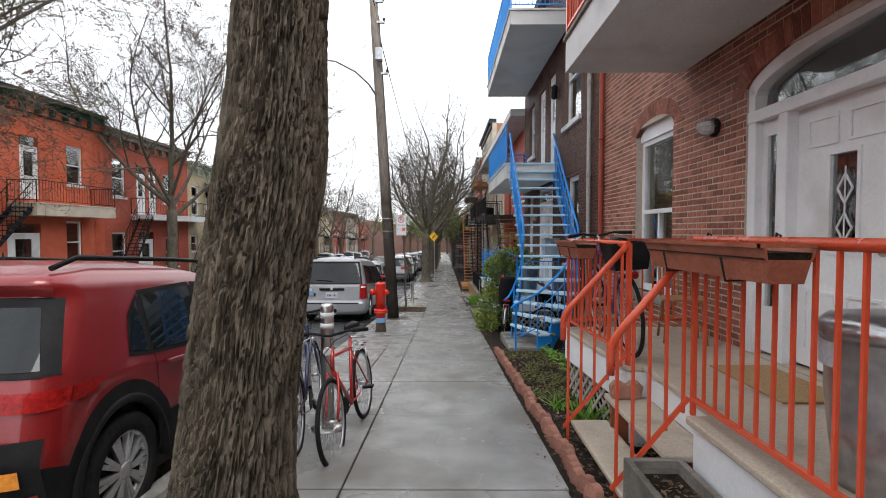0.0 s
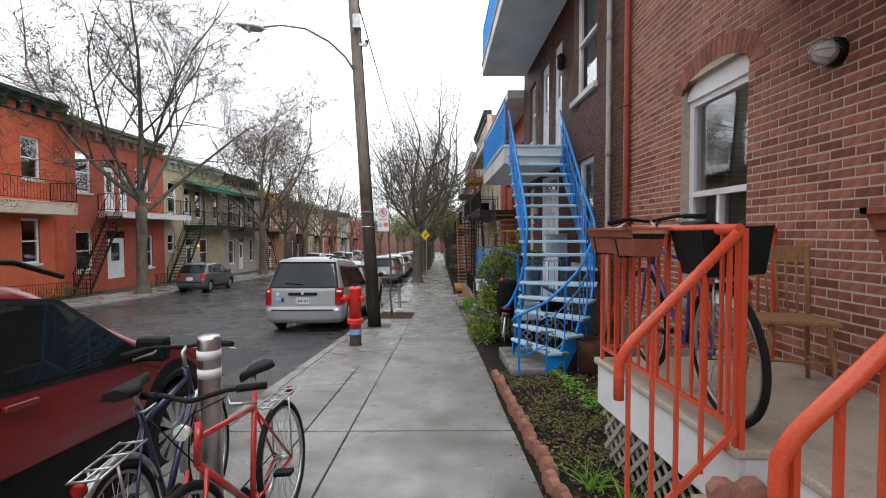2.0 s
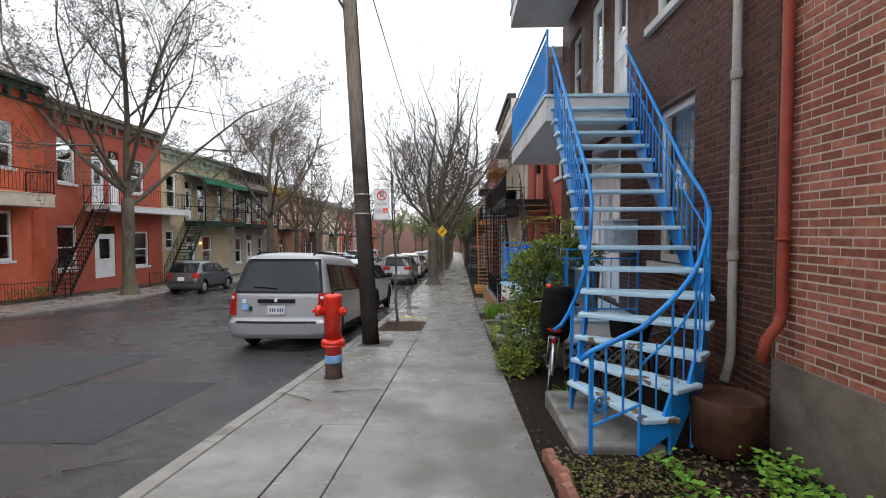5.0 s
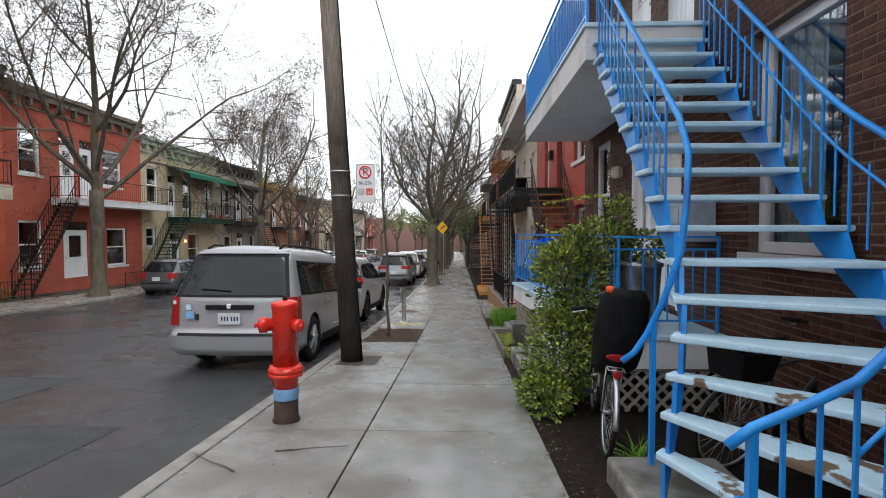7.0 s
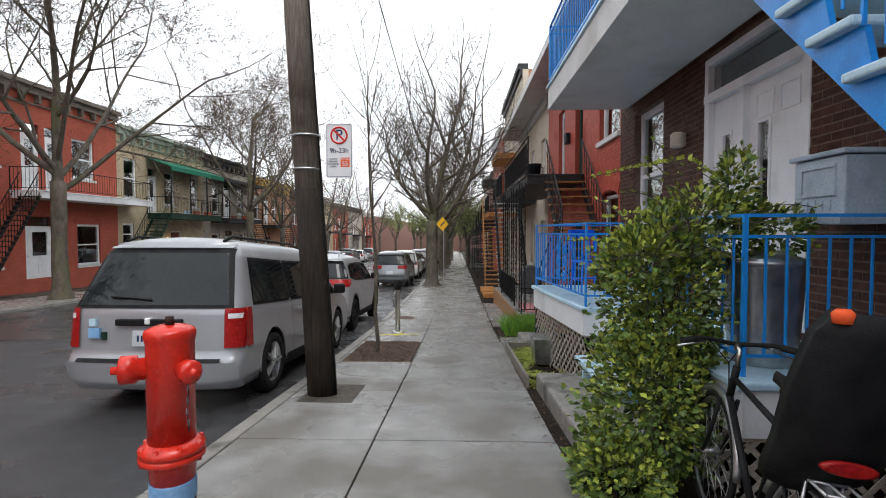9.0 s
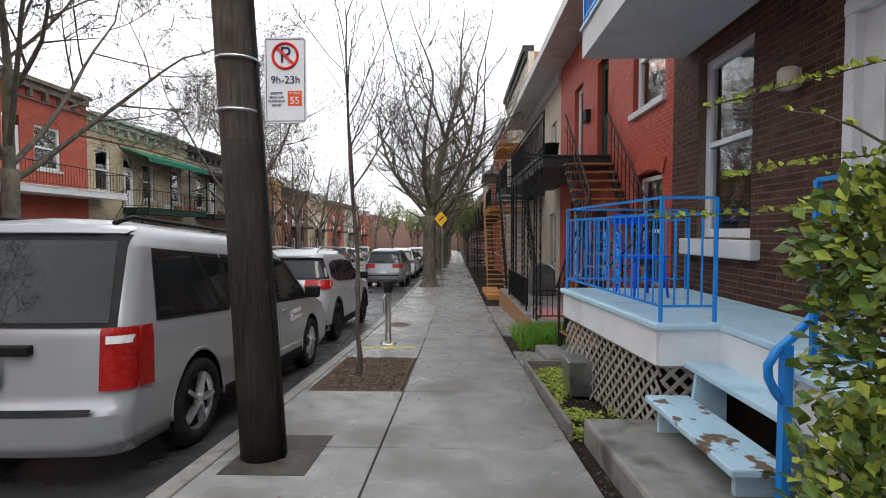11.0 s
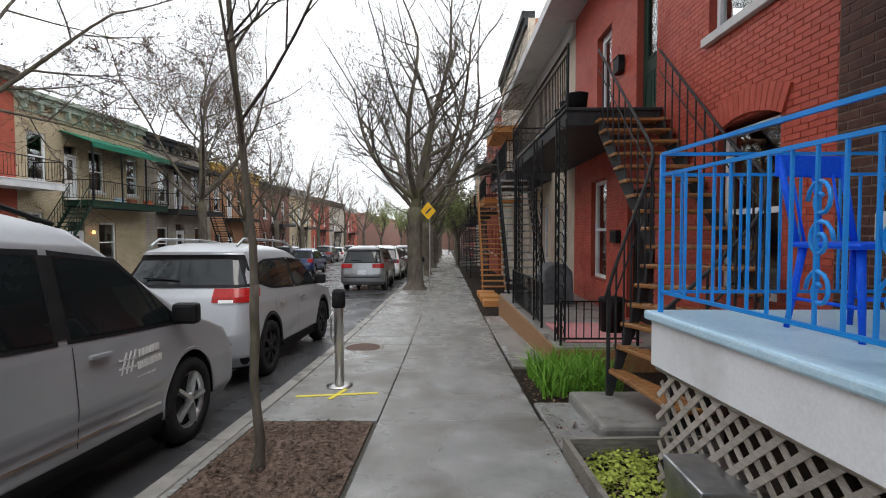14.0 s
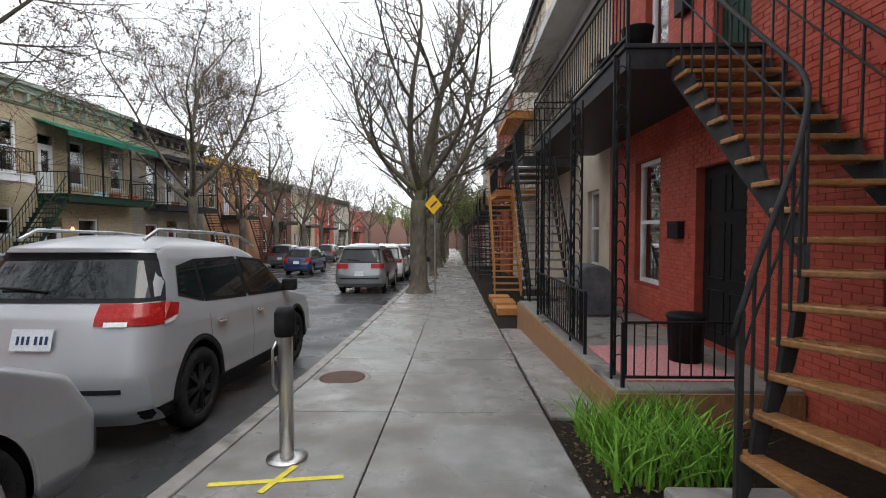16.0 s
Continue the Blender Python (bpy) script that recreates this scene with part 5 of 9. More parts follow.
for yt, yb, x0, x1 in ((3.06, 3.22, 1.55, 1.12), (4.14, 4.28, 1.55, 1.06)):
    top, low = Vector((x0, yt, 1.4)), Vector((x1, yb, 0.8))
    d = (low - top).normalized()
    part("stair_handrail", tube(bmesh.new(), [top, low - d * 0.08, low - d * 0.03 + Vector((0, 0, -0.008)), low + Vector((-0.01, 0, -0.045)), low + Vector((-0.012, 0, -0.12)), low + Vector((-0.012, 0, -0.24))], 0.026, 12), "red", red)
    drop = Vector((0, 0, -1.0))
    bar("slanting_rail", red, top + drop + Vector((0, 0, 0.06)), low + drop - Vector((0, 0, 0.02)), 0.014, "red", True)
    for i in range(0, 5):
        p = top.lerp(low, (i + 0.3) / 4.6)
        bar("baluster", red, p + drop + Vector((0, 0, -0.25 if i == 4 else 0.0)), p, 0.0095, "red", True)
    bar("post", red, (x0 + 0.03, yt, P1 - 0.02), (x0 + 0.03, yt, 1.42), 0.013, "red", True)
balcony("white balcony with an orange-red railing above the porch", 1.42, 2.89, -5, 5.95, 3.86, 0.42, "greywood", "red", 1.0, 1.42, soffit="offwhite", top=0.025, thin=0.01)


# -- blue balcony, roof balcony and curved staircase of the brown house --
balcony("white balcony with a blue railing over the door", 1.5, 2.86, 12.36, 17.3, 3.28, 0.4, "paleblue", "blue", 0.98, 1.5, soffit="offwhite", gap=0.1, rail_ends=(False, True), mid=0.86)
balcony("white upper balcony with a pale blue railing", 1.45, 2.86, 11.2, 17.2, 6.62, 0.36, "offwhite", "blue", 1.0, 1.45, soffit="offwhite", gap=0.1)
sz = [3.07 - 0.228 * n for n in range(16)]
sl = [(1.65, 12.3 - 0.22 * n) for n in range(9)] + [(1.64, 10.36), (1.59, 10.16), (1.53, 9.98), (1.48, 9.9), (1.43, 9.86), (1.38, 9.82), (1.33, 9.77)]
sr = [(2.77, 12.3 - 0.22 * n) for n in range(9)] + [(2.77, 10.28), (2.73, 9.92), (2.58, 9.52), (2.4, 9.25), (2.23, 9.05), (1.96, 8.87), (1.69, 8.83)]
stb = staircase("curved outdoor staircase in bright blue with pale blue treads", sl, sr, sz, (1.65, 12.5), (2.77, 12.5), "paleblue", "blue", "street staircases", 0.74, worn="wornblue", rail_r=0.022,
                tails=([(1.64, 10.3, 1.75), (1.64, 10.16, 1.5), (1.62, 10.13, 1.2), (1.59, 10.13, 0.85), (1.5, 10.19, 0.5), (1.42, 10.24, 0.28), (1.35, 10.28, 0.14), (1.27, 10.3, 0.07)], [(1.5, 8.82, 0.3), (1.29, 8.83, 0.2), (1.2, 8.84, 0.12)]),
                feet=((1.45, 10.22, 0.36), (1.29, 8.83, 0.2)), trim=(10, 99), solid=4)
scroll = bmesh.new()
tube(scroll, [(1.5 + 0.09 * (1 - k / 26) * math.cos(k * 0.45), 9.3 + 0.04 * (1 - k / 26) * math.cos(k * 0.45), -0.42 + 0.09 * (1 - k / 26) * math.sin(k * 0.45)) for k in range(24)], 0.01, 6)
part("scroll", scroll, "blue", stb, "curled blue iron scroll")
solo("stair_plinth", box(1.18, 1.95, 8.9, 10.35, G(10.3) - 0.3, G(9) + 0.05), "kerb", "cracked concrete plinth below the blue staircase", "plinth", bevel=0.03)

# -- blue porch --
P2 = -0.08
bp_ = thing("porch", (2.1, 15, P2 - 0.4), "pale blue porch with white fascia and lattice", "porch")
edge = [(1.68, 11.85), (2.86, 11.85), (2.86, 17.15), (1.24, 17.15), (1.48, 14.7), (1.98, 14.74), (1.98, 13.55), (1.68, 13.55)]
part("floor", prism(bmesh.new(), edge, "z", P2 - 0.06, P2), "paleblue", bp_, bevel=0.016)
for a, b in (((1.3, 17.1), (1.53, 14.77)), ((1.53, 14.77), (2.02, 14.79)), ((2.02, 14.77), (2.02, 13.55)), ((2.0, 13.5), (1.73, 13.5)), ((1.73, 13.5), (1.73, 11.9)), ((1.73, 11.9), (2.84, 11.9)), ((1.3, 17.1), (2.84, 17.1))):
    bm = bmesh.new()
    beam(bm, (*a, P2 - 0.205), (*b, P2 - 0.205), 0.05, 0.285)
    part("fascia", bm, "white", bp_)
for a, b in (((1.55, 14.8), (1.31, 17.09)), ((2.82, 14.81), (1.55, 14.81)), ((2.83, 11.91), (1.75, 11.91)), ((1.75, 11.92), (1.75, 13.48))):
    lattice(bp_, a, b, P2 - 0.35)
# shade behind the lattice, put in as a near-black block
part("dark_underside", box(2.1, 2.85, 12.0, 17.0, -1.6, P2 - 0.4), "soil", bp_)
rb = thing("porch_railing", (1.6, 15, P2), "bright blue iron railing on the pale blue porch", "railing")
for pts in ([(1.98, 14.8), (1.54, 14.78), (1.31, 17.05), (2.8, 17.05)], [(2.8, 11.98), (1.78, 11.98), (1.78, 13.45)]):
    railing(rb, [(*p, P2) for p in pts], 1.0, 0.125, "blue", 0.0105, 0.0065, low=0.13, mid=0.87, square=True)
for yy in (15.6, 15.9):
    sc = bmesh.new()
    for zc, sg in ((0.28, 1), (0.48, -1), (0.64, 1)):
        tube(sc, [(1.54 - 0.1 * (yy - 14.78) + 0.0, yy + sg * 0.07 * (1 - k / 22) * math.cos(k * 0.5), P2 + zc + 0.09 * (1 - k / 22) * math.sin(k * 0.5)) for k in range(18)], 0.009, 6)
    part("scroll", sc, "blue", rb, "curled iron scroll")
part("stair_handrail", tube(bmesh.new(), [(2.0, 13.5, 0.4), (1.85, 13.49, 0.25), (1.7, 13.47, 0.1), (1.6, 13.46, 0.02), (1.555, 13.46, -0.06), (1.56, 13.46, -0.13), (1.6, 13.46, -0.21), (1.65, 13.46, -0.27)], 0.023, 10), "blue", rb)
bar("newel", rb, (1.65, 13.46, -0.95), (1.65, 13.46, 0.05), 0.024, "blue", True)
steps2 = thing("wooden_steps", (1.7, 14.1, G(14.1)), "pale blue wooden steps up to the porch", "steps")
part("tread", box(1.72, 2.04, 13.5, 14.76, P2 - 0.36, P2 - 0.31), "paleblue", steps2, bevel=0.012)
part("tread", box(1.4, 1.75, 13.5, 14.72, P2 - 0.62, P2 - 0.57), "wornblue", steps2, "tread with flaking paint", bevel=0.012)
for y in (13.6, 14.62):
    part("bracket", prism(bmesh.new(), [(1.47, -1.1), (1.98, -1.1), (1.98, P2 - 0.37), (1.75, P2 - 0.37), (1.72, P2 - 0.63), (1.47, P2 - 0.63)], "y", y - 0.02, y + 0.02), "paleblue", steps2)
solo("concrete_slab", box(0.98, 2.0, 12.55, 14.95, G(14.9) - 0.2, G(12.5) + 0.16, lean=-0.16), "kerb", "cracked concrete slab before the blue steps", "slab", bevel=0.03)

# -- black staircase, balcony and porch of the red house --
kz = [2.08 - 0.2 * n for n in range(14)] + [-0.75, -1.0]
kl = [(2.22, 21.1 - 0.22 * n) for n in range(9)] + [(2.14, 19.2), (2.04, 19.1), (1.95, 19.04), (1.86, 19.0), (1.78, 18.98), (1.7, 18.98), (1.62, 18.97)]
kr = [(3.12, 21.1 - 0.22 * n) for n in range(9)] + [(3.08, 18.95), (2.98, 18.6), (2.78, 18.3), (2.55, 18.05), (2.3, 17.92), (2.04, 17.86), (1.76, 17.85)]
staircase("black steel staircase with varnished wooden treads", kl, kr, kz, (2.22, 21.32), (3.12, 21.32), "wood", "dark", "street staircases", 0.85, rail_r=0.018, halves=(0.0,))
balcony("black steel balcony with an ornate railing on the red house", 1.72, 3.18, 21.3, 27.4, 2.28, 0.26, "dark", "black", 0.95, 1.72, gap=0.12, mid=0.82, rail_ends=(False, True))
pb = thing("porch", (2.2, 22.8, -1.4), "concrete porch with wooden edge and black railing", "porch")
part("floor", prism(bmesh.new(), [(1.46, 20.6), (3.18, 20.6), (3.18, 26.3), (1.3, 26.3)], "z", -1.24, -1.17), "kerb", pb, bevel=0.01)
part("edge_board", prism(bmesh.new(), [(1.44, 20.57), (1.49, 20.57), (1.31, 26.3), (1.26, 26.3)], "z", -2.0, -1.2), "chair", pb, "worn brown edge board")
part("edge_board", box(1.49, 3.17, 20.57, 20.6, -1.75, -1.2), "chair", pb)
railing(pb, [(1.53, 20.68, -1.17), (2.6, 20.68, -1.17)], 0.62, 0.11, "black", 0.012, 0.008)
railing(pb, [(1.5, 21.9, -1.17), (1.4, 24.6, -1.17)], 0.75, 0.11, "black", 0.014, 0.009)
solo("porch_rug", prism(bmesh.new(), [(1.65, 20.85), (2.75, 20.85), (2.75, 22.3), (1.62, 22.3)], "z", -1.168, -1.155), "rug", "pink and red patterned rug on the porch", "rug")


def iron_column(x, y, z0, z1):
    c = thing("iron_column", (x, y, z0), "ornate black iron column carrying the balcony", "column", "iron columns")
    for dx, dy in ((-0.07, 0), (0.07, 0), (0, 0.12)):
        bar("upright", c, (x + dx, y + dy, z0), (x + dx, y + dy, z1), 0.012, "black", True)
    k = 0
    z = z0 + 0.15
    while z < z1 - 0.15:
        sg = 1 if k % 2 else -1
        bm = tube(bmesh.new(), [(x + sg * 0.05 * math.cos(a), y, z + 0.1 * math.sin(a)) for a in [q * math.pi / 6 - 0.5 for q in range(9)]], 0.007, 5)
        part("scroll", bm, "black", c)
        z += 0.19
        k += 1
    return c


iron_column(1.58, 20.95, -1.17, 2.03)
iron_column(1.56, 22.6, -1.17, 2.03)
iron_column(1.52, 24.6, -1.17, 2.03)
iron_column(1.8, 26.8, G(26.8), 2.03)

# -- stairs and balconies further down on this side --


def straight(label, x0, x1, y_low, z_low, y_top, z_top, tread_mat, frame_mat, rails=True, rail_h=0.8, down=1):
    n = max(3, round(abs(z_top - z_low) / 0.2))
    L = [(x0, y_top + (y_low - y_top) * k / n) for k in range(1, n)]
    R = [(x1, p[1]) for p in L]
    Z = [z_top + (z_low - z_top) * k / n for k in range(1, n)]
    return staircase(label, L, R, Z, (x0, y_top), (x1, y_top), tread_mat, frame_mat, "street staircases", rail_h, rails, halves=(0.0,) if y_low < 40 else ())


straight("black staircase with grey treads under the balcony", 1.5, 2.45, 26.0, G(26), 29.2, 2.2, "galv", "black")
balcony("black balcony with iron railing on the cream house", 1.75, 3.24, 29.2, 34.2, 2.3, 0.3, "dark", "black", 0.95, 1.75)
straight("orange pine staircase further down the street", 1.3, 2.2, 32.3, G(32.3), 35.6, 1.9, "pine", "pine")
balcony("orange wooden balcony with thin iron rails", 1.6, 3.28, 35.6, 39.5, 1.9, 0.25, "pine", "black", 0.95, 1.6)
balcony("upper orange wooden balcony with thin iron rails", 2.1, 3.28, 36.6, 40.5, 5.3, 0.3, "pine", "galv", 0.95, 2.1)
balcony("grey upper balcony with thin rails", 1.9, 3.08, 46, 50, 4.8, 0.3, "slate", "galv", 0.95, 1.9)
for yy in (40.2, 45.5, 50.5, 56, 62):
    straight("dark iron staircase far down the pavement", 1.2, 2.2, yy, G(yy), yy + 3, G(yy) + 3.6, "slate", "black", rail_h=0.9)
    balcony("dark balcony far down the street", 1.6, 3.05, yy + 3, yy + 4.9, G(yy) + 3.8, 0.25, "dark", "black", 0.95, 1.6, gap=0.2)

# -- stairs and balconies across the street --
balcony("beige balcony with a black railing across the street", -18.38, -17.1, 20.2, 25.1, 2.78, 0.55, "cream", "black", 0.95, -17.1, soffit="cream", gap=0.16)
straight("black iron staircase across the street", -18.2, -17.3, 16.4, G(16.4) + 0.3, 20.2, 2.78, "slate", "black")
balcony("white-edged balcony with a black railing across the street", -18.38, -17.0, 28.2, 35.4, 2.55, 0.32, "white", "black", 0.95, -17.0, gap=0.16)
straight("steep black iron staircase on the red house", -17.9, -17.1, 25.6, G(26) + 0.2, 28.2, 2.5, "rust", "black")
balcony("dark green balcony with flower boxes across the street", -18.38, -16.9, 36.9, 43.1, 1.95, 0.35, "greenblack", "black", 0.95, -16.9, gap=0.16)
straight("dark green staircase with pale worn treads", -18.0, -17.0, 33.9, G(34), 36.9, 1.9, "greenblack", "greenblack")
aw = thing("awning", (-17.6, 40, 4.6), "green metal awning with striped edge over the balcony", "awning")
part("slope", prism(bmesh.new(), [(-18.38, 5.25), (-18.38, 5.2), (-16.8, 4.66), (-16.8, 4.71)], "y", 36.85, 43.2), "awning", aw)
part("valance", box(-16.82, -16.79, 36.85, 43.2, 4.45, 4.68), "awning", aw)
for yy in (36.95, 39.0, 41.0, 43.1):
    bar("post", aw, (-16.9, yy, 1.95), (-16.9, yy, 4.6), 0.03, "black", True)
balcony("dark balcony with plants on the grey stone house", -18.38, -16.9, 44.2, 50.4, 1.85, 0.35, "dark", "black", 0.95, -16.9, gap=0.16)
straight("black iron staircase on the grey stone house", -18.0, -17.0, 53.2, G(53), 50.4, 1.8, "slate", "black")
can4 = thing("canopy", (-17.6, 47, 4.4), "dark flat canopy over the balcony", "canopy")
part("slab", box(-18.38, -16.9, 44.1, 50.5, 4.55, 4.75), "slate", can4)
for yy in (44.3, 46.4, 48.4, 50.3):
    bar("post", can4, (-16.98, yy, 1.85), (-16.98, yy, 4.55), 0.03, "black", True)
balcony("dark balcony on the ochre house", -18.38, -17.1, 53.6, 58, 1.5, 0.3, "dark", "black", 0.95, -17.1, gap=0.18)
straight("rusty iron staircase on the ochre house", -18.0, -17.1, 61, G(61), 58, 1.5, "rust", "rust")
for yy in (64, 73, 82, 92, 103):
    balcony("dim balcony far across the street", -18.38, -17.1, yy, yy + 4.5, G(yy) + 4.0, 0.3, "dark", "black", 0.95, -17.1, gap=0.3)
    straight("dark iron staircase far across the street", -18.0, -17.1, yy - 3, G(yy), yy, G(yy) + 4, "slate", "black")
fence = thing("iron_fence", (-16.9, 22, G(22)), "low black iron fence before the front yards", "fence")
for a, b in ((14, 25.2), (30.9, 34)):
    railing(fence, [(-16.9, a, G(a) + 0.02), (-16.9, (a + b) / 2, G((a + b) / 2) + 0.02), (-16.9, b, G(b) + 0.02)], 0.75, 0.14, "black", 0.014, 0.008)


# ---- vehicles ----
def lerp_table(table, v):
    return float(np.interp(v, [p[0] for p in table], [p[1] for p in table]))


def wheel(parent, x, y, z, r, w, side, rim="alloy", spokes=5, name="wheel"):
    """A wheel that faces the side (+1 right, -1 left)."""
    turn = Matrix.Translation((x, y, z)) @ Matrix.Rotation(side * math.pi / 2, 4, "Y")
    t = part(name, lathe(bmesh.new(), [(r * 0.6, -w / 2), (r * 0.92, -w / 2), (r, -w / 2 + 0.03), (r, w / 2 - 0.03), (r * 0.95, w / 2), (r * 0.68, w / 2 + 0.004), (r * 0.66, w / 2 - 0.02), (r * 0.64, w / 2 - 0.05)], n=40, m=turn), "tyre", parent)
    part("rim", lathe(bmesh.new(), [(r * 0.64, w / 2 - 0.06), (r * 0.67, w / 2 - 0.01), (r * 0.64, w / 2 - 0.008), (r * 0.6, w / 2 - 0.05), (r * 0.58, -0.02), (0.02, -0.02)], n=32, m=turn), rim, t)
    for k in range(spokes):
        a = 2 * math.pi * k / spokes + 0.3
        bm = bmesh.new()
        for da in ((-0.1, 0.1) if spokes > 5 else (0.0,)):
            beam(bm, turn @ Vector((r * 0.1 * math.cos(a), r * 0.1 * math.sin(a), w / 2 - 0.02)), turn @ Vector((r * 0.63 * math.cos(a + da), r * 0.63 * math.sin(a + da), w / 2 - 0.03)), r * (0.09 if spokes > 5 else 0.2), 0.03)
        part("spoke", bm, rim, t)
    part("hub_cap", lathe(bmesh.new(), [(r * 0.16, w / 2 - 0.04), (r * 0.15, w / 2), (r * 0.05, w / 2 + 0.006)], n=16, m=turn), rim, t)
    return t


def plain_wheel(parent, x, y, z, r, w, side):
    turn = Matrix.Translation((x, y, z)) @ Matrix.Rotation(side * math.pi / 2, 4, "Y")
    t = part("wheel", lathe(bmesh.new(), [(r * 0.6, -w / 2), (r, -w / 2 + 0.03), (r, w / 2 - 0.03), (r * 0.68, w / 2), (r * 0.64, w / 2 - 0.05)], n=20, m=turn), "tyre", parent)
    part("rim", lathe(bmesh.new(), [(r * 0.64, w / 2 - 0.06), (r * 0.64, w / 2 - 0.01), (r * 0.2, w / 2 - 0.04)], n=16, m=turn), "alloy", t)


def vehicle(label, name, x, y0, L, hw, rear, front, widths, wheels, R, paint, windows, rear_glass, front_glass, lamps, plate_z, clad=None, rails=False,
            detail=True, spokes=5, rim="alloy", flip=False, group="parked cars", corner=0.22,
            clad_z=0.5, clad_arch=0.17, glass_w=(0.86, 0.8, 0.14), rail_mat="galv", rail_up=0.05, flank_lamps=(), handle=None, bumper_z=0.5, bumper_mat=None):
    """A car as a stack of rounded outlines. rear and front: (height, distance from the tail); widths: (height, half width)."""
    ymid = y0 + L / 2
    P = lambda px, s, z: (x + px, y0 + (L - s if flip else s), G(y0 + (L - s if flip else s)) + RD(y0 + (L - s if flip else s)) + z * 1.09)
    car = thing(name, (x, ymid, G(ymid) + RD(ymid)), label, "car", group)
    zs = sorted({round(v, 3) for v in np.arange(0.22, widths[-1][0], 0.045 if detail else 0.09)} | {w[0] for w in widths if w[0] >= 0.22})
    hwz, rz, fz = (lambda z: lerp_table(widths, z)), (lambda z: lerp_table(rear, z)), (lambda z: lerp_table(front, z))
    n_side = 110 if detail else 44
    bm, rows_ = bmesh.new(), []
    for z in zs:
        w, a, b = hwz(z), rz(z), fz(z)
        c = min(corner, w * 0.45, (b - a) * 0.2)
        half = []
        for k in range(6):
            half.append((w * k / 6 * (1 - c / w), a + 0.05 * (k / 6) ** 2))
        for k in range(7):
            t = k / 6 * math.pi / 2
            half.append((w - c + c * math.sin(t), a + 0.05 + c - c * math.cos(t) - 0.0))
        s0, s1 = a + 0.05 + c, b - 0.08 - c
        for k in range(1, n_side):
            half.append((w, s0 + (s1 - s0) * k / n_side))
        for k in range(7):
            t = k / 6 * math.pi / 2
            half.append((w - c + c * math.cos(t), b - 0.08 - c + c * math.sin(t)))
        for k in range(1, 7):
            u = 1 - k / 6
            half.append((w * u * (1 - c / w), b - 0.08 * u * u))
        full = half + [(-px, s) for px, s in half[-2:0:-1]]
        rows_.append([bm.verts.new(P(px, s, z)) for px, s in full])
    count, low_faces = len(rows_[0]), []
    spot = {}
    for i, z in enumerate(zs):
        for v in rows_[i]:
            cy = v.co.y - y0
            spot[v] = (L - cy if flip else cy, z)

    def near_wheel(px, s, z, rad):
        if abs(px) <= hwz(z) * 0.82:
            return None
        for ws in wheels:
            if (s - ws) ** 2 + (z - R) ** 2 < rad * rad:
                return ws
        return None

    arch_r, clad_r = R + 0.065, R + clad_arch
    kinds = []
    for i in range(len(zs) - 1):
        for k in range(count):
            j = (k + 1) % count
            f = [rows_[i][k], rows_[i][j], rows_[i + 1][j], rows_[i + 1][k]]
            cx = sum(v.co.x for v in f) / 4 - x
            s = sum(spot[v][0] for v in f) / 4
            z = (zs[i] + zs[i + 1]) / 2
            if near_wheel(cx, s, z, arch_r) is not None:
                kinds.append((f, "cut"))
            elif clad and (z < clad_z or near_wheel(cx, s, z, clad_r) is not None):
                kinds.append((f, "clad"))
            else:
                kinds.append((f, "paint"))
    # draw the arches as true circles: move the verts on their edge radially
    touch = collections.defaultdict(set)
    for f, kd in kinds:
        for v in f:
            touch[v].add(kd)
    for v, ks in touch.items():
        if len(ks) < 2 or abs(v.co.x - x) < hwz(spot[v][1]) * 0.8:
            continue
        rad = arch_r if "cut" in ks else clad_r
        s, z = spot[v]
        ws = min(wheels, key=lambda q: abs(q - s))
        d = math.hypot(s - ws, z - R)
        if abs(d - rad) > 0.09 or d < 0.05 or z < 0.26:
            continue
        ns, nz = ws + (s - ws) * rad / d, R + (z - R) * rad / d
        sg = 1 if v.co.x > x else -1
        v.co = P(sg * hwz(nz), ns, nz)
    for f, kd in kinds:
        if kd == "clad":
            low_faces.append([v.co.copy() for v in f])
        elif kd == "paint":
            bm.faces.new(f).smooth = True
    bm.faces.new(rows_[-1])
    bm.faces.new(rows_[0][::-1])
    body = part("body", bm, paint, car)
    if low_faces:
        lb = bmesh.new()
        for f in low_faces:
            lb.faces.new([lb.verts.new(c) for c in f]).smooth = True
        bmesh.ops.remove_doubles(lb, verts=lb.verts, dist=1e-4)
        part("lower_cladding", lb, "plastic", car, "black plastic cladding")

    def patch(name_, quad, side, mat, off, parent, lab="", n=8):
        """A skin patch on a flank: quad of (s, z) corners, lower rear, lower front, upper front, upper rear."""
        bm_ = bmesh.new()
        g = []
        for i in range(n + 1):
            row = []
            for j in range(n + 1):
                u, v = i / n, j / n
                s = (quad[0][0] * (1 - u) + quad[1][0] * u) * (1 - v) + (quad[3][0] * (1 - u) + quad[2][0] * u) * v
                z = (quad[0][1] * (1 - u) + quad[1][1] * u) * (1 - v) + (quad[3][1] * (1 - u) + quad[2][1] * u) * v
                row.append(bm_.verts.new(P(side * (hwz(z) + off), s, z)))
            g.append(row)
        for i in range(n):
            for j in range(n):
                bm_.faces.new((g[i][j], g[i + 1][j], g[i + 1][j + 1], g[i][j + 1])).smooth = True
        return part(name_, bm_, mat, parent, lab)

    def tail_patch(name_, x0, x1, z0, z1, mat, off, parent, lab="", end="rear", n=8, taper=0.0):
        bm_ = bmesh.new()
        g = []
        for i in range(n + 1):
            row = []
            for j in range(n + 1):
                z = z0 + (z1 - z0) * j / n
                xx = (x0 + (x1 - x0) * i / n) * (1 - taper * j / n)
                w = hwz(z)
                c = min(corner, w * 0.45)
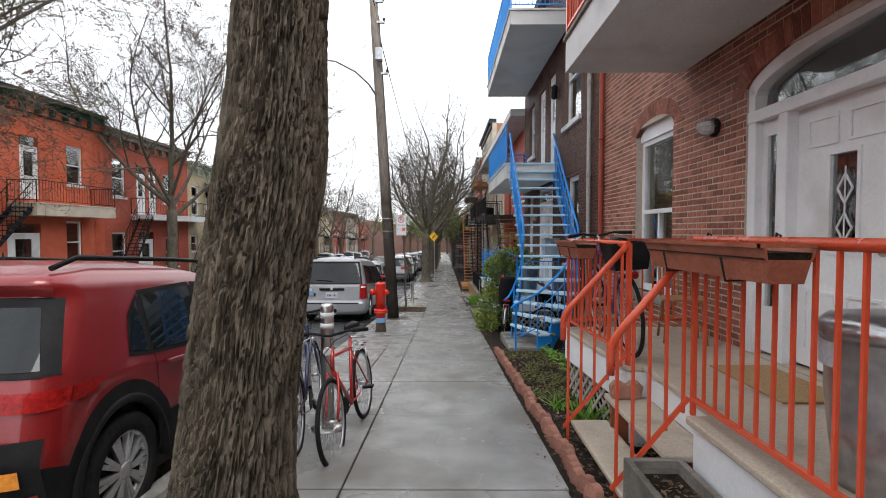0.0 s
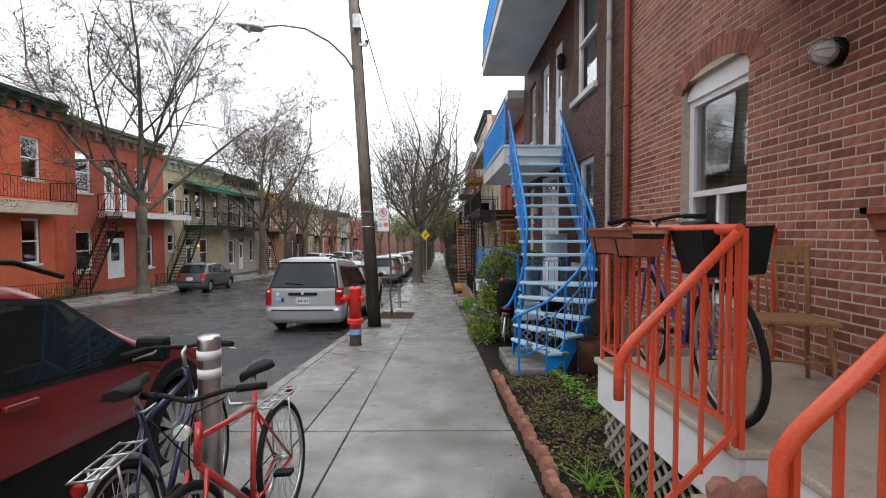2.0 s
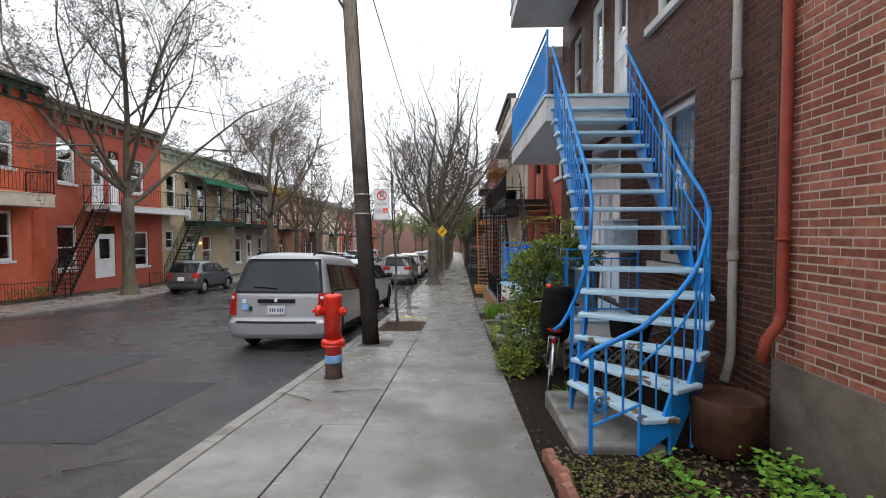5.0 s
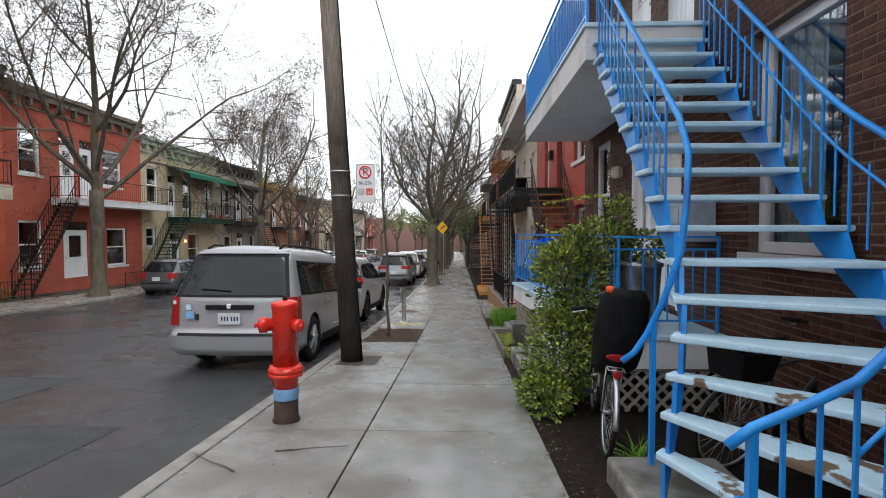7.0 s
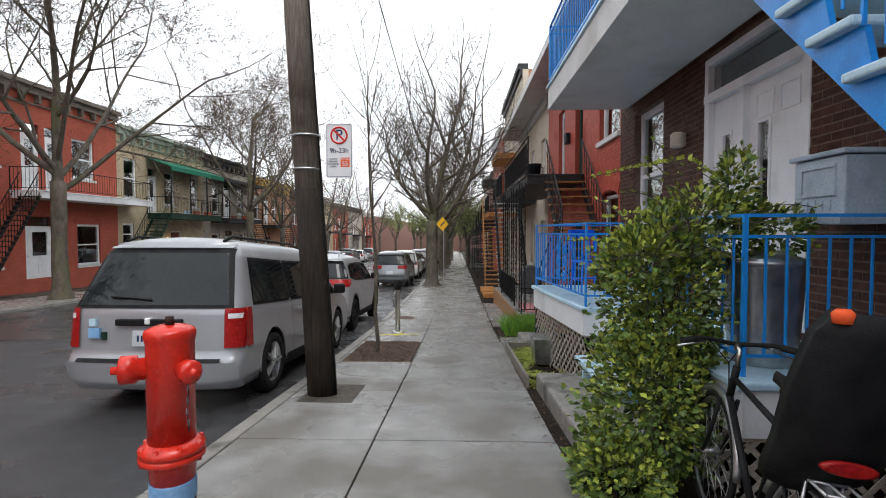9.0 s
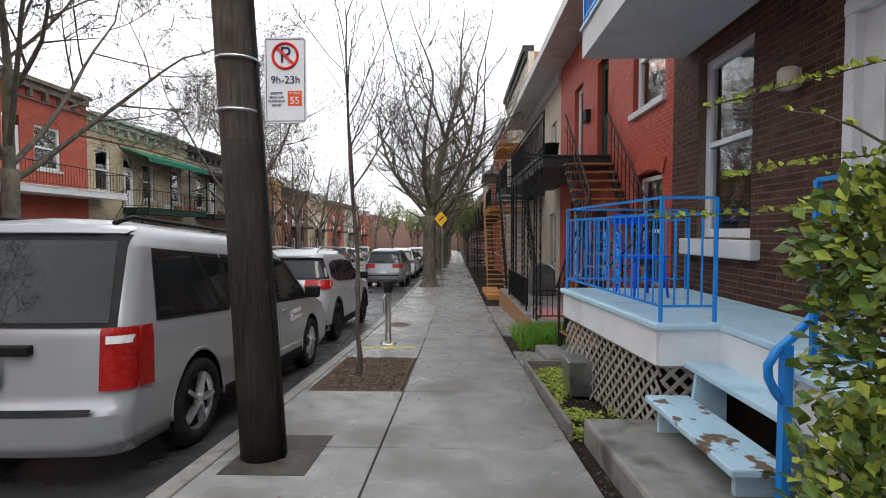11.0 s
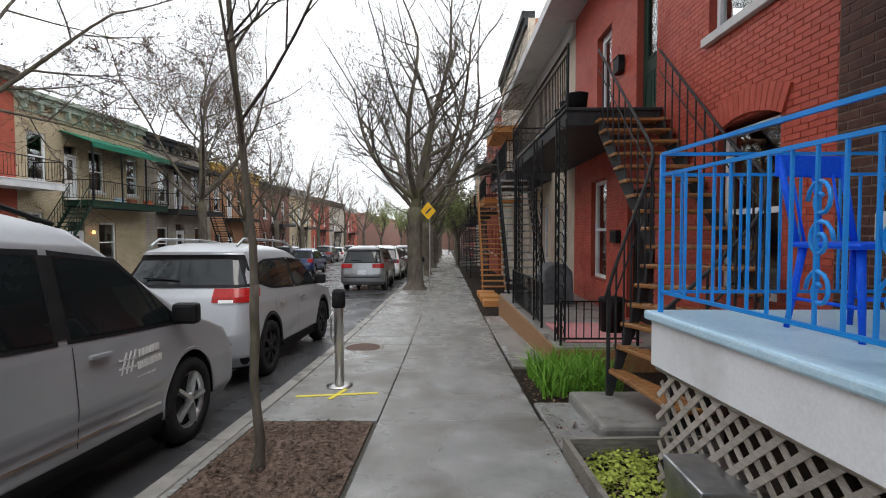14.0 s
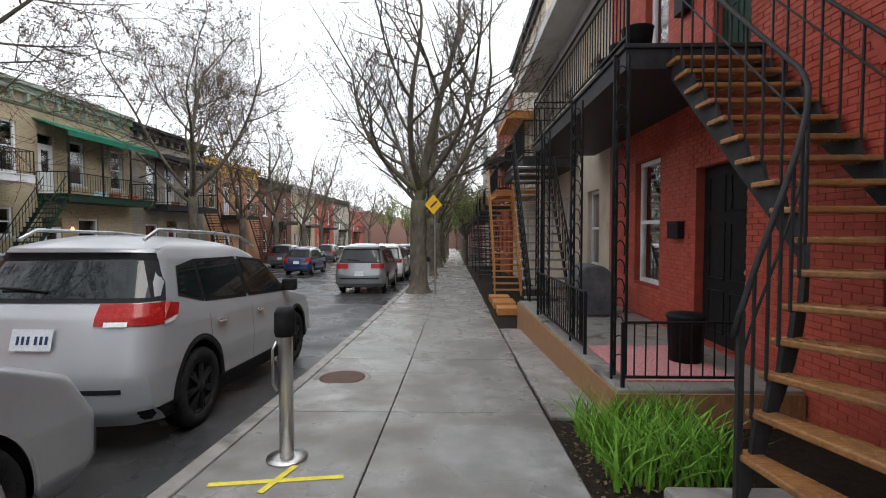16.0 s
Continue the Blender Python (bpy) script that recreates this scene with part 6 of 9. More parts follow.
                lim = w - c
                base = 0.05 * min(1, abs(xx) / lim) ** 2
                if abs(xx) > lim:
                    q = min(1.0, (abs(xx) - lim) / c)
                    base = 0.05 + c - c * math.sqrt(max(0, 1 - q * q))
                s = rz(z) + base - off if end == "rear" else fz(z) - base * 1.4 + off
                row.append(bm_.verts.new(P(xx, s, z)))
            g.append(row)
        for i in range(n):
            for j in range(n):
                bm_.faces.new((g[i][j], g[i + 1][j], g[i + 1][j + 1], g[i][j + 1])).smooth = True
        return part(name_, bm_, mat, parent, lab)

    for side in (1, -1):
        for q in windows:
            cs, cz = sum(p[0] for p in q) / 4, sum(p[1] for p in q) / 4
            big = [(cs + (s - cs) * 1.0 + (0.03 if s > cs else -0.03), z + (0.03 if z > cz else -0.03)) for s, z in q]
            g = patch("gasket", big, side, "plastic", 0.005, car)
            patch("side_window", q, side, "carglass", 0.009, g, "dark tinted glass")
        for qa, qb in zip(windows, windows[1:]):
            patch("pillar", [qa[1], qb[0], qb[3], qa[2]], side, "plastic", 0.0065, car, "black window pillar")
        for quad, lmat in flank_lamps:
            patch("lamp_wing", quad, side, lmat, 0.014, car, "lamp lens round the corner")
        if detail:
            for s in sorted({q[0][0] for q in windows[1:]}):
                patch("door_seam", [(s - 0.004, 0.4), (s + 0.004, 0.4), (s + 0.004, 0.98), (s - 0.004, 0.98)], side, "plastic", 0.003, body)
            for q in windows[1:]:
                s = q[0][0] + 0.1
                tb = bmesh.new()
                beam(tb, P(side * (hwz(0.9) + 0.025), s, 0.9), P(side * (hwz(0.9) + 0.025), s + 0.2, 0.9), 0.03, 0.03)
                part("door_handle", tb, handle or paint, car, bevel=0.008)
            patch("side_moulding", [(wheels[0] + R + 0.1, 0.52), (wheels[1] - R - 0.1, 0.52), (wheels[1] - R - 0.1, 0.56), (wheels[0] + R + 0.1, 0.56)], side, paint if not clad or clad_z < 0.45 else "plastic", 0.012, body)
        sill = patch("sill", [(wheels[0] + R, 0.2), (wheels[1] - R, 0.2), (wheels[1] - R, clad_z if clad else 0.36), (wheels[0] + R, clad_z if clad else 0.36)], side, "plastic", 0.008, car)
        for ws in wheels:
            (wheel if detail else plain_wheel)(car, x + side * (hwz(R) - 0.1), P(0, ws, 0)[1], P(0, ws, R)[2], R * 1.09, 0.21, side, *((rim, spokes) if detail else ()))
            lip = [P(side * (hwz(R) + 0.004), ws + (R + 0.085) * math.cos(a), R + (R + 0.085) * math.sin(a)) for a in [math.radians(-6 + 192 * k / 24) for k in range(25)]]
            if detail or y0 < 36:
                part("wheel_arch", tube(bmesh.new(), lip, (0.035 if clad_z > 0.45 else 0.022) if clad else 0.014, 8), "plastic" if clad else paint, car)
            yw = P(0, ws, 0)[1]
            part("wheel_well", box(x + side * (hwz(R) - 0.42) - 0.12, x + side * (hwz(R) - 0.42) + 0.12, yw - R - 0.08, yw + R + 0.08, G(yw) + RD(yw) + 0.2, G(yw) + RD(yw) + 2 * R + 0.1), "plastic", car)
        m = bmesh.new()
        ms = windows[-1][1][0] - 0.12
        mz = windows[-1][1][1] + 0.06
        bx(m, *sorted((x + side * (hwz(mz) + 0.03), x + side * (hwz(mz) + 0.24))), *sorted((P(0, ms - 0.05, 0)[1], P(0, ms + 0.06, 0)[1])), P(0, ms, mz - 0.08)[2], P(0, ms, mz + 0.08)[2])
        part("mirror", m, "plastic" if detail else paint, car, bevel=0.03)
        for lx0, lx1, lz0, lz1, lmat in lamps:
            tail_patch("tail_lamp", *sorted((side * lx0, side * lx1)), lz0, lz1, lmat, {"amber": 0.045, "carred": 0.045, "lens": 0.026}.get(lmat, 0.02), car, n=20, lab= {"amber": "amber lamp lens", "lens": "clear lamp lens", "carred": "red bumper insert"}.get(lmat, "red lamp lens"))
        if rails:
            top = widths[-3][0]
            rl = [P(side * (hwz(top) - 0.08), s, widths[-1][0] + dz) for s, dz in ((rear_glass[1] + 0.4, -0.05), (rear_glass[1] + 0.6, rail_up * 0.7), (L * 0.4, rail_up), (L * 0.54, rail_up * 0.6), (L * 0.62, -0.07))]
            part("roof_rail", tube(bmesh.new(), rl, 0.018, 8), rail_mat, car)
        tail_patch("headlamp", *sorted((side * hw * 0.45, side * hw * 0.85)), 0.62, 0.8, "lens", 0.014, car, "clear headlamp", end="front", n=20)
    g = tail_patch("rear_gasket", -hw * glass_w[0], hw * glass_w[0], rear_glass[0] - 0.03, rear_glass[2], "plastic", 0.013, car, taper=glass_w[2], n=30)
    tail_patch("rear_window", -hw * glass_w[1], hw * glass_w[1], rear_glass[0], rear_glass[2] - 0.05, "carglass", 0.018, g, "dark rear window", taper=glass_w[2], n=30)
    tail_patch("spoiler", -hw * 0.74, hw * 0.74, rear_glass[2] + 0.005, rear_glass[2] + 0.06, paint, 0.05, car, "roof spoiler")
    wiper = bmesh.new()
    wz = rear_glass[0] + 0.05
    tube(wiper, [P(0.0, rz(wz) - 0.03, wz), P(-0.2, rz(wz) - 0.02, wz + 0.02), P(-0.46, rz(wz) - 0.005, wz + 0.03)], 0.012, 6)
    part("wiper", wiper, "plastic", car)
    tail_patch("windscreen", -hw * 0.82, hw * 0.82, front_glass[0], front_glass[1], "carglass", 0.008, car, "dark windscreen", end="front", taper=0.16)
    tail_patch("rear_bumper", -hw * 0.97, hw * 0.97, 0.24, bumper_z, bumper_mat or clad or paint, 0.035, car, "rear bumper", n=12)
    tail_patch("bumper_step", -hw * 0.8, hw * 0.8, 0.505, 0.54, "plastic", 0.04, car)
    tail_patch("front_bumper", -hw * 0.95, hw * 0.95, 0.24, 0.5, clad or paint, 0.03, car, "front bumper", end="front", n=12)
    tail_patch("grille", -hw * 0.4, hw * 0.4, 0.55, 0.75, "plastic", 0.012, car, end="front")
    pl = tail_patch("number_plate", -0.17, 0.17, plate_z, plate_z + 0.155, "plate", 0.03, car, "white number plate")
    for k in range(6 if detail else 0):
        bxx = -0.12 + 0.043 * k + (0.02 if k > 2 else 0)
        tail_patch("plate_bar", bxx, bxx + 0.024, plate_z + 0.045, plate_z + 0.105, "ink", 0.033, pl, n=2)
    return car


VAN_W = [(0.2, 0.9), (0.32, 0.96), (0.62, 0.985), (0.95, 0.96), (1.05, 0.94), (1.55, 0.8), (1.66, 0.74), (1.72, 0.66), (1.755, 0.5), (1.77, 0.3)]
van = vehicle("silver minivan with dark rear windows parked at the kerb", "minivan", -3.31, 13.92, 5.33, 0.98,
              [(0.2, 0.1), (0.3, 0.02), (0.5, 0.0), (0.56, 0.07), (1.0, 0.1), (1.08, 0.14), (1.6, 0.42), (1.7, 0.5), (1.77, 0.75)],
              [(0.2, 5.18), (0.35, 5.33), (0.6, 5.31), (0.85, 5.13), (1.0, 4.68), (1.06, 4.43), (1.66, 3.4), (1.73, 3.0), (1.77, 2.5)],
              VAN_W, (1.08, 4.3), 0.34, "silver",
              [[(0.55, 1.07), (1.66, 1.05), (1.7, 1.5), (0.72, 1.52)], [(1.78, 1.05), (2.84, 1.03), (2.88, 1.5), (1.8, 1.5)], [(2.97, 1.03), (4.18, 1.01), (3.52, 1.46), (3.0, 1.5)]],
              (1.06, 0.2, 1.64), (1.08, 1.62), [(0.8, 0.98, 0.64, 1.03, "tail"), (0.84, 0.955, 0.93, 0.98, "lens")], 0.66, rails=True, corner=0.16, rail_mat="plastic", rail_up=0.015,
              glass_w=(0.9, 0.85, 0.16), flank_lamps=[([(0.23, 0.64), (0.4, 0.64), (0.45, 1.03), (0.27, 1.03)], "tail")])
for nm, zz, mm, w in (("garnish", 0.9, "plastic", 0.36), ("badge", 0.915, "lens", 0.03)):
    part(nm, box(-3.31 - w, -3.31 + w, 13.97 if mm == "plastic" else 13.955, 14.06, G(14.1) - 0.08 + zz * 1.09 - 0.035, G(14.1) - 0.08 + zz * 1.09 + 0.035), mm, van, bevel=0.012)
for xa, xb, za, zb, mm in ((-3.98, -3.86, 0.74, 0.84, "hydblue"), (-3.97, -3.9, 0.86, 0.93, "paleblue"), (-3.84, -3.79, 0.72, 0.8, "greenblack")):
    part("sticker", box(xa, xb, 13.995, 14.03, G(14.1) - 0.08 + za * 1.09, G(14.1) - 0.08 + zb * 1.09), mm, van, "small coloured sticker")
part("chrome_strip", box(-2.345, -2.332, 16.2, 17.75, -0.81, -0.79, lean=-0.115), "chrome", van, "thin bright side strip")
# the firm's mark on the front door, as plain bars
mk = bmesh.new()
for k in range(3):
    beam(mk, (-2.333, 17.3 + 0.05 * k, -0.57), (-2.333, 17.36 + 0.05 * k, -0.42), 0.006, 0.014)
beam(mk, (-2.333, 17.28, -0.46), (-2.333, 17.46, -0.48), 0.006, 0.014)
beam(mk, (-2.333, 17.28, -0.52), (-2.333, 17.46, -0.54), 0.006, 0.014)
for k in range(6):
    bx(mk, -2.34, -2.33, 17.5 + 0.042 * k, 17.532 + 0.042 * k, -0.485, -0.430)
    bx(mk, -2.34, -2.33, 17.48 + 0.05 * k, 17.52 + 0.05 * k, -0.575, -0.520)
    bx(mk, -2.34, -2.33, 17.34 + 0.06 * k, 17.39 + 0.06 * k, -0.640, -0.625)
part("door_mark", mk, "lens", van, "white firm mark")


def lettering(text, size, m, mat, parent, name="lettering", label=""):
    """Raised letters in the built-in font, turned to a mesh."""
    cu = bpy.data.curves.new(name, "FONT")
    cu.body, cu.size, cu.extrude, cu.align_x, cu.align_y = text, size, 0.0015, "CENTER", "CENTER"
    tmp = new("tmp", cu)
    me = bpy.data.meshes.new_from_object(tmp)
    bpy.data.objects.remove(tmp)
    me.materials.clear()
    me.materials.append(M[mat])
    return shared(name, me, m, parent, label)


SUV_W = [(0.2, 0.84), (0.35, 0.9), (0.65, 0.925), (0.95, 0.905), (1.05, 0.88), (1.5, 0.72), (1.6, 0.66), (1.66, 0.56), (1.7, 0.36)]
SUV_R = [(0.2, 0.14), (0.35, 0.02), (0.6, 0.0), (0.8, 0.05), (1.05, 0.12), (1.48, 0.42), (1.58, 0.42), (1.64, 0.62), (1.7, 0.9)]
SUV_F = [(0.2, 4.45), (0.4, 4.64), (0.65, 4.62), (0.9, 4.45), (1.0, 3.85), (1.06, 3.55), (1.55, 2.75), (1.64, 2.4), (1.7, 1.9)]
SUV_WIN = [[(0.7, 1.14), (1.05, 1.06), (1.1, 1.46), (0.82, 1.4)], [(1.12, 1.06), (2.0, 1.03), (2.02, 1.48), (1.16, 1.46)], [(2.12, 1.03), (3.35, 1.0), (2.75, 1.44), (2.14, 1.48)]]
vehicle("pale silver crossover with red lamps parked at the kerb", "crossover_car", -3.44, 19.8, 4.72, 0.92, SUV_R, SUV_F, SUV_W, (0.92, 3.72), 0.35, "silver2",
        [[(p[0], p[1] + (0.07 if k < 2 else 0.0)) for k, p in enumerate(q)] for q in SUV_WIN], (1.19, 0.2, 1.54), (1.12, 1.52), [(0.46, 0.905, 0.99, 1.15, "tail"), (0.54, 0.72, 0.985, 1.02, "lens")], 0.82, clad="plastic", rails=True, rim="black", spokes=7, clad_z=0.37, clad_arch=0.12, glass_w=(0.93, 0.86, 0.2), rail_up=0.06,
        flank_lamps=[([(0.34, 1.0), (0.56, 1.04), (0.64, 1.13), (0.38, 1.155)], "tail"), ([(0.34, 0.98), (0.5, 1.0), (0.56, 1.04), (0.34, 1.01)], "lens")], handle="chrome", bumper_z=0.62, bumper_mat="silver2")
RED_W = [(0.2, 0.82), (0.35, 0.88), (0.65, 0.905), (0.92, 0.885), (1.0, 0.86), (1.4, 0.7), (1.48, 0.64), (1.53, 0.54), (1.56, 0.34)]
RED_R = [(0.2, 0.14), (0.35, 0.02), (0.6, 0.0), (0.8, 0.05), (1.0, 0.12), (1.36, 0.42), (1.44, 0.36), (1.5, 0.56), (1.56, 0.9)]
RED_F = [(0.2, 4.38), (0.4, 4.55), (0.65, 4.53), (0.86, 4.37), (0.94, 3.8), (1.0, 3.45), (1.44, 2.55), (1.51, 2.1), (1.56, 1.7)]
RED_WIN = [[(0.85, 1.02), (1.02, 1.0), (1.08, 1.32), (0.98, 1.2)], [(1.08, 1.0), (1.78, 0.98), (1.8, 1.38), (1.16, 1.34)], [(1.88, 0.98), (3.2, 0.95), (2.55, 1.34), (1.9, 1.38)]]
rc = vehicle("wet metallic red crossover with black cladding parked at the kerb", "crossover_car", -2.9, 2.25, 4.55, 0.9, RED_R, RED_F, RED_W, (0.75, 3.55), 0.335, "carred",
             RED_WIN, (1.02, 0.2, 1.36), (1.02, 1.4), [(0.42, 0.89, 0.84, 0.93, "tail"), (0.62, 0.82, 0.52, 0.6, "amber"), (0.5, 0.86, 0.4, 0.47, "carred")], 0.66, clad="plastic", rails=True, spokes=10, corner=0.2, rail_mat="plastic", rail_up=0.02, glass_w=(0.95, 0.88, 0.2), clad_z=0.58, clad_arch=0.19,
             flank_lamps=[([(0.3, 0.85), (0.46, 0.87), (0.56, 0.93), (0.32, 0.935)], "tail")], bumper_z=0.72, handle="carred")
part("antenna", lathe(bmesh.new(), [(0.03, 1.4), (0.012, 1.46), (0.005, 1.62)], (-2.9, 3.15, G(3.15)), 8), "plastic", rc)
HW_ = [(0.2, 0.76), (0.35, 0.82), (0.65, 0.84), (0.92, 0.81), (1.0, 0.78), (1.38, 0.62), (1.45, 0.56), (1.5, 0.38)]
HR_ = [(0.2, 0.12), (0.35, 0.02), (0.6, 0.0), (0.85, 0.06), (1.0, 0.12), (1.36, 0.4), (1.44, 0.5), (1.5, 0.8)]
HF_ = [(0.2, 3.75), (0.4, 3.9), (0.65, 3.88), (0.82, 3.7), (0.92, 3.2), (0.98, 3.0), (1.4, 2.2), (1.46, 1.9), (1.5, 1.5)]
H_WIN = [[(0.6, 1.02), (1.0, 1.0), (1.05, 1.32), (0.75, 1.3)], [(1.06, 1.0), (1.75, 0.98), (1.78, 1.36), (1.12, 1.34)], [(1.85, 0.98), (2.85, 0.95), (2.3, 1.3), (1.87, 1.36)]]
vehicle("dark grey hatchback parked across the street", "hatchback_car", -13.25, 27.7, 3.9, 0.83, HR_, HF_, HW_, (0.7, 3.15), 0.3, "cargrey", H_WIN, (1.0, 0.2, 1.38), (1.0, 1.38), [(0.5, 0.8, 0.72, 0.95, "tail")], 0.62, detail=False)
vehicle("mid grey crossover with red lamps parked beyond the tree", "crossover_car", -3.55, 33.6, 4.5, 0.9, SUV_R, [(z, s - 0.15) for z, s in SUV_F], SUV_W, (0.9, 3.6), 0.34, "carmid", SUV_WIN, (1.08, 0.2, 1.52), (1.08, 1.52), [(0.42, 0.88, 0.86, 1.02, "tail")], 0.62, detail=False)
for i, (xx, yy, pp, kind) in enumerate(((-3.5, 39.2, "carwhite", 0), (-3.5, 44.6, "cargrey", 1), (-3.5, 50, "silver2", 0), (-3.5, 55.8, "carblue", 1), (-3.5, 61.5, "carmid", 0), (-3.5, 67.5, "carwhite", 1), (-3.5, 74, "silver", 0), (-3.5, 81, "cargrey", 1),
                                       (-9.3, 44.0, "carblue", 1), (-13.2, 52.0, "cargrey", 0), (-13.2, 58.0, "silver2", 1), (-13.2, 64.5, "cargrey", 0), (-13.2, 71, "carwhite", 1), (-13.2, 78, "carmid", 0))):
    lab = "parked car in the row down the street"
    if kind:
        vehicle(lab, "hatchback_car", xx, yy, 3.9, 0.83, HR_, HF_, HW_, (0.7, 3.15), 0.3, pp, H_WIN, (1.0, 0.2, 1.38), (1.0, 1.38), [(0.5, 0.8, 0.72, 0.95, "tail")], 0.62, detail=False)
    else:
        vehicle(lab, "crossover_car", xx, yy, 4.5, 0.9, SUV_R, [(z, s - 0.15) for z, s in SUV_F], SUV_W, (0.9, 3.6), 0.34, pp, SUV_WIN, (1.08, 0.2, 1.52), (1.08, 1.52), [(0.42, 0.88, 0.86, 1.02, "tail")], 0.62, detail=False)

# ---- hydrant, pole, sign, bollards ----
hx, hy = -1.55, 11.5
hz = G(hy)
hyd = thing("fire_hydrant", (hx, hy, hz), "red fire hydrant with a blue band on a dark base", "hydrant")
part("base", lathe(bmesh.new(), [(0.13, -0.05), (0.13, 0.02), (0.115, 0.04), (0.113, 0.2)], (hx, hy, hz), 24), "hydgrey", hyd)
part("band", lathe(bmesh.new(), [(0.116, 0.2), (0.118, 0.21), (0.118, 0.29), (0.116, 0.3)], (hx, hy, hz), 24), "hydblue", hyd, "chipped pale blue band")
part("collar", lathe(bmesh.new(), [(0.113, 0.3), (0.12, 0.38), (0.15, 0.4), (0.165, 0.41), (0.165, 0.435), (0.15, 0.44), (0.165, 0.445), (0.165, 0.47), (0.14, 0.485), (0.122, 0.5)], (hx, hy, hz), 28), "hydrant", hyd)
for k in range(8):
    a = k * math.pi / 4
    part("bolt", lathe(bmesh.new(), [(0.014, 0.395), (0.014, 0.49)], (hx + 0.148 * math.cos(a), hy + 0.148 * math.sin(a), hz), 6), "hydrant", hyd)
part("barrel", lathe(bmesh.new(), [(0.12, 0.5), (0.12, 0.98), (0.124, 1.0), (0.128, 1.01), (0.128, 1.035), (0.12, 1.05), (0.08, 1.065), (0.03, 1.07)], (hx, hy, hz), 28), "hydrant", hyd, bevel=0.0)
part("operating_nut", lathe(bmesh.new(), [(0.025, 1.07), (0.022, 1.11)], (hx, hy, hz), 5), "hydgrey", hyd)
for ang, ln, r in ((200, 0.11, 0.055), (330, 0.08, 0.045)):
    mm = Matrix.Translation((hx, hy, hz + 0.86)) @ Matrix.Rotation(radians(ang), 4, "Z") @ Matrix.Rotation(math.pi / 2, 4, "Y")
    c = part("outlet", lathe(bmesh.new(), [(r, 0.08), (r, 0.115 + ln * 0.4), (r * 1.25, 0.115 + ln * 0.45), (r * 1.25, 0.125 + ln), (r * 0.7, 0.135 + ln), (r * 0.35, 0.14 + ln), (r * 0.35, 0.17 + ln)], n=18, m=mm), "hydrant", hyd)
ch = bmesh.new()
for k in range(9):
    tube(ch, [(hx + 0.13 + 0.004 * math.sin(k), hy - 0.07 + (0.008 if k % 2 else 0) * math.cos(q), hz + 0.8 - 0.028 * k + 0.018 * math.sin(q)) for q in [i * math.pi / 3 for i in range(7)]], 0.003, 4)
part("chain", ch, "galv", hyd)
hyd.scale = (1.0, 1.0, 1.1)

px_, py_ = -1.58, 14.5
pz = G(py_)
TOP = (px_ - 0.62, py_ + 0.1, pz + 10.5)
pole = thing("utility_pole", (px_, py_, pz), "leaning weathered wooden utility pole, dark below", "utility pole")
at = lambda h: (px_ + (TOP[0] - px_) * h / 10.5, py_ + 0.1 * h / 10.5, pz + h)
part("lower_shaft", tube(bmesh.new(), [at(-0.3), at(0.6), at(1.3), at(2.4)], [0.172, 0.168, 0.162, 0.156], 24), "tar", pole, "dark creosoted foot")
part("upper_shaft", tube(bmesh.new(), [at(2.4), at(5), at(7.5), at(10.5)], [0.156, 0.145, 0.132, 0.12], 24), "pole", pole)
part("conduit", tube(bmesh.new(), [(at(h)[0] + 0.17 - 0.003 * h, at(h)[1] - 0.05, at(h)[2]) for h in (0.0, 1.2, 2.4, 4, 7, 9)], 0.012, 6), "cable", pole, "black cable down the pole")
arm = [at(6.5), (at(7)[0] - 0.25, py_ - 0.15, pz + 6.93), (at(7)[0] - 0.6, py_ - 0.4, pz + 7.22), (at(7)[0] - 1.1, py_ - 0.75, pz + 7.4), (at(7)[0] - 1.6, py_ - 1.0, pz + 7.38), (at(7)[0] - 2.0, py_ - 1.25, pz + 7.22)]
la = thing("street_lamp", arm[0], "curved grey lamp arm with cobra-head lamp on the pole", "street lamp")
part("arm", tube(bmesh.new(), arm, 0.03, 10), "galv", la)
hd = arm[-1]
part("head", lathe(bmesh.new(), [(0.02, -0.34), (0.09, -0.25), (0.12, -0.05), (0.1, 0.12), (0.05, 0.22), (0.035, 0.28)], n=16, m=Matrix.Translation((hd[0] - 0.2, hd[1] - 0.12, hd[2] - 0.02)) @ Matrix.Rotation(radians(-58), 4, "Z") @ Matrix.Rotation(radians(90), 4, "X")), "galv", la)
part("lens", lathe(bmesh.new(), [(0.1, 0.0), (0.085, -0.05), (0.03, -0.08)], (hd[0] - 0.24, hd[1] - 0.14, hd[2] - 0.06), 16), "lens", la)
tf = thing("pole_box", at(8.0), "small grey box strapped on the pole", "box")
part("case", box(at(8)[0] + 0.02, at(8)[0] + 0.22, py_ - 0.32, py_ - 0.12, pz + 7.6, pz + 7.95), "galv", tf, bevel=0.01)
for k, (h, sx) in enumerate(((8.8, 1), (9.4, 1), (7.3, 1))):
    ins = thing("insulator_bracket", at(h), "grey insulator bracket on the pole", "insulator", "insulators")
    part("bracket", box(at(h)[0], at(h)[0] + 0.3, py_ - 0.02, py_ + 0.06, pz + h - 0.03, pz + h + 0.03), "galv", ins)
    part("insulator", lathe(bmesh.new(), [(0.02, 0), (0.05, 0.03), (0.03, 0.06), (0.055, 0.09), (0.03, 0.12)], (at(h)[0] + 0.28, py_ + 0.02, pz + h), 10), "slate", ins)
sign = thing("parking_sign", (px_ + 0.3, py_ - 0.12, pz + 2.6), "white no-parking sign strapped to the wooden pole", "sign")
sx0, sy, sz0 = px_ + 0.12, py_ - 0.2, pz + 2.5
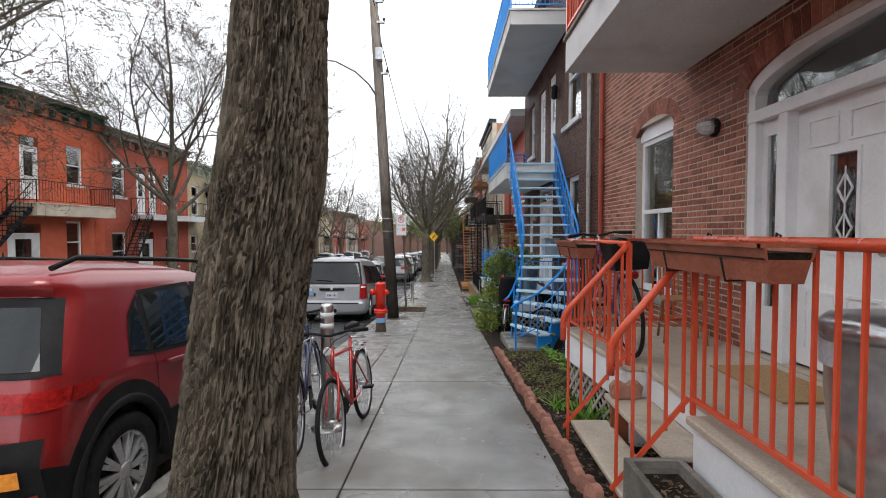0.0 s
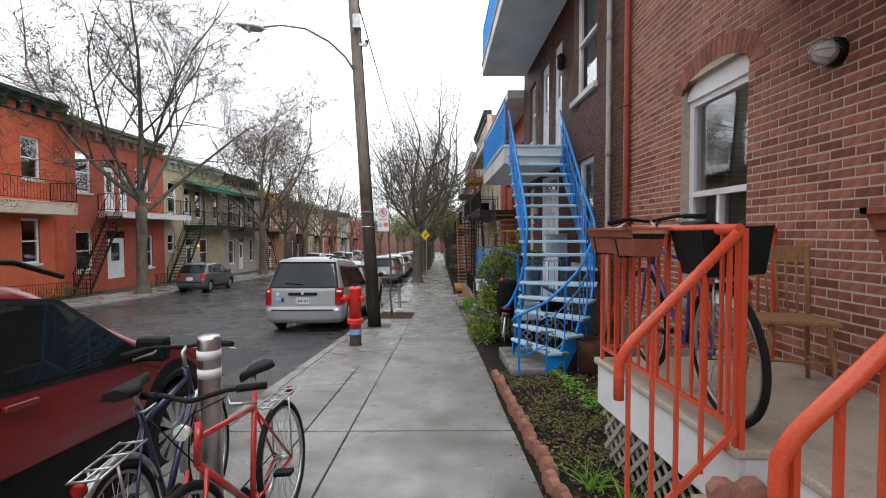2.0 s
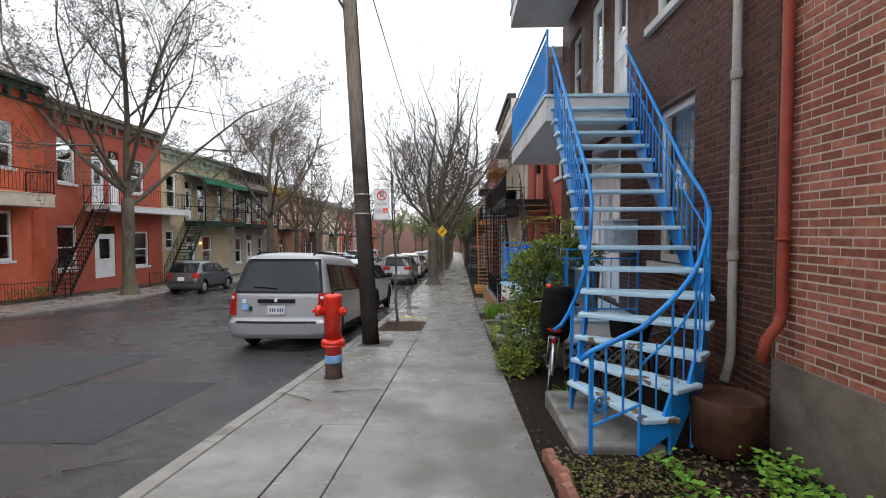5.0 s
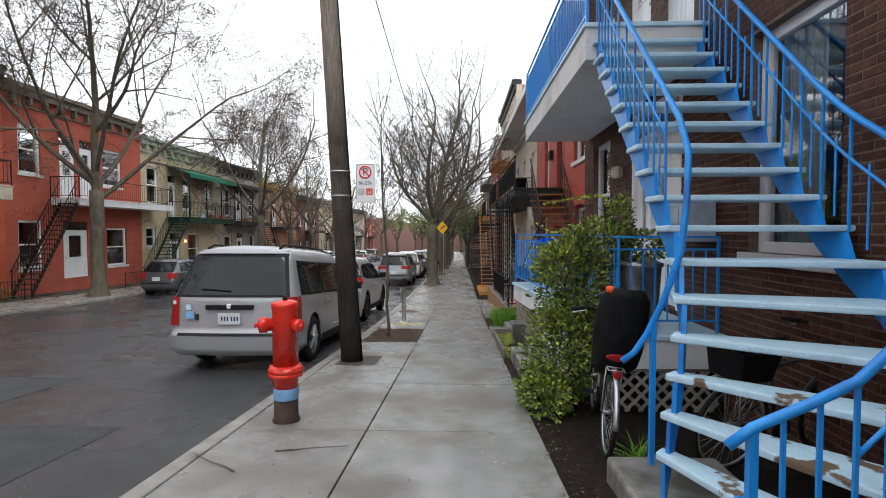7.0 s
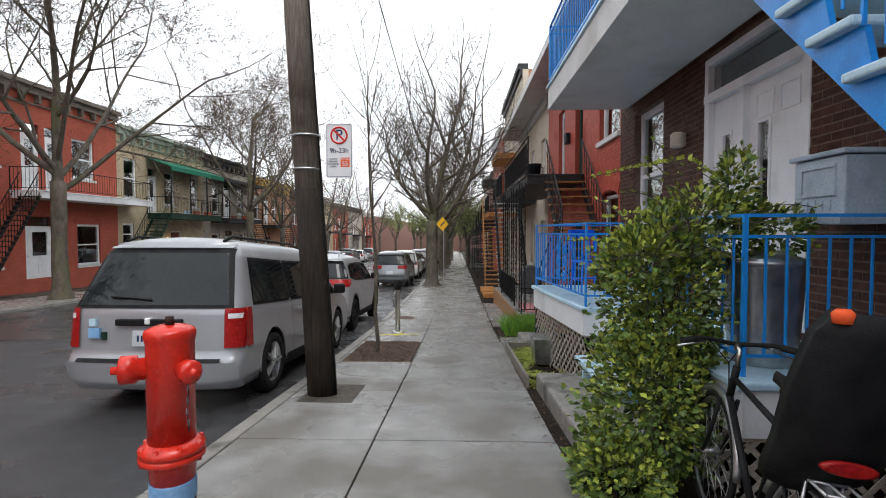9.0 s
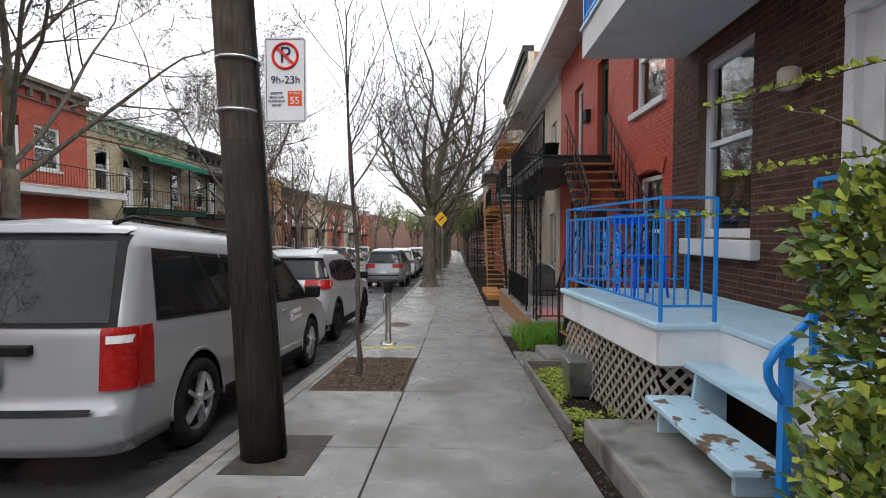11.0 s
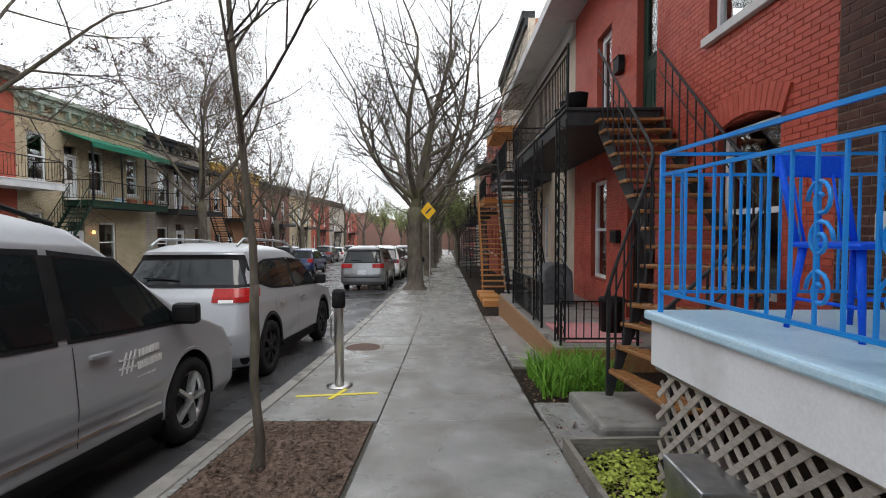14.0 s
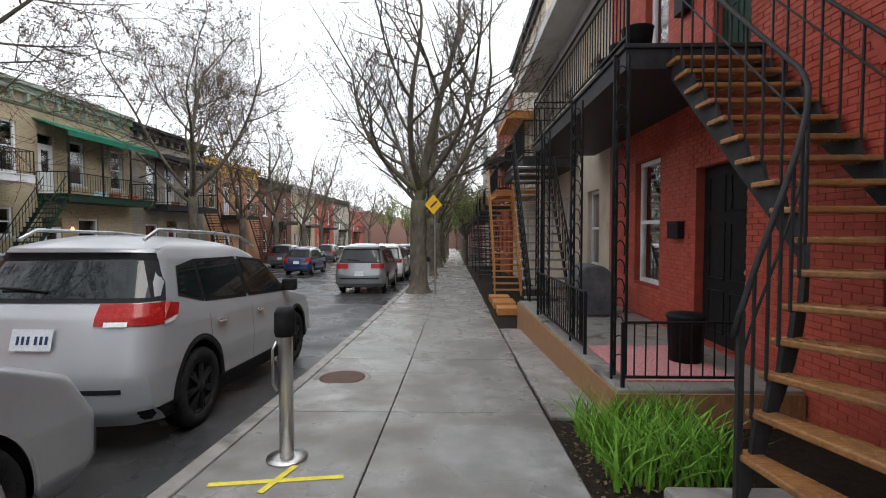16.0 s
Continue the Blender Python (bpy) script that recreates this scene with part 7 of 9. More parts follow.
plate = prism(bmesh.new(), [(sx0 + a, sz0 + b) for a, b in ((0.02, 0), (0.28, 0), (0.3, 0.02), (0.3, 0.58), (0.28, 0.6), (0.02, 0.6), (0, 0.58), (0, 0.02))], "y", sy, sy + 0.004)
part("plate", plate, "signwhite", sign)
sgn = Matrix.Translation((sx0, sy - 0.003, sz0)) @ Matrix.Rotation(math.pi / 2, 4, "X")
sign_at = lambda a, b: sgn @ Matrix.Translation((a, b, 0))
border = bmesh.new()
for a, b, c, d in ((0.012, 0.012, 0.288, 0.016), (0.012, 0.584, 0.288, 0.588), (0.012, 0.016, 0.016, 0.584), (0.284, 0.016, 0.288, 0.584)):
    bx(border, sx0 + a, sx0 + c, sy - 0.002, sy, sz0 + b, sz0 + d)
part("border", border, "ink", sign)
rg = bmesh.new()
tube(rg, [(sx0 + 0.15 + 0.088 * math.cos(a), sy - 0.002, sz0 + 0.47 + 0.088 * math.sin(a)) for a in [k * math.pi / 18 for k in range(37)]], 0.01, 6)
part("red_ring", rg, "signred", sign, "red ring")
part("red_bar", beam(bmesh.new(), (sx0 + 0.09, sy - 0.004, sz0 + 0.53), (sx0 + 0.21, sy - 0.004, sz0 + 0.41), 0.006, 0.018), "signred", sign, "red slanting bar")
lettering("P", 0.16, sign_at(0.15, 0.47), "ink", sign)
lettering("9h-23h", 0.075, sign_at(0.15, 0.3), "ink", sign)
part("zone_patch", box(sx0 + 0.165, sx0 + 0.265, sy - 0.002, sy, sz0 + 0.12, sz0 + 0.225), "signorange", sign, "orange-red zone field")
lettering("55", 0.07, sign_at(0.215, 0.155) @ Matrix.Translation((0, 0, 0.002)), "signwhite", sign)
lettering("SECTEUR", 0.02, sign_at(0.215, 0.207) @ Matrix.Translation((0, 0, 0.002)), "signwhite", sign)
for k, word in enumerate(("EXCEPTÉ", "VÉHICULES", "MUNIS D'UN", "PERMIS")):
    lettering(word, 0.021, sign_at(0.085, 0.208 - 0.028 * k), "ink", sign)
for zz in (0.12, 0.5):
    part("strap", lathe(bmesh.new(), [(0.162, zz - 0.01), (0.162, zz + 0.01)], (at(2.7)[0], py_, sz0), 20), "galv", sign)
pit2 = solo("pole_pit", strip(px_ - 0.2, px_ + 0.42, [14.15, 14.5, 14.95], 0.006, 0.05), "dirt", "dirt-filled square at the foot of the pole", "pit", kind="structure")


def bollard(x, y, h, r, capped, label):
    b = thing("bollard", (x, y, G(y)), label, "bollard", "steel bollards")
    z = G(y)
    part("base_plate", lathe(bmesh.new(), [(0.15, 0.004), (0.155, 0.01), (0.155, 0.018), (r * 1.2, 0.024)], (x, y, z), 32), "steel", b)
    part("tube", lathe(bmesh.new(), [(r, 0.02), (r, h - 0.02), (r * 0.9, h), (r * 0.3, h + 0.004)], (x, y, z), 24), "steel", b)
    if capped:
        part("hood", lathe(bmesh.new(), [(r * 1.35, h - 0.16), (r * 1.5, h - 0.12), (r * 1.45, h + 0.02), (r, h + 0.06), (0.01, h + 0.065)], (x, y, z), 16), "plastic", b, "black plastic hood")
        part("hasp", tube(bmesh.new(), [(x - r, y - 0.03, z + h - 0.2), (x - r - 0.03, y - 0.04, z + h - 0.26), (x - r - 0.03, y - 0.04, z + h - 0.52), (x - r, y - 0.03, z + h - 0.58)], 0.012, 6), "steel", b)
    else:
        for zz in (h - 0.1, h - 0.2):
            part("reflector", lathe(bmesh.new(), [(r + 0.002, zz - 0.025), (r + 0.002, zz + 0.025)], (x, y, z), 24), "signwhite", b, "pale reflecting band")
    return b


bollard(-1.36, 19.75, 1.12, 0.055, True, "brushed steel bollard with a black hood")
bollard(-1.11, 4.5, 1.18, 0.06, False, "thick steel bollard with pale reflecting bands, bicycles locked to it")
for yy in (38.5, 47, 56):
    bollard(-1.3, yy, 1.1, 0.055, True, "brushed steel bollard down the pavement")
ym = bmesh.new()
for a, b in (((-1.75, 19.3), (-0.85, 19.45)), ((-1.35, 19.2), (-1.25, 19.62))):
    beam(ym, (*a, G(a[1]) + 0.003), (*b, G(b[1]) + 0.003), 0.05, 0.003)
solo("paint_marking", ym, "yellowpaint", "yellow sprayed cross on the pavement", "paint mark", kind="structure")
ms = thing("warning_sign", (-0.85, 33, G(33)), "yellow diamond warning sign on a thin post", "sign")
bar("post", ms, (-0.75, 33, G(33)), (-0.75, 33, 1.5), 0.03, "galv")
part("diamond", prism(bmesh.new(), [(-0.8, 0.85), (-0.5, 1.2), (-0.8, 1.55), (-1.1, 1.2)], "y", 32.93, 32.95), "signyellow", ms)
part("arrow", beam(bmesh.new(), (-0.9, 32.925, 1.1), (-0.68, 32.925, 1.32), 0.01, 0.06), "ink", ms)
mc = thing("manhole", (-1.5, 22.2, G(22.2)), "round cast iron cover set in the pavement", "manhole cover")
part("ring", lathe(bmesh.new(), [(0.36, -0.02), (0.36, 0.004), (0.3, 0.006)], (-1.5, 22.2, G(22.2)), 32), "kerb", mc)
part("cover", lathe(bmesh.new(), [(0.29, -0.02), (0.29, 0.009), (0.27, 0.011)], (-1.5, 22.2, G(22.2)), 32), "rust", mc)


# ---- bicycles ----
def bicycle(label, m, paint, rear_y=0.0, basket=False, rack=False, fender=None, drop=False, child_seat=False, lamp=False, r=0.335, frame_h=0.52):
    """Built in its own space: rear hub at the origin of y, front towards +y, upright; m places it."""
    b = thing("bicycle", m.translation, label, "bicycle", "bicycles")
    W = lambda x, y, z: m @ Vector((x, y, z))
    base = 1.04
    for nm, yy in (("rear_wheel", 0.0), ("front_wheel", base)):
        circ = [W(0, yy + r * math.cos(a), r + r * math.sin(a)) for a in [k * math.pi / 24 for k in range(49)]]
        t = part(nm, tube(bmesh.new(), circ, 0.019, 8, cap=False), "tyre", b)
        part("rim", tube(bmesh.new(), [W(0, yy + (r - 0.028) * math.cos(a), r + (r - 0.028) * math.sin(a)) for a in [k * math.pi / 24 for k in range(49)]], 0.011, 6, cap=False), "alloy", t)
        sp = bmesh.new()
        for k in range(28):
            a = k * math.pi / 14
            h = 0.03 if k % 2 else -0.03
            tube(sp, [W(h, yy + 0.02 * math.cos(a + 1.2), r + 0.02 * math.sin(a + 1.2)), W(0, yy + (r - 0.03) * math.cos(a), r + (r - 0.03) * math.sin(a))], 0.0016, 4)
        part("spokes", sp, "alloy", t, kind="stuff")
        part("hub", tube(bmesh.new(), [W(-0.05, yy, r), W(0.05, yy, r)], 0.018, 10), "alloy", t)
        if fender:
            part("fender", tube(bmesh.new(), [W(0, yy + (r + 0.035) * math.cos(a), r + (r + 0.035) * math.sin(a)) for a in [math.radians(q) for q in range(20, 190, 10)]], 0.022, 6), fender, b)
    bb, seat, head, headlow = (0, 0.44, 0.28), (0, 0.28, 0.28 + frame_h), (0, 0.84, 0.86), (0, 0.88, 0.72)
    for nm, a, c, rr in (("seat_tube", bb, (0, 0.27, 0.86), 0.016), ("top_tube", (0, 0.3, 0.77), (0, 0.845, 0.83), 0.015), ("down_tube", bb, headlow, 0.018), ("head_tube", headlow, (0, 0.83, 0.9), 0.019)):
        part(nm, tube(bmesh.new(), [W(*a), W(*c)], rr, 10), paint, b)
    for sgn in (-1, 1):
        part("chain_stay", tube(bmesh.new(), [W(*bb), W(sgn * 0.055, 0.0, r)], 0.01, 8), paint, b)
        part("seat_stay", tube(bmesh.new(), [W(0, 0.3, 0.77), W(sgn * 0.055, 0.0, r)], 0.008, 8), paint, b)
        part("fork_blade", tube(bmesh.new(), [W(sgn * 0.045, 0.885, 0.7), W(sgn * 0.05, 0.95, 0.5), W(sgn * 0.05, base, r)], 0.011, 8), paint, b)
        part("crank", tube(bmesh.new(), [W(sgn * 0.07, 0.44, 0.28), W(sgn * 0.09, 0.44 + sgn * 0.12, 0.28 - sgn * 0.11)], 0.01, 6), "alloy", b)
        part("pedal", beam(bmesh.new(), W(sgn * 0.09, 0.44 + sgn * 0.12, 0.28 - sgn * 0.11), W(sgn * 0.19, 0.44 + sgn * 0.12, 0.28 - sgn * 0.11), 0.06, 0.022), "plastic", b)
    turn = m @ Matrix.Translation((0.05, 0.44, 0.28)) @ Matrix.Rotation(math.pi / 2, 4, "Y")
    part("chainring", lathe(bmesh.new(), [(0.09, 0), (0.092, 0.003), (0.07, 0.006)], n=24, m=turn), "black", b)
    part("chain", tube(bmesh.new(), [W(0.055, 0.44, 0.37), W(0.055, 0, r + 0.04), W(0.055, -0.04, r), W(0.055, 0, r - 0.04), W(0.055, 0.44, 0.19)], 0.005, 5), "rust", b)
    part("seat_post", tube(bmesh.new(), [W(0, 0.27, 0.86), W(0, 0.245, 0.96)], 0.012, 8), "steel", b)
    sd = bmesh.new()
    vs = []
    for w, y in ((0.06, 0.09), (0.075, 0.13), (0.07, 0.2), (0.03, 0.28), (0.018, 0.38), (0.012, 0.4)):
        vs.append([sd.verts.new(W(px, y, pz_)) for px, pz_ in ((-w, 0.955), (-w * 0.8, 0.985), (0, 1.0), (w * 0.8, 0.985), (w, 0.955), (0, 0.945))])
    for a, c in zip(vs, vs[1:]):
        for k in range(6):
            sd.faces.new((a[k], a[(k + 1) % 6], c[(k + 1) % 6], c[k])).smooth = True
    sd.faces.new(vs[0])
    sd.faces.new(vs[-1][::-1])
    part("saddle", sd, "rubber", b)
    part("stem", tube(bmesh.new(), [W(0, 0.83, 0.9), W(0, 0.82, 0.99), W(0, 0.88, 1.01)], 0.013, 8), "steel", b)
    if drop:
        hb_ = [(-0.2, 0.8, 0.9), (-0.21, 0.9, 0.86), (-0.21, 0.97, 0.95), (-0.2, 0.93, 1.01), (0, 0.88, 1.01), (0.2, 0.93, 1.01), (0.21, 0.97, 0.95), (0.21, 0.9, 0.86), (0.2, 0.8, 0.9)]
    else:
        hb_ = [(-0.3, 0.76, 1.02), (-0.16, 0.83, 1.035), (0, 0.88, 1.01), (0.16, 0.83, 1.035), (0.3, 0.76, 1.02)]
    part("handlebar", tube(bmesh.new(), [W(*p) for p in hb_], 0.012, 8), "rubber", b)
    for sgn in (-1, 1):
        if not drop:
            part("grip", tube(bmesh.new(), [W(sgn * 0.19, 0.815, 1.032), W(sgn * 0.31, 0.755, 1.02)], 0.018, 8), "rubber", b)
        part("brake_lever", tube(bmesh.new(), [W(sgn * 0.17, 0.86, 1.01), W(sgn * 0.2, 0.9, 0.99), W(sgn * 0.3, 0.85, 0.97)], 0.007, 6), "alloy", b)
        part("cable", tube(bmesh.new(), [W(sgn * 0.16, 0.86, 1.01), W(sgn * 0.1, 1.02, 1.0), W(0.02, 1.0, 0.88), W(0, 0.9, 0.74)], 0.0035, 5), "cable", b)
    if rack:
        rk = bmesh.new()
        for xx in (-0.06, 0, 0.06):
            tube(rk, [W(xx, 0.2, 0.72), W(xx, -0.18, 0.72)], 0.006, 6)
        for yy in (0.18, 0.05, -0.08, -0.18):
            tube(rk, [W(-0.06, yy, 0.722), W(0.06, yy, 0.722)], 0.006, 6)
        for sgn in (-1, 1):
            tube(rk, [W(sgn * 0.06, -0.05, 0.72), W(sgn * 0.06, 0.0, r)], 0.006, 6)
        part("rack", rk, "alloy", b)
        part("rear_reflector", lathe(bmesh.new(), [(0.03, 0), (0.032, 0.015), (0.02, 0.022)], n=12, m=m @ Matrix.Translation((0, -0.2, 0.7)) @ Matrix.Rotation(math.pi / 2, 4, "X")), "tail", b, "red reflector")
    if basket:
        bk = bmesh.new()
        for a in range(2):
            bx(bk, -0.13 + 0.26 * a - 0.004, -0.13 + 0.26 * a + 0.004, -0.14, 0.14, 0.74, 0.96)
        bx(bk, -0.13, 0.13, -0.144, -0.136, 0.74, 0.96)
        bx(bk, -0.13, 0.13, 0.136, 0.144, 0.74, 0.96)
        bx(bk, -0.13, 0.13, -0.14, 0.14, 0.735, 0.743)
        for v in bk.verts:
            f = 1 + 0.25 * (v.co.z - 0.74) / 0.24
            v.co = m @ Vector((v.co.x * f, v.co.y * f, v.co.z))
        part("basket", bk, "plastic", b, "black wire basket")
    if lamp:
        part("front_lamp", lathe(bmesh.new(), [(0.015, -0.04), (0.035, 0.0), (0.035, 0.02)], n=12, m=m @ Matrix.Translation((0, 0.95, 0.9)) @ Matrix.Rotation(-math.pi / 2, 4, "X")), "lens", b)
    if child_seat:
        cs = bmesh.new()
        rows2 = []
        for z, w, y in ((0.62, 0.12, 0.1), (0.72, 0.17, -0.02), (0.85, 0.18, -0.1), (1.05, 0.19, -0.17), (1.28, 0.17, -0.24), (1.36, 0.12, -0.26)):
            rows2.append([cs.verts.new(W(px * w, y + yo, z)) for px, yo in ((-1, 0.09), (-1.02, 0.02), (-0.6, -0.04), (0, -0.055), (0.6, -0.04), (1.02, 0.02), (1, 0.09), (0.7, 0.03), (0, -0.015), (-0.7, 0.03))])
        for a, c in zip(rows2, rows2[1:]):
            for k in range(10):
                cs.faces.new((a[k], a[(k + 1) % 10], c[(k + 1) % 10], c[k])).smooth = True
        cs.faces.new(rows2[0][::-1])
        cs.faces.new(rows2[-1])
        seat_ = part("child_seat", cs, "plastic", b, "black plastic child seat")
        part("seat_reflector", lathe(bmesh.new(), [(0.09, 0), (0.09, 0.012), (0.07, 0.018)], n=20, m=m @ Matrix.Translation((0, -0.165, 0.82)) @ Matrix.Rotation(math.pi / 2, 4, "X") @ Matrix.Diagonal((1, 0.3, 1, 1))), "tail", seat_, "red oval reflector")
        part("seat_knob", lathe(bmesh.new(), [(0.03, 1.33), (0.034, 1.36), (0.02, 1.375)], tuple(W(0, -0.25, 0)), 14), "signorange", seat_, "orange knob")
    return b


def stand(x, y, z, turn, lean=0.0):
    """A bicycle's pose: turn about z (0 faces +y), lean sideways."""
    return Matrix.Translation((x, y, z)) @ Matrix.Rotation(radians(turn), 4, "Z") @ Matrix.Rotation(radians(lean), 4, "Y")


# the red one faces the camera, its front wheel nearest; the dark one stands behind, its rack nearest
bicycle("red road bicycle locked to the steel bollard", stand(-0.82, 4.92, G(4.9), 176, 6), "bikered", rack=True, drop=False, lamp=True)
bicycle("dark blue bicycle with a silver rack locked to the bollard", stand(-1.22, 3.95, G(4.0), 6, -5), "bikeblue", rack=True, fender="alloy", drop=False)
bicycle("purple bicycle with a black basket on the porch", stand(1.74, 4.5, P1, -3, -4) @ Matrix.Scale(1.1, 4), "bikepurple", basket=True, rack=True)
bicycle("black bicycle with a child seat beside the blue staircase", stand(1.3, 10.78, G(10.8), -10, 5), "black", child_seat=True, fender="alloy", rack=True)
bicycle("grey bicycle leaning under the blue staircase", stand(2.1, 10.5, G(10.5), -70, 8), "cargrey", basket=True, rack=True)

# ---- things on the porches and in the gardens ----


def planter(label, x, y0, y1, z, rim_w=0.13, h=0.17):
    p = thing("planter_box", (x, (y0 + y1) / 2, z - h), label, "planter", "planter boxes")
    bm = bmesh.new()
    prof = ((-0.075, 0), (-0.09, h * 0.55), (-0.095, h * 0.56), (-0.115, h * 0.9), (-rim_w, h * 0.9), (-rim_w, h), (-0.108, h), (-0.09, h * 0.6), (0.09, h * 0.6), (0.108, h), (rim_w, h), (rim_w, h * 0.9), (0.115, h * 0.9), (0.095, h * 0.56), (0.09, h * 0.55), (0.075, 0))
    rows2 = []
    n = 2
    for i, (yy, f) in enumerate(((y0 + 0.03, 0), (y1 - 0.03, 0))):
        rows2.append([bm.verts.new((x + a, yy + (-1 if i == 0 else 1) * 0.03 * (b / h), z - h + b)) for a, b in prof])
    for k in range(len(prof)):
        j = (k + 1) % len(prof)
        bm.faces.new((rows2[0][k], rows2[0][j], rows2[1][j], rows2[1][k]))
    for rr in rows2:
        bm.faces.new(rr)
    part("trough", bm, "terracotta", p)
    for yy in (y0 + 0.012, y1 - 0.012):
        part("end_lip", box(x - rim_w, x + rim_w, yy - 0.012, yy + 0.012, z - h * 0.1, z), "terracotta", p)
    part("soil", box(x - 0.1, x + 0.1, y0 + 0.02, y1 - 0.02, z - h * 0.4, z - h * 0.22), "soil", p, "dry dark soil")
    for yy in (y0 + (y1 - y0) * 0.25, y0 + (y1 - y0) * 0.75):
        part("bracket", tube(bmesh.new(), [(x + 0.16, yy, z + 0.03), (x + 0.14, yy, z + 0.045), (x + 0.13, yy, z - 0.02), (x + 0.08, yy, z - h - 0.01), (x - 0.1, yy, z - h - 0.012), (x - 0.125, yy, z - h * 0.4)], 0.006, 6), "black", p)
    return p


planter("terracotta plastic planter box hung on the red railing", 1.43, 2.0, 3.2, 1.47)
planter("terracotta plastic planter box hung on the far railing", 1.36, 4.66, 5.5, 1.43)
tc = thing("trash_can", (1.98, 2.12, P1), "dented galvanised trash can with lid on the porch", "trash can")
dent = lathe(bmesh.new(), [(0.21, 0.0), (0.215, 0.03), (0.225, 0.2), (0.235, 0.4), (0.25, 0.62), (0.262, 0.68), (0.262, 0.7)], (1.98, 2.12, P1), 36)
for v in dent.verts:
    k = noise.noise(v.co * 6) * 0.03
    v.co.x += k
    v.co.y += noise.noise(v.co * 5 + Vector((3, 0, 0))) * 0.02
part("can", dent, "galv", tc)
part("lid", lathe(bmesh.new(), [(0.275, 0.68), (0.28, 0.7), (0.28, 0.74), (0.24, 0.775), (0.1, 0.8), (0.02, 0.805)], (1.98, 2.12, P1), 32), "galv", tc)
part("label_sticker", prism(bmesh.new(), [(1.98 - 0.27 * math.cos(a), 2.12 + 0.27 * math.sin(a)) for a in [0.1 * k for k in range(10)]] + [(1.98 - 0.262 * math.cos(a), 2.12 + 0.262 * math.sin(a)) for a in [0.1 * k for k in range(9, -1, -1)]], "z", P1 + 0.55, P1 + 0.66), "plate", tc, "white sticker")
solo("brick_weight", box(2.0, 2.2, 2.05, 2.15, P1 + 0.805, P1 + 0.86), "brick1", "red brick lying on the trash can lid", "brick", bevel=0.005)
tc2 = thing("trash_can", (2.12, 12.35, P2), "dented galvanised trash can on the blue porch", "trash can")
dent = lathe(bmesh.new(), [(0.2, 0.0), (0.205, 0.03), (0.225, 0.3), (0.245, 0.66), (0.255, 0.68)], (2.12, 12.35, P2), 32)
for v in dent.verts:
    v.co.x += noise.noise(v.co * 6) * 0.03
part("can", dent, "galv", tc2)
part("lid", lathe(bmesh.new(), [(0.265, 0.67), (0.265, 0.71), (0.1, 0.77), (0.02, 0.775)], (2.12, 12.35, P2), 32), "galv", tc2)
solo("door_mat", box(2.25, 2.75, 3.2, 4.1, P1 + 0.002, P1 + 0.018), "mat", "tan coir door mat on the porch floor", "door mat", bevel=0.004)


def wooden_chair(label, m, mat, slats=5):
    c = thing("wooden_chair", m.translation, label, "chair")
    W = lambda x, y, z: m @ Vector((x, y, z))
    bm = prism(bmesh.new(), [(-0.2, -0.19), (0.2, -0.19), (0.22, 0.2), (-0.22, 0.2)], "z", 0.43, 0.46)
    bm.transform(m)
    part("seat", bm, mat, c, bevel=0.012)
    for sx in (-1, 1):
        part("leg", tube(bmesh.new(), [W(sx * 0.16, -0.15, 0.43), W(sx * 0.2, -0.2, 0)], [0.02, 0.014], 8), mat, c)
        part("leg", tube(bmesh.new(), [W(sx * 0.16, 0.15, 0.43), W(sx * 0.2, 0.2, 0)], [0.02, 0.014], 8), mat, c)
        part("back_post", tube(bmesh.new(), [W(sx * 0.18, -0.17, 0.45), W(sx * 0.2, -0.27, 0.92)], 0.017, 8), mat, c)
        part("stretcher", tube(bmesh.new(), [W(sx * 0.185, -0.18, 0.16), W(sx * 0.185, 0.18, 0.16)], 0.01, 6), mat, c)
    part("cross_stretcher", tube(bmesh.new(), [W(-0.185, 0.18, 0.2), W(0.185, 0.18, 0.2)], 0.01, 6), mat, c)
    cb_ = bmesh.new()
    beam(cb_, W(-0.22, -0.27, 0.87), W(0.22, -0.27, 0.87), 0.022, 0.12)
    part("crest_rail", cb_, mat, c, bevel=0.008)
    for k in range(slats):
        xx = -0.12 + 0.24 * k / (slats - 1)
        part("spindle", tube(bmesh.new(), [W(xx, -0.18, 0.45), W(xx * 1.1, -0.26, 0.83)], 0.008, 6), mat, c)
    return c


wooden_chair("worn brown wooden chair on the porch", stand(2.5, 5.1, P1, 165), "chair")
wooden_chair("cobalt blue wooden chair on the blue porch", stand(2.0, 16.4, P2, 190), "chairblue", 3)
bxm = thing("mailbox", (2.6, 12.4, 0.9), "grey-blue wooden mailbox with moulded panel", "mailbox")
part("case", box(2.5, 2.86, 12.15, 12.62, 0.92, 1.32), "greyblue", bxm, bevel=0.01)
part("lid", box(2.47, 2.86, 12.12, 12.65, 1.325, 1.36), "greyblue", bxm, bevel=0.01)
part("moulding", ring(bmesh.new(), 2.488, 2.5, 12.22, 12.55, 1.06, 1.27, 0.02), "greyblue", bxm)
for k in range(4):
    part("number_bar", box(2.49, 2.5, 12.26 + 0.07 * k, 12.3 + 0.07 * k, 0.96, 1.03), "greyblue", bxm)
part("shelf", box(2.4, 2.86, 12.05, 12.7, 0.87, 0.915), "greyblue", bxm)
solo("heart_stone", prism(bmesh.new(), [(1.42, 0.1), (1.66, 0.1), (1.68, 0.2), (1.64, 0.25), (1.58, 0.245), (1.54, 0.215), (1.5, 0.245), (1.44, 0.25), (1.4, 0.2)], "y", 4.06, 4.13), "border", "pinkish heart-shaped stone on the step", "stone", bevel=0.012)
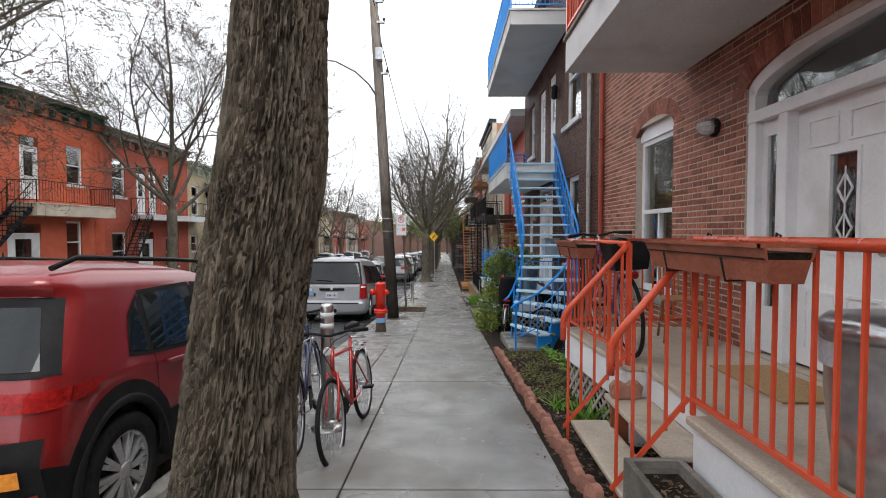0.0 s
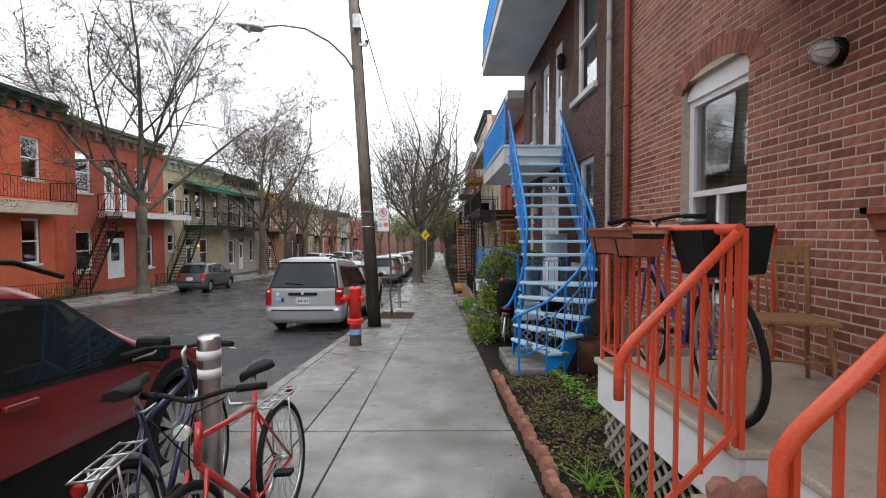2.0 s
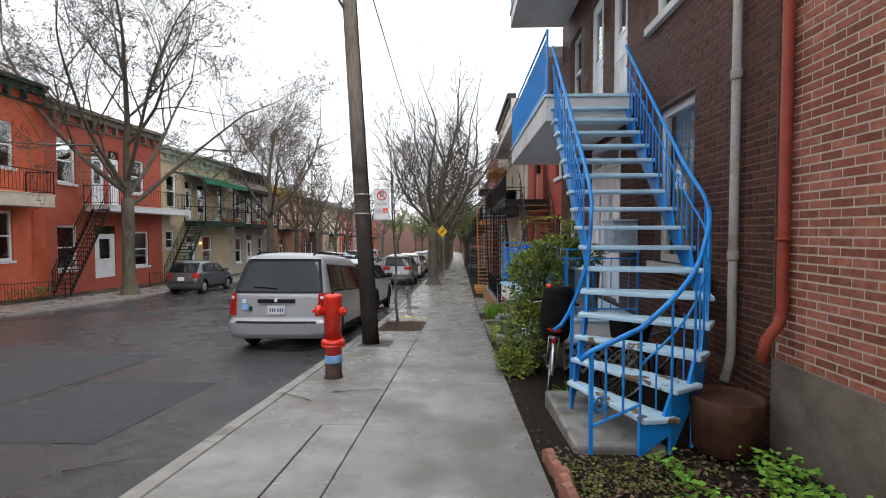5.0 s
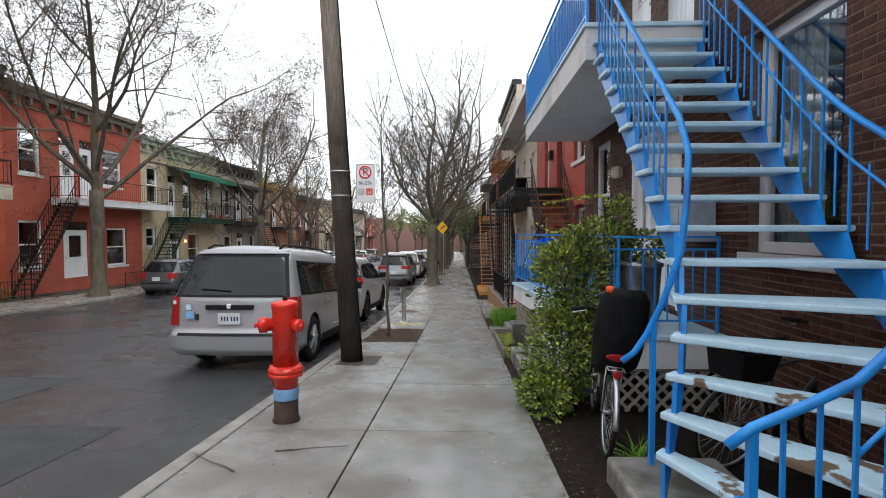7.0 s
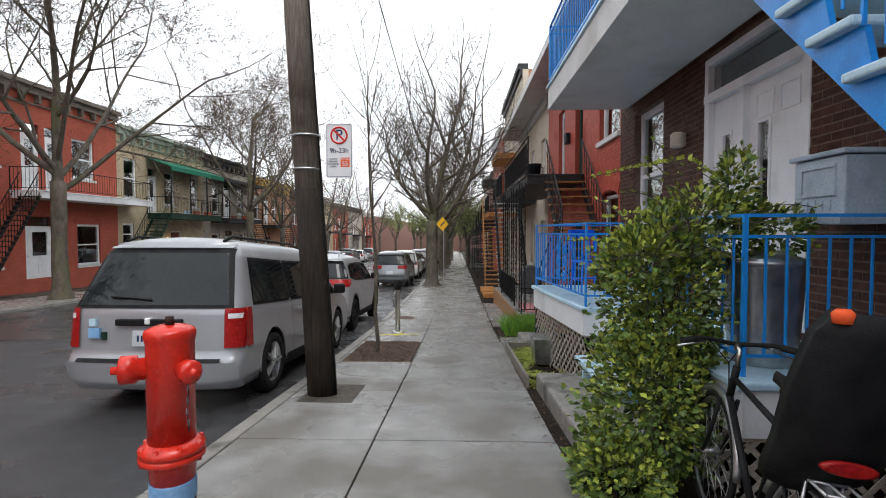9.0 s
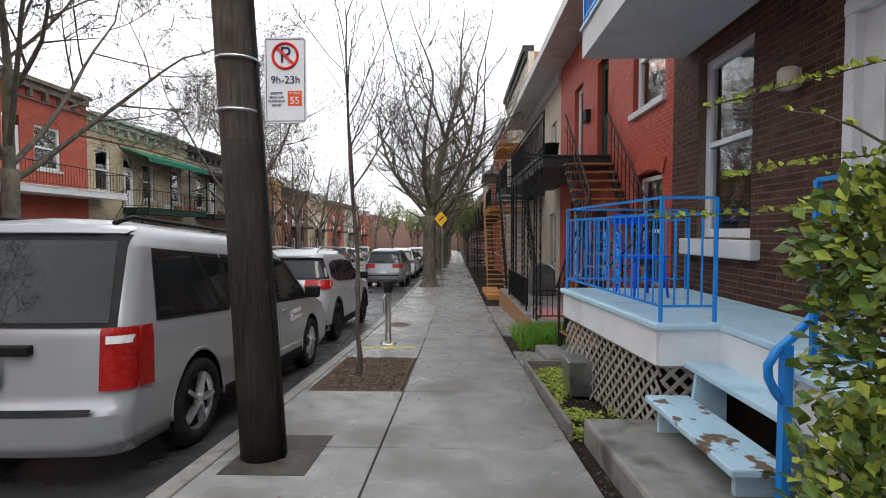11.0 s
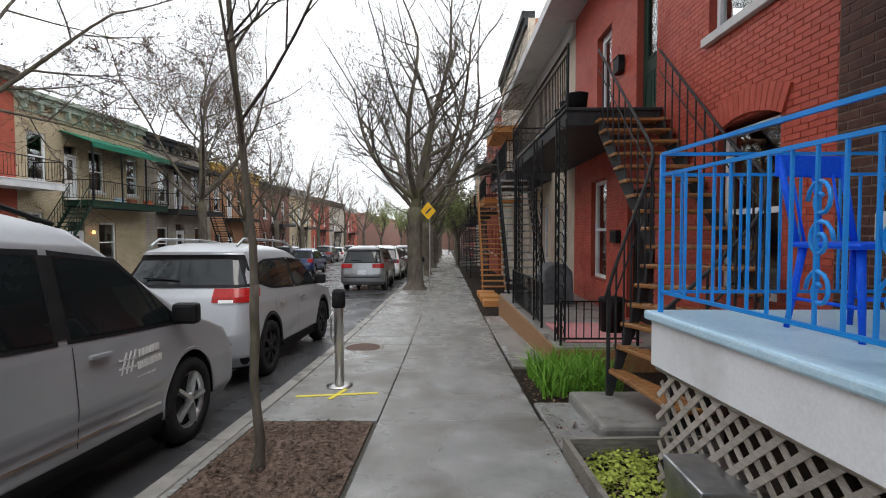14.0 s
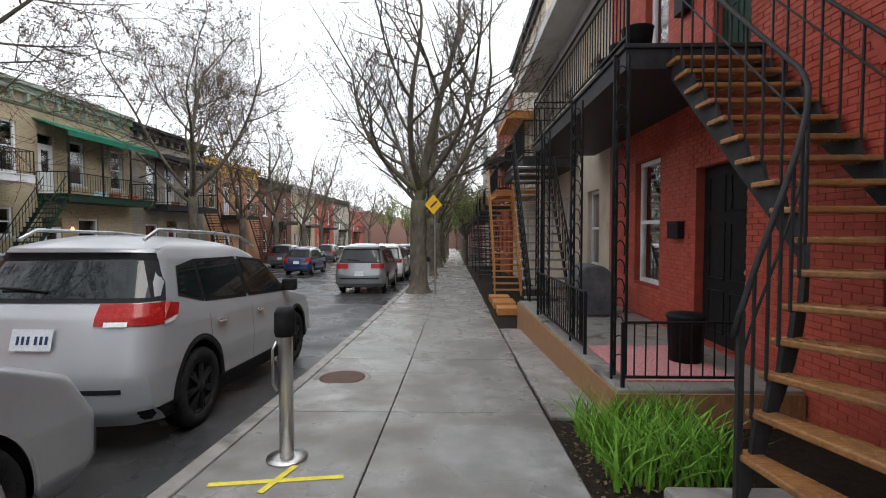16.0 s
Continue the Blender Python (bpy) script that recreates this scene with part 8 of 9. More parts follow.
bxp = thing("planter_box", (1.35, 2.4, G(2.4)), "weathered grey wooden planter filled with dead leaves", "planter")
for a, b, c, d in ((1.12, 1.16, 1.7, 3.0), (1.44, 1.48, 1.7, 3.0), (1.16, 1.44, 1.7, 1.75), (1.16, 1.44, 2.95, 3.0)):
    part("side", box(a, b, c, d, G(2.4) - 0.05, G(2.4) + 0.28), "greywood", bxp)
part("soil", box(1.16, 1.44, 1.75, 2.95, G(2.4), G(2.4) + 0.2), "soil", bxp)
tub = thing("zinc_tub", (1.3, 16.4, G(16.4)), "grey zinc tub holding a dead plant", "tub")
tb = prism(bmesh.new(), [(1.18, 16.25), (1.45, 16.25), (1.45, 16.6), (1.18, 16.6)], "z", G(16.4) + 0.02, G(16.4) + 0.42)
for v in tb.verts:
    if v.co.z > G(16.4) + 0.3:
        v.co.x = 1.315 + (v.co.x - 1.315) * 1.25
        v.co.y = 16.42 + (v.co.y - 16.42) * 1.2
part("tub", tb, "galv", tub, bevel=0.01)
solo("rusty_drum", lathe(bmesh.new(), [(0.24, 0), (0.26, 0.02), (0.27, 0.3), (0.29, 0.45), (0.27, 0.46), (0.25, 0.42)], (2.45, 8.95, G(9) + 0.02), 28), "rust", "rusty metal pot beside the blue staircase", "pot")
for k in range(3):
    lathe_ = solo("plant_pot", lathe(bmesh.new(), [(0.14, 0), (0.17, 0.28), (0.18, 0.3), (0.15, 0.3)], (2.0 + 0.02 * k, 21.7 + 0.5 * k, 2.28), 18), "plastic", "dark plastic plant pot on the black balcony", "plant pot", "balcony pots")
solo("waste_bin", lathe(bmesh.new(), [(0.17, 0), (0.2, 0.5), (0.22, 0.52), (0.19, 0.55), (0.05, 0.57)], (2.55, 21.6, -1.17), 20), "plastic", "black waste bin on the porch", "bin")
solo("covered_grill", prism(bmesh.new(), [(2.0, -1.17), (2.7, -1.17), (2.66, -0.45), (2.5, -0.3), (2.2, -0.3), (2.04, -0.45)], "y", 24.4, 25.2), "tarp", "object under a grey tarpaulin on the porch", "tarpaulin", bevel=0.05)
for i, (y, w) in enumerate(((28.0, 0.5), (29.2, 0.8), (30.6, 0.6))):
    pl_ = solo("wooden_pallet", box(1.0, 1.6, y, y + w, G(y) - 0.02, G(y) + 0.16), "pine", "low wooden crate beside the pavement", "crate", "crates", bevel=0.01)
for k, (y, x) in enumerate(((39.2, -17.2), (40.2, -17.2), (41.6, -17.2), (45.5, -17.2), (47.5, -17.2))):
    z = 1.95 if y < 44 else 1.85
    solo("flower_box", box(x - 0.1, x + 0.1, y - 0.3, y + 0.3, z, z + 0.22), ("paleblue", "terracotta", "orange_l", "terracotta", "signorange")[k], "small flower box on the balcony across the street", "flower box", "flower boxes", bevel=0.02)
ll = thing("wall_lamp", (WL, 39.0, 0.4), "small lit wall lamp across the street", "lamp")
part("shade", lathe(bmesh.new(), [(0.05, 0), (0.08, 0.05), (0.05, 0.18)], (WL + 0.12, 38.75, 0.3), 12), "lampglow", ll)
part("bracket", box(WL - 0.01, WL + 0.12, 38.72, 38.78, 0.42, 0.46), "black", ll)

# ---- overhead cables ----
for a, b, sag, r in (((px_ - 0.4, py_, 7.4), (-2.2, 70, 5.0), 1.0, 0.018), ((px_ - 0.4, py_, 7.4), (-17.0, 34, 5.6), 0.5, 0.006),
                     ((px_ - 0.4, py_, 8.6), (2.9, 5.5, 5.4), 0.25, 0.008), ((px_ - 0.5, py_, 8.2), (-2.2, -18, 9.4), 0.6, 0.014)):
    a, b = Vector(a), Vector(b)
    pts = [a.lerp(b, k / 24) - Vector((0, 0, sag * 4 * (k / 24) * (1 - k / 24))) for k in range(25)]
    solo("overhead_cable", tube(bmesh.new(), pts, r, 5), "cable", "thin black overhead cable strung from the pole", "cable", "overhead cables")


# ---- trees ----
def tube_soup(V, F, pts, rs, n):
    """Adds a tapered tube to lists of vertices and faces."""
    base, ref, prev = len(V), None, None
    for i, p in enumerate(pts):
        d = (pts[min(i + 1, len(pts) - 1)] - pts[max(i - 1, 0)])
        d = d.normalized() if d.length > 1e-6 else Vector((0, 0, 1))
        if ref is None:
            ref = d.orthogonal().normalized()
        ref = (ref - d * ref.dot(d))
        ref = ref.normalized() if ref.length > 1e-6 else d.orthogonal().normalized()
        o = d.cross(ref)
        for k in range(n):
            a = 2 * math.pi * k / n
            V.append(tuple(p + (ref * math.cos(a) + o * math.sin(a)) * rs[i]))
    for i in range(len(pts) - 1):
        for k in range(n):
            a, b = base + i * n + k, base + i * n + (k + 1) % n
            F.append((a, b, b + n, a + n))


def leaf_quad(V, F, p, d, n, size, wide=0.6):
    """One folded leaf from p along d."""
    s = d.cross(n)
    s = s.normalized() if s.length > 1e-5 else d.orthogonal().normalized()
    b = len(V)
    mid = p + d * size * 0.5
    lift = n * size * 0.12
    V += [tuple(p), tuple(mid + s * size * wide / 2 + lift), tuple(p + d * size), tuple(mid - s * size * wide / 2 + lift), tuple(mid)]
    F += [(b, b + 1, b + 4), (b + 1, b + 2, b + 4), (b + 2, b + 3, b + 4), (b + 3, b, b + 4)]


def tree(label, base, rng, trunk_h, r, fork, limb_len, levels, spread, up, bud_mat, buds, bud_size=0.05, kids=(4, 5), trunk_mat="bark2", lean=(0, 0), trunk=True, group="street trees", twig_n=3, thin=0.005):
    """A trunk that forks into limbs, branches and twigs with opening buds."""
    t = thing("tree", base, label, "tree", group)
    base = Vector(base)
    LV, LF, TV, TF, BV, BF = [], [], [], [], [], []
    top = base + Vector((lean[0], lean[1], trunk_h))
    if trunk:
        bm = bmesh.new()
        pts = [base + (top - base) * u + Vector((0.05 * noise.noise((u * 3, 0, r)), 0.05 * noise.noise((0, u * 3, r)), 0)) for u in (-0.03, 0.02, 0.06, 0.14, 0.3, 0.5, 0.7, 0.85, 1.0)]
        tube(bm, pts, [r * f for f in (1.75, 1.55, 1.25, 1.08, 1.0, 0.95, 0.95, 1.0, 0.95)], 20)
        for v in bm.verts:
            v.co += Vector((noise.noise(v.co * 4), noise.noise(v.co * 4 + Vector((5, 0, 0))), 0)) * r * 0.16
        part("trunk", bm, trunk_mat, t)

    def grow(p, d, length, rad, level):
        n = 9 if level == 0 else 6 if level == 1 else 4 if level < levels else 3
        pts, rs = [p.copy()], [rad]
        q = d.copy()
        bend = Vector((rng.uniform(-1, 1), rng.uniform(-1, 1), rng.uniform(-0.3, 0.5))) * 0.5 / n
        for i in range(n):
            if rng.random() < 0.3:
                bend = Vector((rng.uniform(-1, 1), rng.uniform(-1, 1), rng.uniform(-0.4, 0.5))) * 0.7 / n
            q = (q + bend * (0.4 if fork == 1 and level == 0 else 1) + Vector((rng.uniform(-1, 1), rng.uniform(-1, 1), rng.uniform(-0.6, 0.8))) * 0.06 + Vector((0, 0, up))).normalized()
            p = p + q * length / n
            pts.append(p.copy())
            rs.append(rad * (1 - 0.68 * (i + 1) / n))
        if level >= levels - 1:
            tube_soup(TV, TF, pts, [max(thin, x) for x in rs], twig_n)
        else:
            tube_soup(LV, LF, pts, [max(thin, x) for x in rs], 8 if level == 0 else 5)
        if level >= levels:
            for i in range(1, len(pts)):
                for _ in range(buds):
                    if rng.random() < 0.7:
                        dd = Vector((rng.uniform(-1, 1), rng.uniform(-1, 1), rng.uniform(-0.5, 1))).normalized()
                        leaf_quad(BV, BF, pts[i] + dd * 0.01, dd, dd.orthogonal(), bud_size * rng.uniform(0.6, 1.4), 0.5)
        if level < levels:
            k = rng.randint(*kids)
            for j in range(k + 1):
                last = j == k
                u = 0.999 if last else 0.26 + 0.72 * (j + rng.random()) / k
                i = min(n - 1, int(u * n))
                w = pts[i].lerp(pts[i + 1], u * n - i)
                ax = (pts[i + 1] - pts[i]).normalized()
                side = ax.orthogonal()
                side.rotate(Matrix.Rotation(rng.uniform(0, 6.28), 3, ax))
                ang = spread * (0.3 if last else rng.uniform(0.7, 1.15))
                nd = (ax * math.cos(ang) + side * math.sin(ang)).normalized()
                grow(w, nd, length * (rng.uniform(0.5, 0.62) if last else rng.uniform(0.42, 0.66) * (1.12 - 0.4 * u)), rs[i] * (0.85 if last else rng.uniform(0.5, 0.68)), level + 1)
        return pts

    start = top - Vector((0, 0, 0.1))
    if fork == 1:
        grow(start, Vector((0, 0, 1)), limb_len, r * 0.95, 0)
    else:
        leader = grow(start, Vector((rng.uniform(-0.16, 0.16), rng.uniform(-0.16, 0.16), 1)).normalized(), limb_len * 1.05, r * 0.66, 0)
        for j in range(fork - 1):
            a = 2 * math.pi * (j + rng.uniform(-0.25, 0.25)) / (fork - 1) + 0.6
            d = Vector((math.cos(a) * spread, math.sin(a) * spread, rng.uniform(0.55, 1.0))).normalized()
            h = 1.6 * j / fork * rng.uniform(0.5, 1.0)
            at_ = leader[int(h)].lerp(leader[int(h) + 1], h - int(h)) - Vector((0, 0, 0.35 if j == 0 else 0.0))
            grow(at_, d, limb_len * rng.uniform(0.8, 1.1), r * rng.uniform(0.34, 0.48), 0)
    lim = soup("branch_structure", LV, LF, "bark2" if trunk_mat == "bark2" else "twig", t, kind="")
    for f in lim.data.polygons:
        f.use_smooth = True
    if TV:
        soup("fine_branching", TV, TF, "twig", t)
    if BV:
        soup("crown", BV, BF, bud_mat, t)
    return t


rng = random.Random(5)
# the old trunk beside the red car: deep furrowed bark
old = thing("tree", (-1.0, 2.55, G(2.55)), "old leaning street tree with deeply furrowed grey bark", "tree")
spine = [(-1.225, 2.51, -0.3, 0.36), (-1.172, 2.511, 0.047, 0.343), (-1.141, 2.511, 0.23, 0.313), (-1.103, 2.511, 0.558, 0.292), (-1.059, 2.511, 0.995, 0.281), (-1.008, 2.526, 1.433, 0.273), (-0.956, 2.541, 1.797, 0.281), (-0.927, 2.555, 2.089, 0.266), (-0.905, 2.57, 2.453, 0.241), (-0.868, 2.584, 2.963, 0.226), (-0.832, 2.599, 3.62, 0.219), (-0.77, 2.64, 4.6, 0.2)]
N_A, N_H = 260, 520
vv, ff = [], []
hs = [p[2] for p in spine]
for i in range(N_H + 1):
    z = hs[0] + (hs[-1] - hs[0]) * i / N_H
    cx, cy, rr = [float(np.interp(z, hs, [p[k] for p in spine])) for k in (0, 1, 3)]
    for k in range(N_A):
        a = 2 * math.pi * k / N_A
        c, s = math.cos(a), math.sin(a)
        wx, wz = noise.noise((c * 2.5, s * 2.5, z * 2.5)) * 0.9, noise.noise((c * 2.5 + 7, s * 2.5, z * 2.5)) * 0.6
        u = noise.noise((c * 12.0 + wx, s * 12.0 - wx, z * 2.6 + wz))
        u2 = noise.noise((c * 19.0 - wx + 4, s * 19.0 + wx, z * 6.5 + wz))
        w = noise.noise((c * 30 + 9, s * 30, z * 30))
        ridge = min(1.0, abs(u) * 5.0) * min(1.0, abs(u2) * 4.0 + 0.25)
        knot = 0.045 * math.exp(-((a - 4.4) ** 2 / 0.12 + (z - 1.85) ** 2 / 0.03)) + 0.03 * math.exp(-((a - 5.2) ** 2 / 0.06 + (z - 0.45) ** 2 / 0.012))
        lump = 0.02 * noise.noise((c, s, z * 0.9))
        flare = 0.25 * max(0, 0.1 - z) * (0.5 + 0.5 * math.sin(a * 5))
        d = rr * 0.97 - 0.03 + 0.04 * ridge + 0.005 * w + knot + lump + flare
        vv.append((cx + 0.03 + d * c, cy + d * s, z))
for i in range(N_H):
    for k in range(N_A):
        a, b = i * N_A + k, i * N_A + (k + 1) % N_A
        ff.append((a, b, b + N_A, a + N_A))
trunk_ob = soup("trunk", vv, ff, "bark", old, kind="")
del vv, ff
top_ = tree("bare upper limbs", (-0.74, 2.68, 1.15), rng, 3.4, 0.22, 4, 3.2, 3, 0.55, 0.1, "bud", 1, 0.06, (4, 5), trunk=False)
for o in list(top_.children):
    o.parent = old
    o.matrix_parent_inverse = WORLD[old].inverted()
bpy.data.objects.remove(top_)

T_LEFT = tree("spreading bare maple with red-brown buds across the street", (-15.3, 27.0, G(27)), random.Random(11), 4.5, 0.27, 7, 7.6, 4, 0.86, 0.018, "bud", 1, 0.075, (5, 6), group="maples", thin=0.0065)
T_BLVD = tree("bare vase-shaped street tree with many upright twigs", (-1.35, 33.4, G(33.4)), random.Random(23), 3.3, 0.29, 6, 6.0, 3, 0.98, 0.085, "bud", 0, 0.05, (6, 8), group="pruned trees", thin=0.006)
T_FAR = tree("bare street tree with opening buds down the street", (-15.3, 57, G(57)), random.Random(13), 4.0, 0.24, 6, 6.4, 3, 0.85, 0.04, "bud", 1, 0.1, (4, 5), group="maples", thin=0.009)
T_GREEN = tree("street tree in first pale green leaf far down the pavement", (-1.2, 66, G(66)), random.Random(31), 2.6, 0.2, 6, 3.4, 3, 0.7, 0.08, "newleaf", 2, 0.17, (4, 5), group="far trees", thin=0.01)


def again(src, x, y, s, turn):
    return copy_thing(src, Matrix.LocRotScale((x, y, G(y)), Euler((0, 0, radians(turn))), (s, s, s)))


again(T_LEFT, -15.2, 12.5, 0.95, 70)
again(T_LEFT, -15.3, 44, 1.0, 150)
for x, y, s, a in ((-15.3, 71, 1.0, 260), (-15.3, 86, 1.0, 120), (-15.3, 102, 1.1, 200), (-15.3, 50.5, 0.9, 45), (-15.3, 64.5, 0.95, 210)):
    again(T_FAR, x, y, s, a)
for x, y, s, a in ((-1.35, 42.5, 0.95, 80), (-1.3, 52, 1.0, 190), (-1.3, 62, 0.95, 300)):
    again(T_BLVD, x, y, s, a)
for x, y, s, a in ((0.9, 58, 0.8, 50), (1.3, 72, 1.0, 130), (-1.2, 78, 1.1, 250), (1.2, 86, 1.1, 10), (-1.2, 94, 1.2, 90), (-14, 116, 1.3, 200), (-9, 124, 1.3, 70), (-4, 120, 1.3, 20), (1.5, 112, 1.3, 300), (-12, 140, 1.3, 33), (-6.5, 150, 1.3, 80), (-2, 146, 1.3, 140), (0.5, 160, 1.3, 20), (-9.5, 165, 1.3, 270), (-24, 60, 1.3, 100), (-25, 82, 1.4, 10), (-25, 40, 1.15, 220)):
    again(T_GREEN, x, y, s, a)
tree("slender bare sapling in a mulched tree pit", (-1.45, 17.45, G(17.45)), random.Random(47), 1.35, 0.034, 1, 3.5, 2, 0.62, 0.07, "bud", 1, 0.03, (8, 10), group="saplings", thin=0.0035)
pit = solo("tree_pit", strip(-1.84, -0.76, [16.46, 17, 17.5, 18, 18.48], -0.01, 0.2), "mulch", "mulch-filled tree pit in the pavement", "tree pit", kind="structure")
V, F = [], []
for _ in range(2600):
    x, y = rng.uniform(-1.82, -0.78), rng.uniform(16.48, 18.46)
    a = rng.uniform(0, 6.28)
    d = Vector((math.cos(a), math.sin(a), rng.uniform(-0.25, 0.35))).normalized()
    leaf_quad(V, F, Vector((x, y, G(y) + rng.uniform(-0.005, 0.02))), d, Vector((0, 0, 1)), rng.uniform(0.02, 0.06), 0.35)
soup("mulch_chips", V, F, "mulch", None)
tagged(bpy.data.objects["mulch_chips"], "brown wood chips in the tree pit", "mulch", kind="stuff")

# ---- garden plants ----


def scatter(name, label, cat, n, region, size, mat, r_, wide=0.6, lift=(0.0, 0.04), tilt=(-0.2, 0.6), keep=None):
    V, F = [], []
    x0, x1, y0, y1 = region
    for _ in range(n):
        x, y = r_.uniform(x0, x1), r_.uniform(y0, y1)
        if keep and not keep(x, y):
            continue
        a = r_.uniform(0, 6.28)
        d = Vector((math.cos(a), math.sin(a), r_.uniform(*tilt))).normalized()
        nn = Vector((r_.uniform(-0.4, 0.4), r_.uniform(-0.4, 0.4), 1)).normalized()
        leaf_quad(V, F, Vector((x, y, G(y) - 0.03 + r_.uniform(*lift))), d, nn, r_.uniform(*size), wide)
    ob = soup(name, V, F, mat, None)
    return tagged(ob, label, cat, kind="stuff")


patchy = lambda s, t: (lambda x, y: noise.noise((x * s, y * s, 3.1)) > t)
scatter("ground_cover", "patchy low green ground cover in the garden", "ground cover", 5000, (0.98, 2.2, 5.6, 8.7), (0.015, 0.04), "cover", rng, 0.8, (0.0, 0.07), keep=patchy(1.6, 0.0))
scatter("green_plants", "bright green leafy plants beside the porch", "plants", 2200, (1.7, 2.7, 6.7, 8.6), (0.03, 0.07), "grass", rng, 0.8, (0.02, 0.2), keep=patchy(2.2, 0.0))
scatter("fallen_leaves", "brown dead leaves on the garden soil", "dead leaves", 4500, (0.95, 2.4, 2.0, 9.0), (0.02, 0.06), "deadleaf", rng, 0.6, (0.0, 0.03))
scatter("leaf_litter", "dead leaves filling the wooden planter", "dead leaves", 500, (1.17, 1.43, 1.78, 2.92), (0.03, 0.06), "deadleaf", rng, 0.6, (0.22, 0.27), tilt=(-0.2, 0.4))
scatter("edge_litter", "leaves and crumbs along the pavement edge", "litter", 2600, (0.72, 1.05, 1.0, 30.0), (0.01, 0.04), "deadleaf", rng, 0.5, (0.03, 0.045), tilt=(-0.1, 0.2), keep=lambda x, y: rng.random() < 1.2 - abs(x - 0.9) * 6)
scatter("pavement_litter", "small dark leaves and grit on the pavement", "litter", 320, (-1.9, 0.8, 2.0, 30.0), (0.008, 0.03), "deadleaf", rng, 0.5, (0.034, 0.038), tilt=(-0.05, 0.1))
scatter("road_litter", "wet brown debris in the road", "litter", 900, (-5.5, -2.1, 5.5, 14.0), (0.015, 0.05), "deadleaf", rng, 0.35, (-0.095, -0.085), tilt=(-0.05, 0.15), keep=lambda x, y: noise.noise((x * 0.7, y * 0.7, 8.0)) > 0.22)
scatter("ground_cover", "green and yellow ground cover below the lattice", "ground cover", 5000, (0.9, 1.5, 14.95, 17.9), (0.02, 0.05), "leafy", rng, 0.8, (0.0, 0.08), keep=patchy(2.0, -0.1))
scatter("fallen_leaves", "dead leaves below the lattice", "dead leaves", 1200, (0.9, 2.0, 15.0, 20.6), (0.02, 0.06), "deadleaf", rng, 0.6, (0.0, 0.03))


def blades(label, n, region, h, mat, r_):
    V, F = [], []
    for _ in range(n):
        x, y = r_.uniform(*region[:2]), r_.uniform(*region[2:])
        a, hh, w = r_.uniform(0, 6.28), r_.uniform(*h), r_.uniform(0.006, 0.014)
        s = Vector((math.cos(a), math.sin(a), 0))
        lean = Vector((r_.uniform(-1, 1), r_.uniform(-1, 1), 0)) * 0.14
        b = len(V)
        for k in range(5):
            u = k / 4
            p = Vector((x, y, G(y) - 0.05 + hh * u)) + lean * u * u * (1 + u)
            ww = w * (1 - 0.9 * u ** 2)
            V += [tuple(p - s * ww), tuple(p + s * ww)]
        F += [(b + 2 * k, b + 2 * k + 1, b + 2 * k + 3, b + 2 * k + 2) for k in range(4)]
    return tagged(soup("iris_blades", V, F, mat, None), label, "grass", kind="stuff")


blades("clump of bright green iris blades beside the pavement", 900, (1.02, 1.95, 19.3, 20.5), (0.22, 0.5), "grass", rng)
blades("tuft of green blades in the dark soil", 60, (1.28, 1.5, 4.55, 4.85), (0.15, 0.34), "grass", rng)
blades("tuft of green blades in the dark soil", 30, (1.18, 1.28, 5.15, 5.3), (0.1, 0.24), "grass", rng)
blades("small green tufts below the staircase", 60, (1.45, 1.6, 10.6, 10.8), (0.05, 0.2), "grass", rng)

# climbing euonymus: stems and many variegated leaves
vine = thing("climbing_shrub", (1.35, 12.5, G(12.5)), "dense climbing shrub with green and yellow variegated leaves", "shrub")
blobs = [((1.4, 12.3, 0.35), (0.42, 0.28, 0.62)), ((1.27, 12.2, -0.35), (0.42, 0.34, 0.55)), ((1.04, 12.05, -0.74), (0.26, 0.45, 0.28)), ((1.7, 12.35, 0.85), (0.42, 0.22, 0.26)), ((1.25, 12.33, 0.62), (0.29, 0.25, 0.22)), ((1.92, 12.35, 1.1), (0.12, 0.15, 0.28)), ((2.15, 12.3, 0.82), (0.25, 0.16, 0.16)), ((1.45, 12.3, -0.1), (0.3, 0.24, 0.6))]
V, F, YV, YF = [], [], [], []
for (c, rad) in blobs:
    n = int(5200 * (rad[0] * rad[1] + rad[1] * rad[2] + rad[0] * rad[2]))
    for _ in range(n):
        d = Vector((rng.gauss(0, 1), rng.gauss(0, 1), rng.gauss(0, 1))).normalized()
        k = rng.uniform(0.66, 1.06) + 0.34 * noise.noise(d * 3.5 + Vector(c))
        p = Vector((c[0] + d.x * rad[0] * k, c[1] + d.y * rad[1] * k, c[2] + d.z * rad[2] * k))
        if p.z < G(p.y):
            continue
        out = (d + Vector((rng.uniform(-0.7, 0.7), rng.uniform(-0.7, 0.7), rng.uniform(-0.5, 0.9)))).normalized()
        nn = (d + Vector((0, 0, 0.7)) + Vector((rng.uniform(-0.5, 0.5), rng.uniform(-0.5, 0.5), 0))).normalized()
        if rng.random() < (0.6 if d.z > 0.3 else 0.32):
            leaf_quad(YV, YF, p, out, nn, rng.uniform(0.035, 0.06), 0.66)
        else:
            leaf_quad(V, F, p, out, nn, rng.uniform(0.04, 0.07), 0.66)
SV, SF = [], []
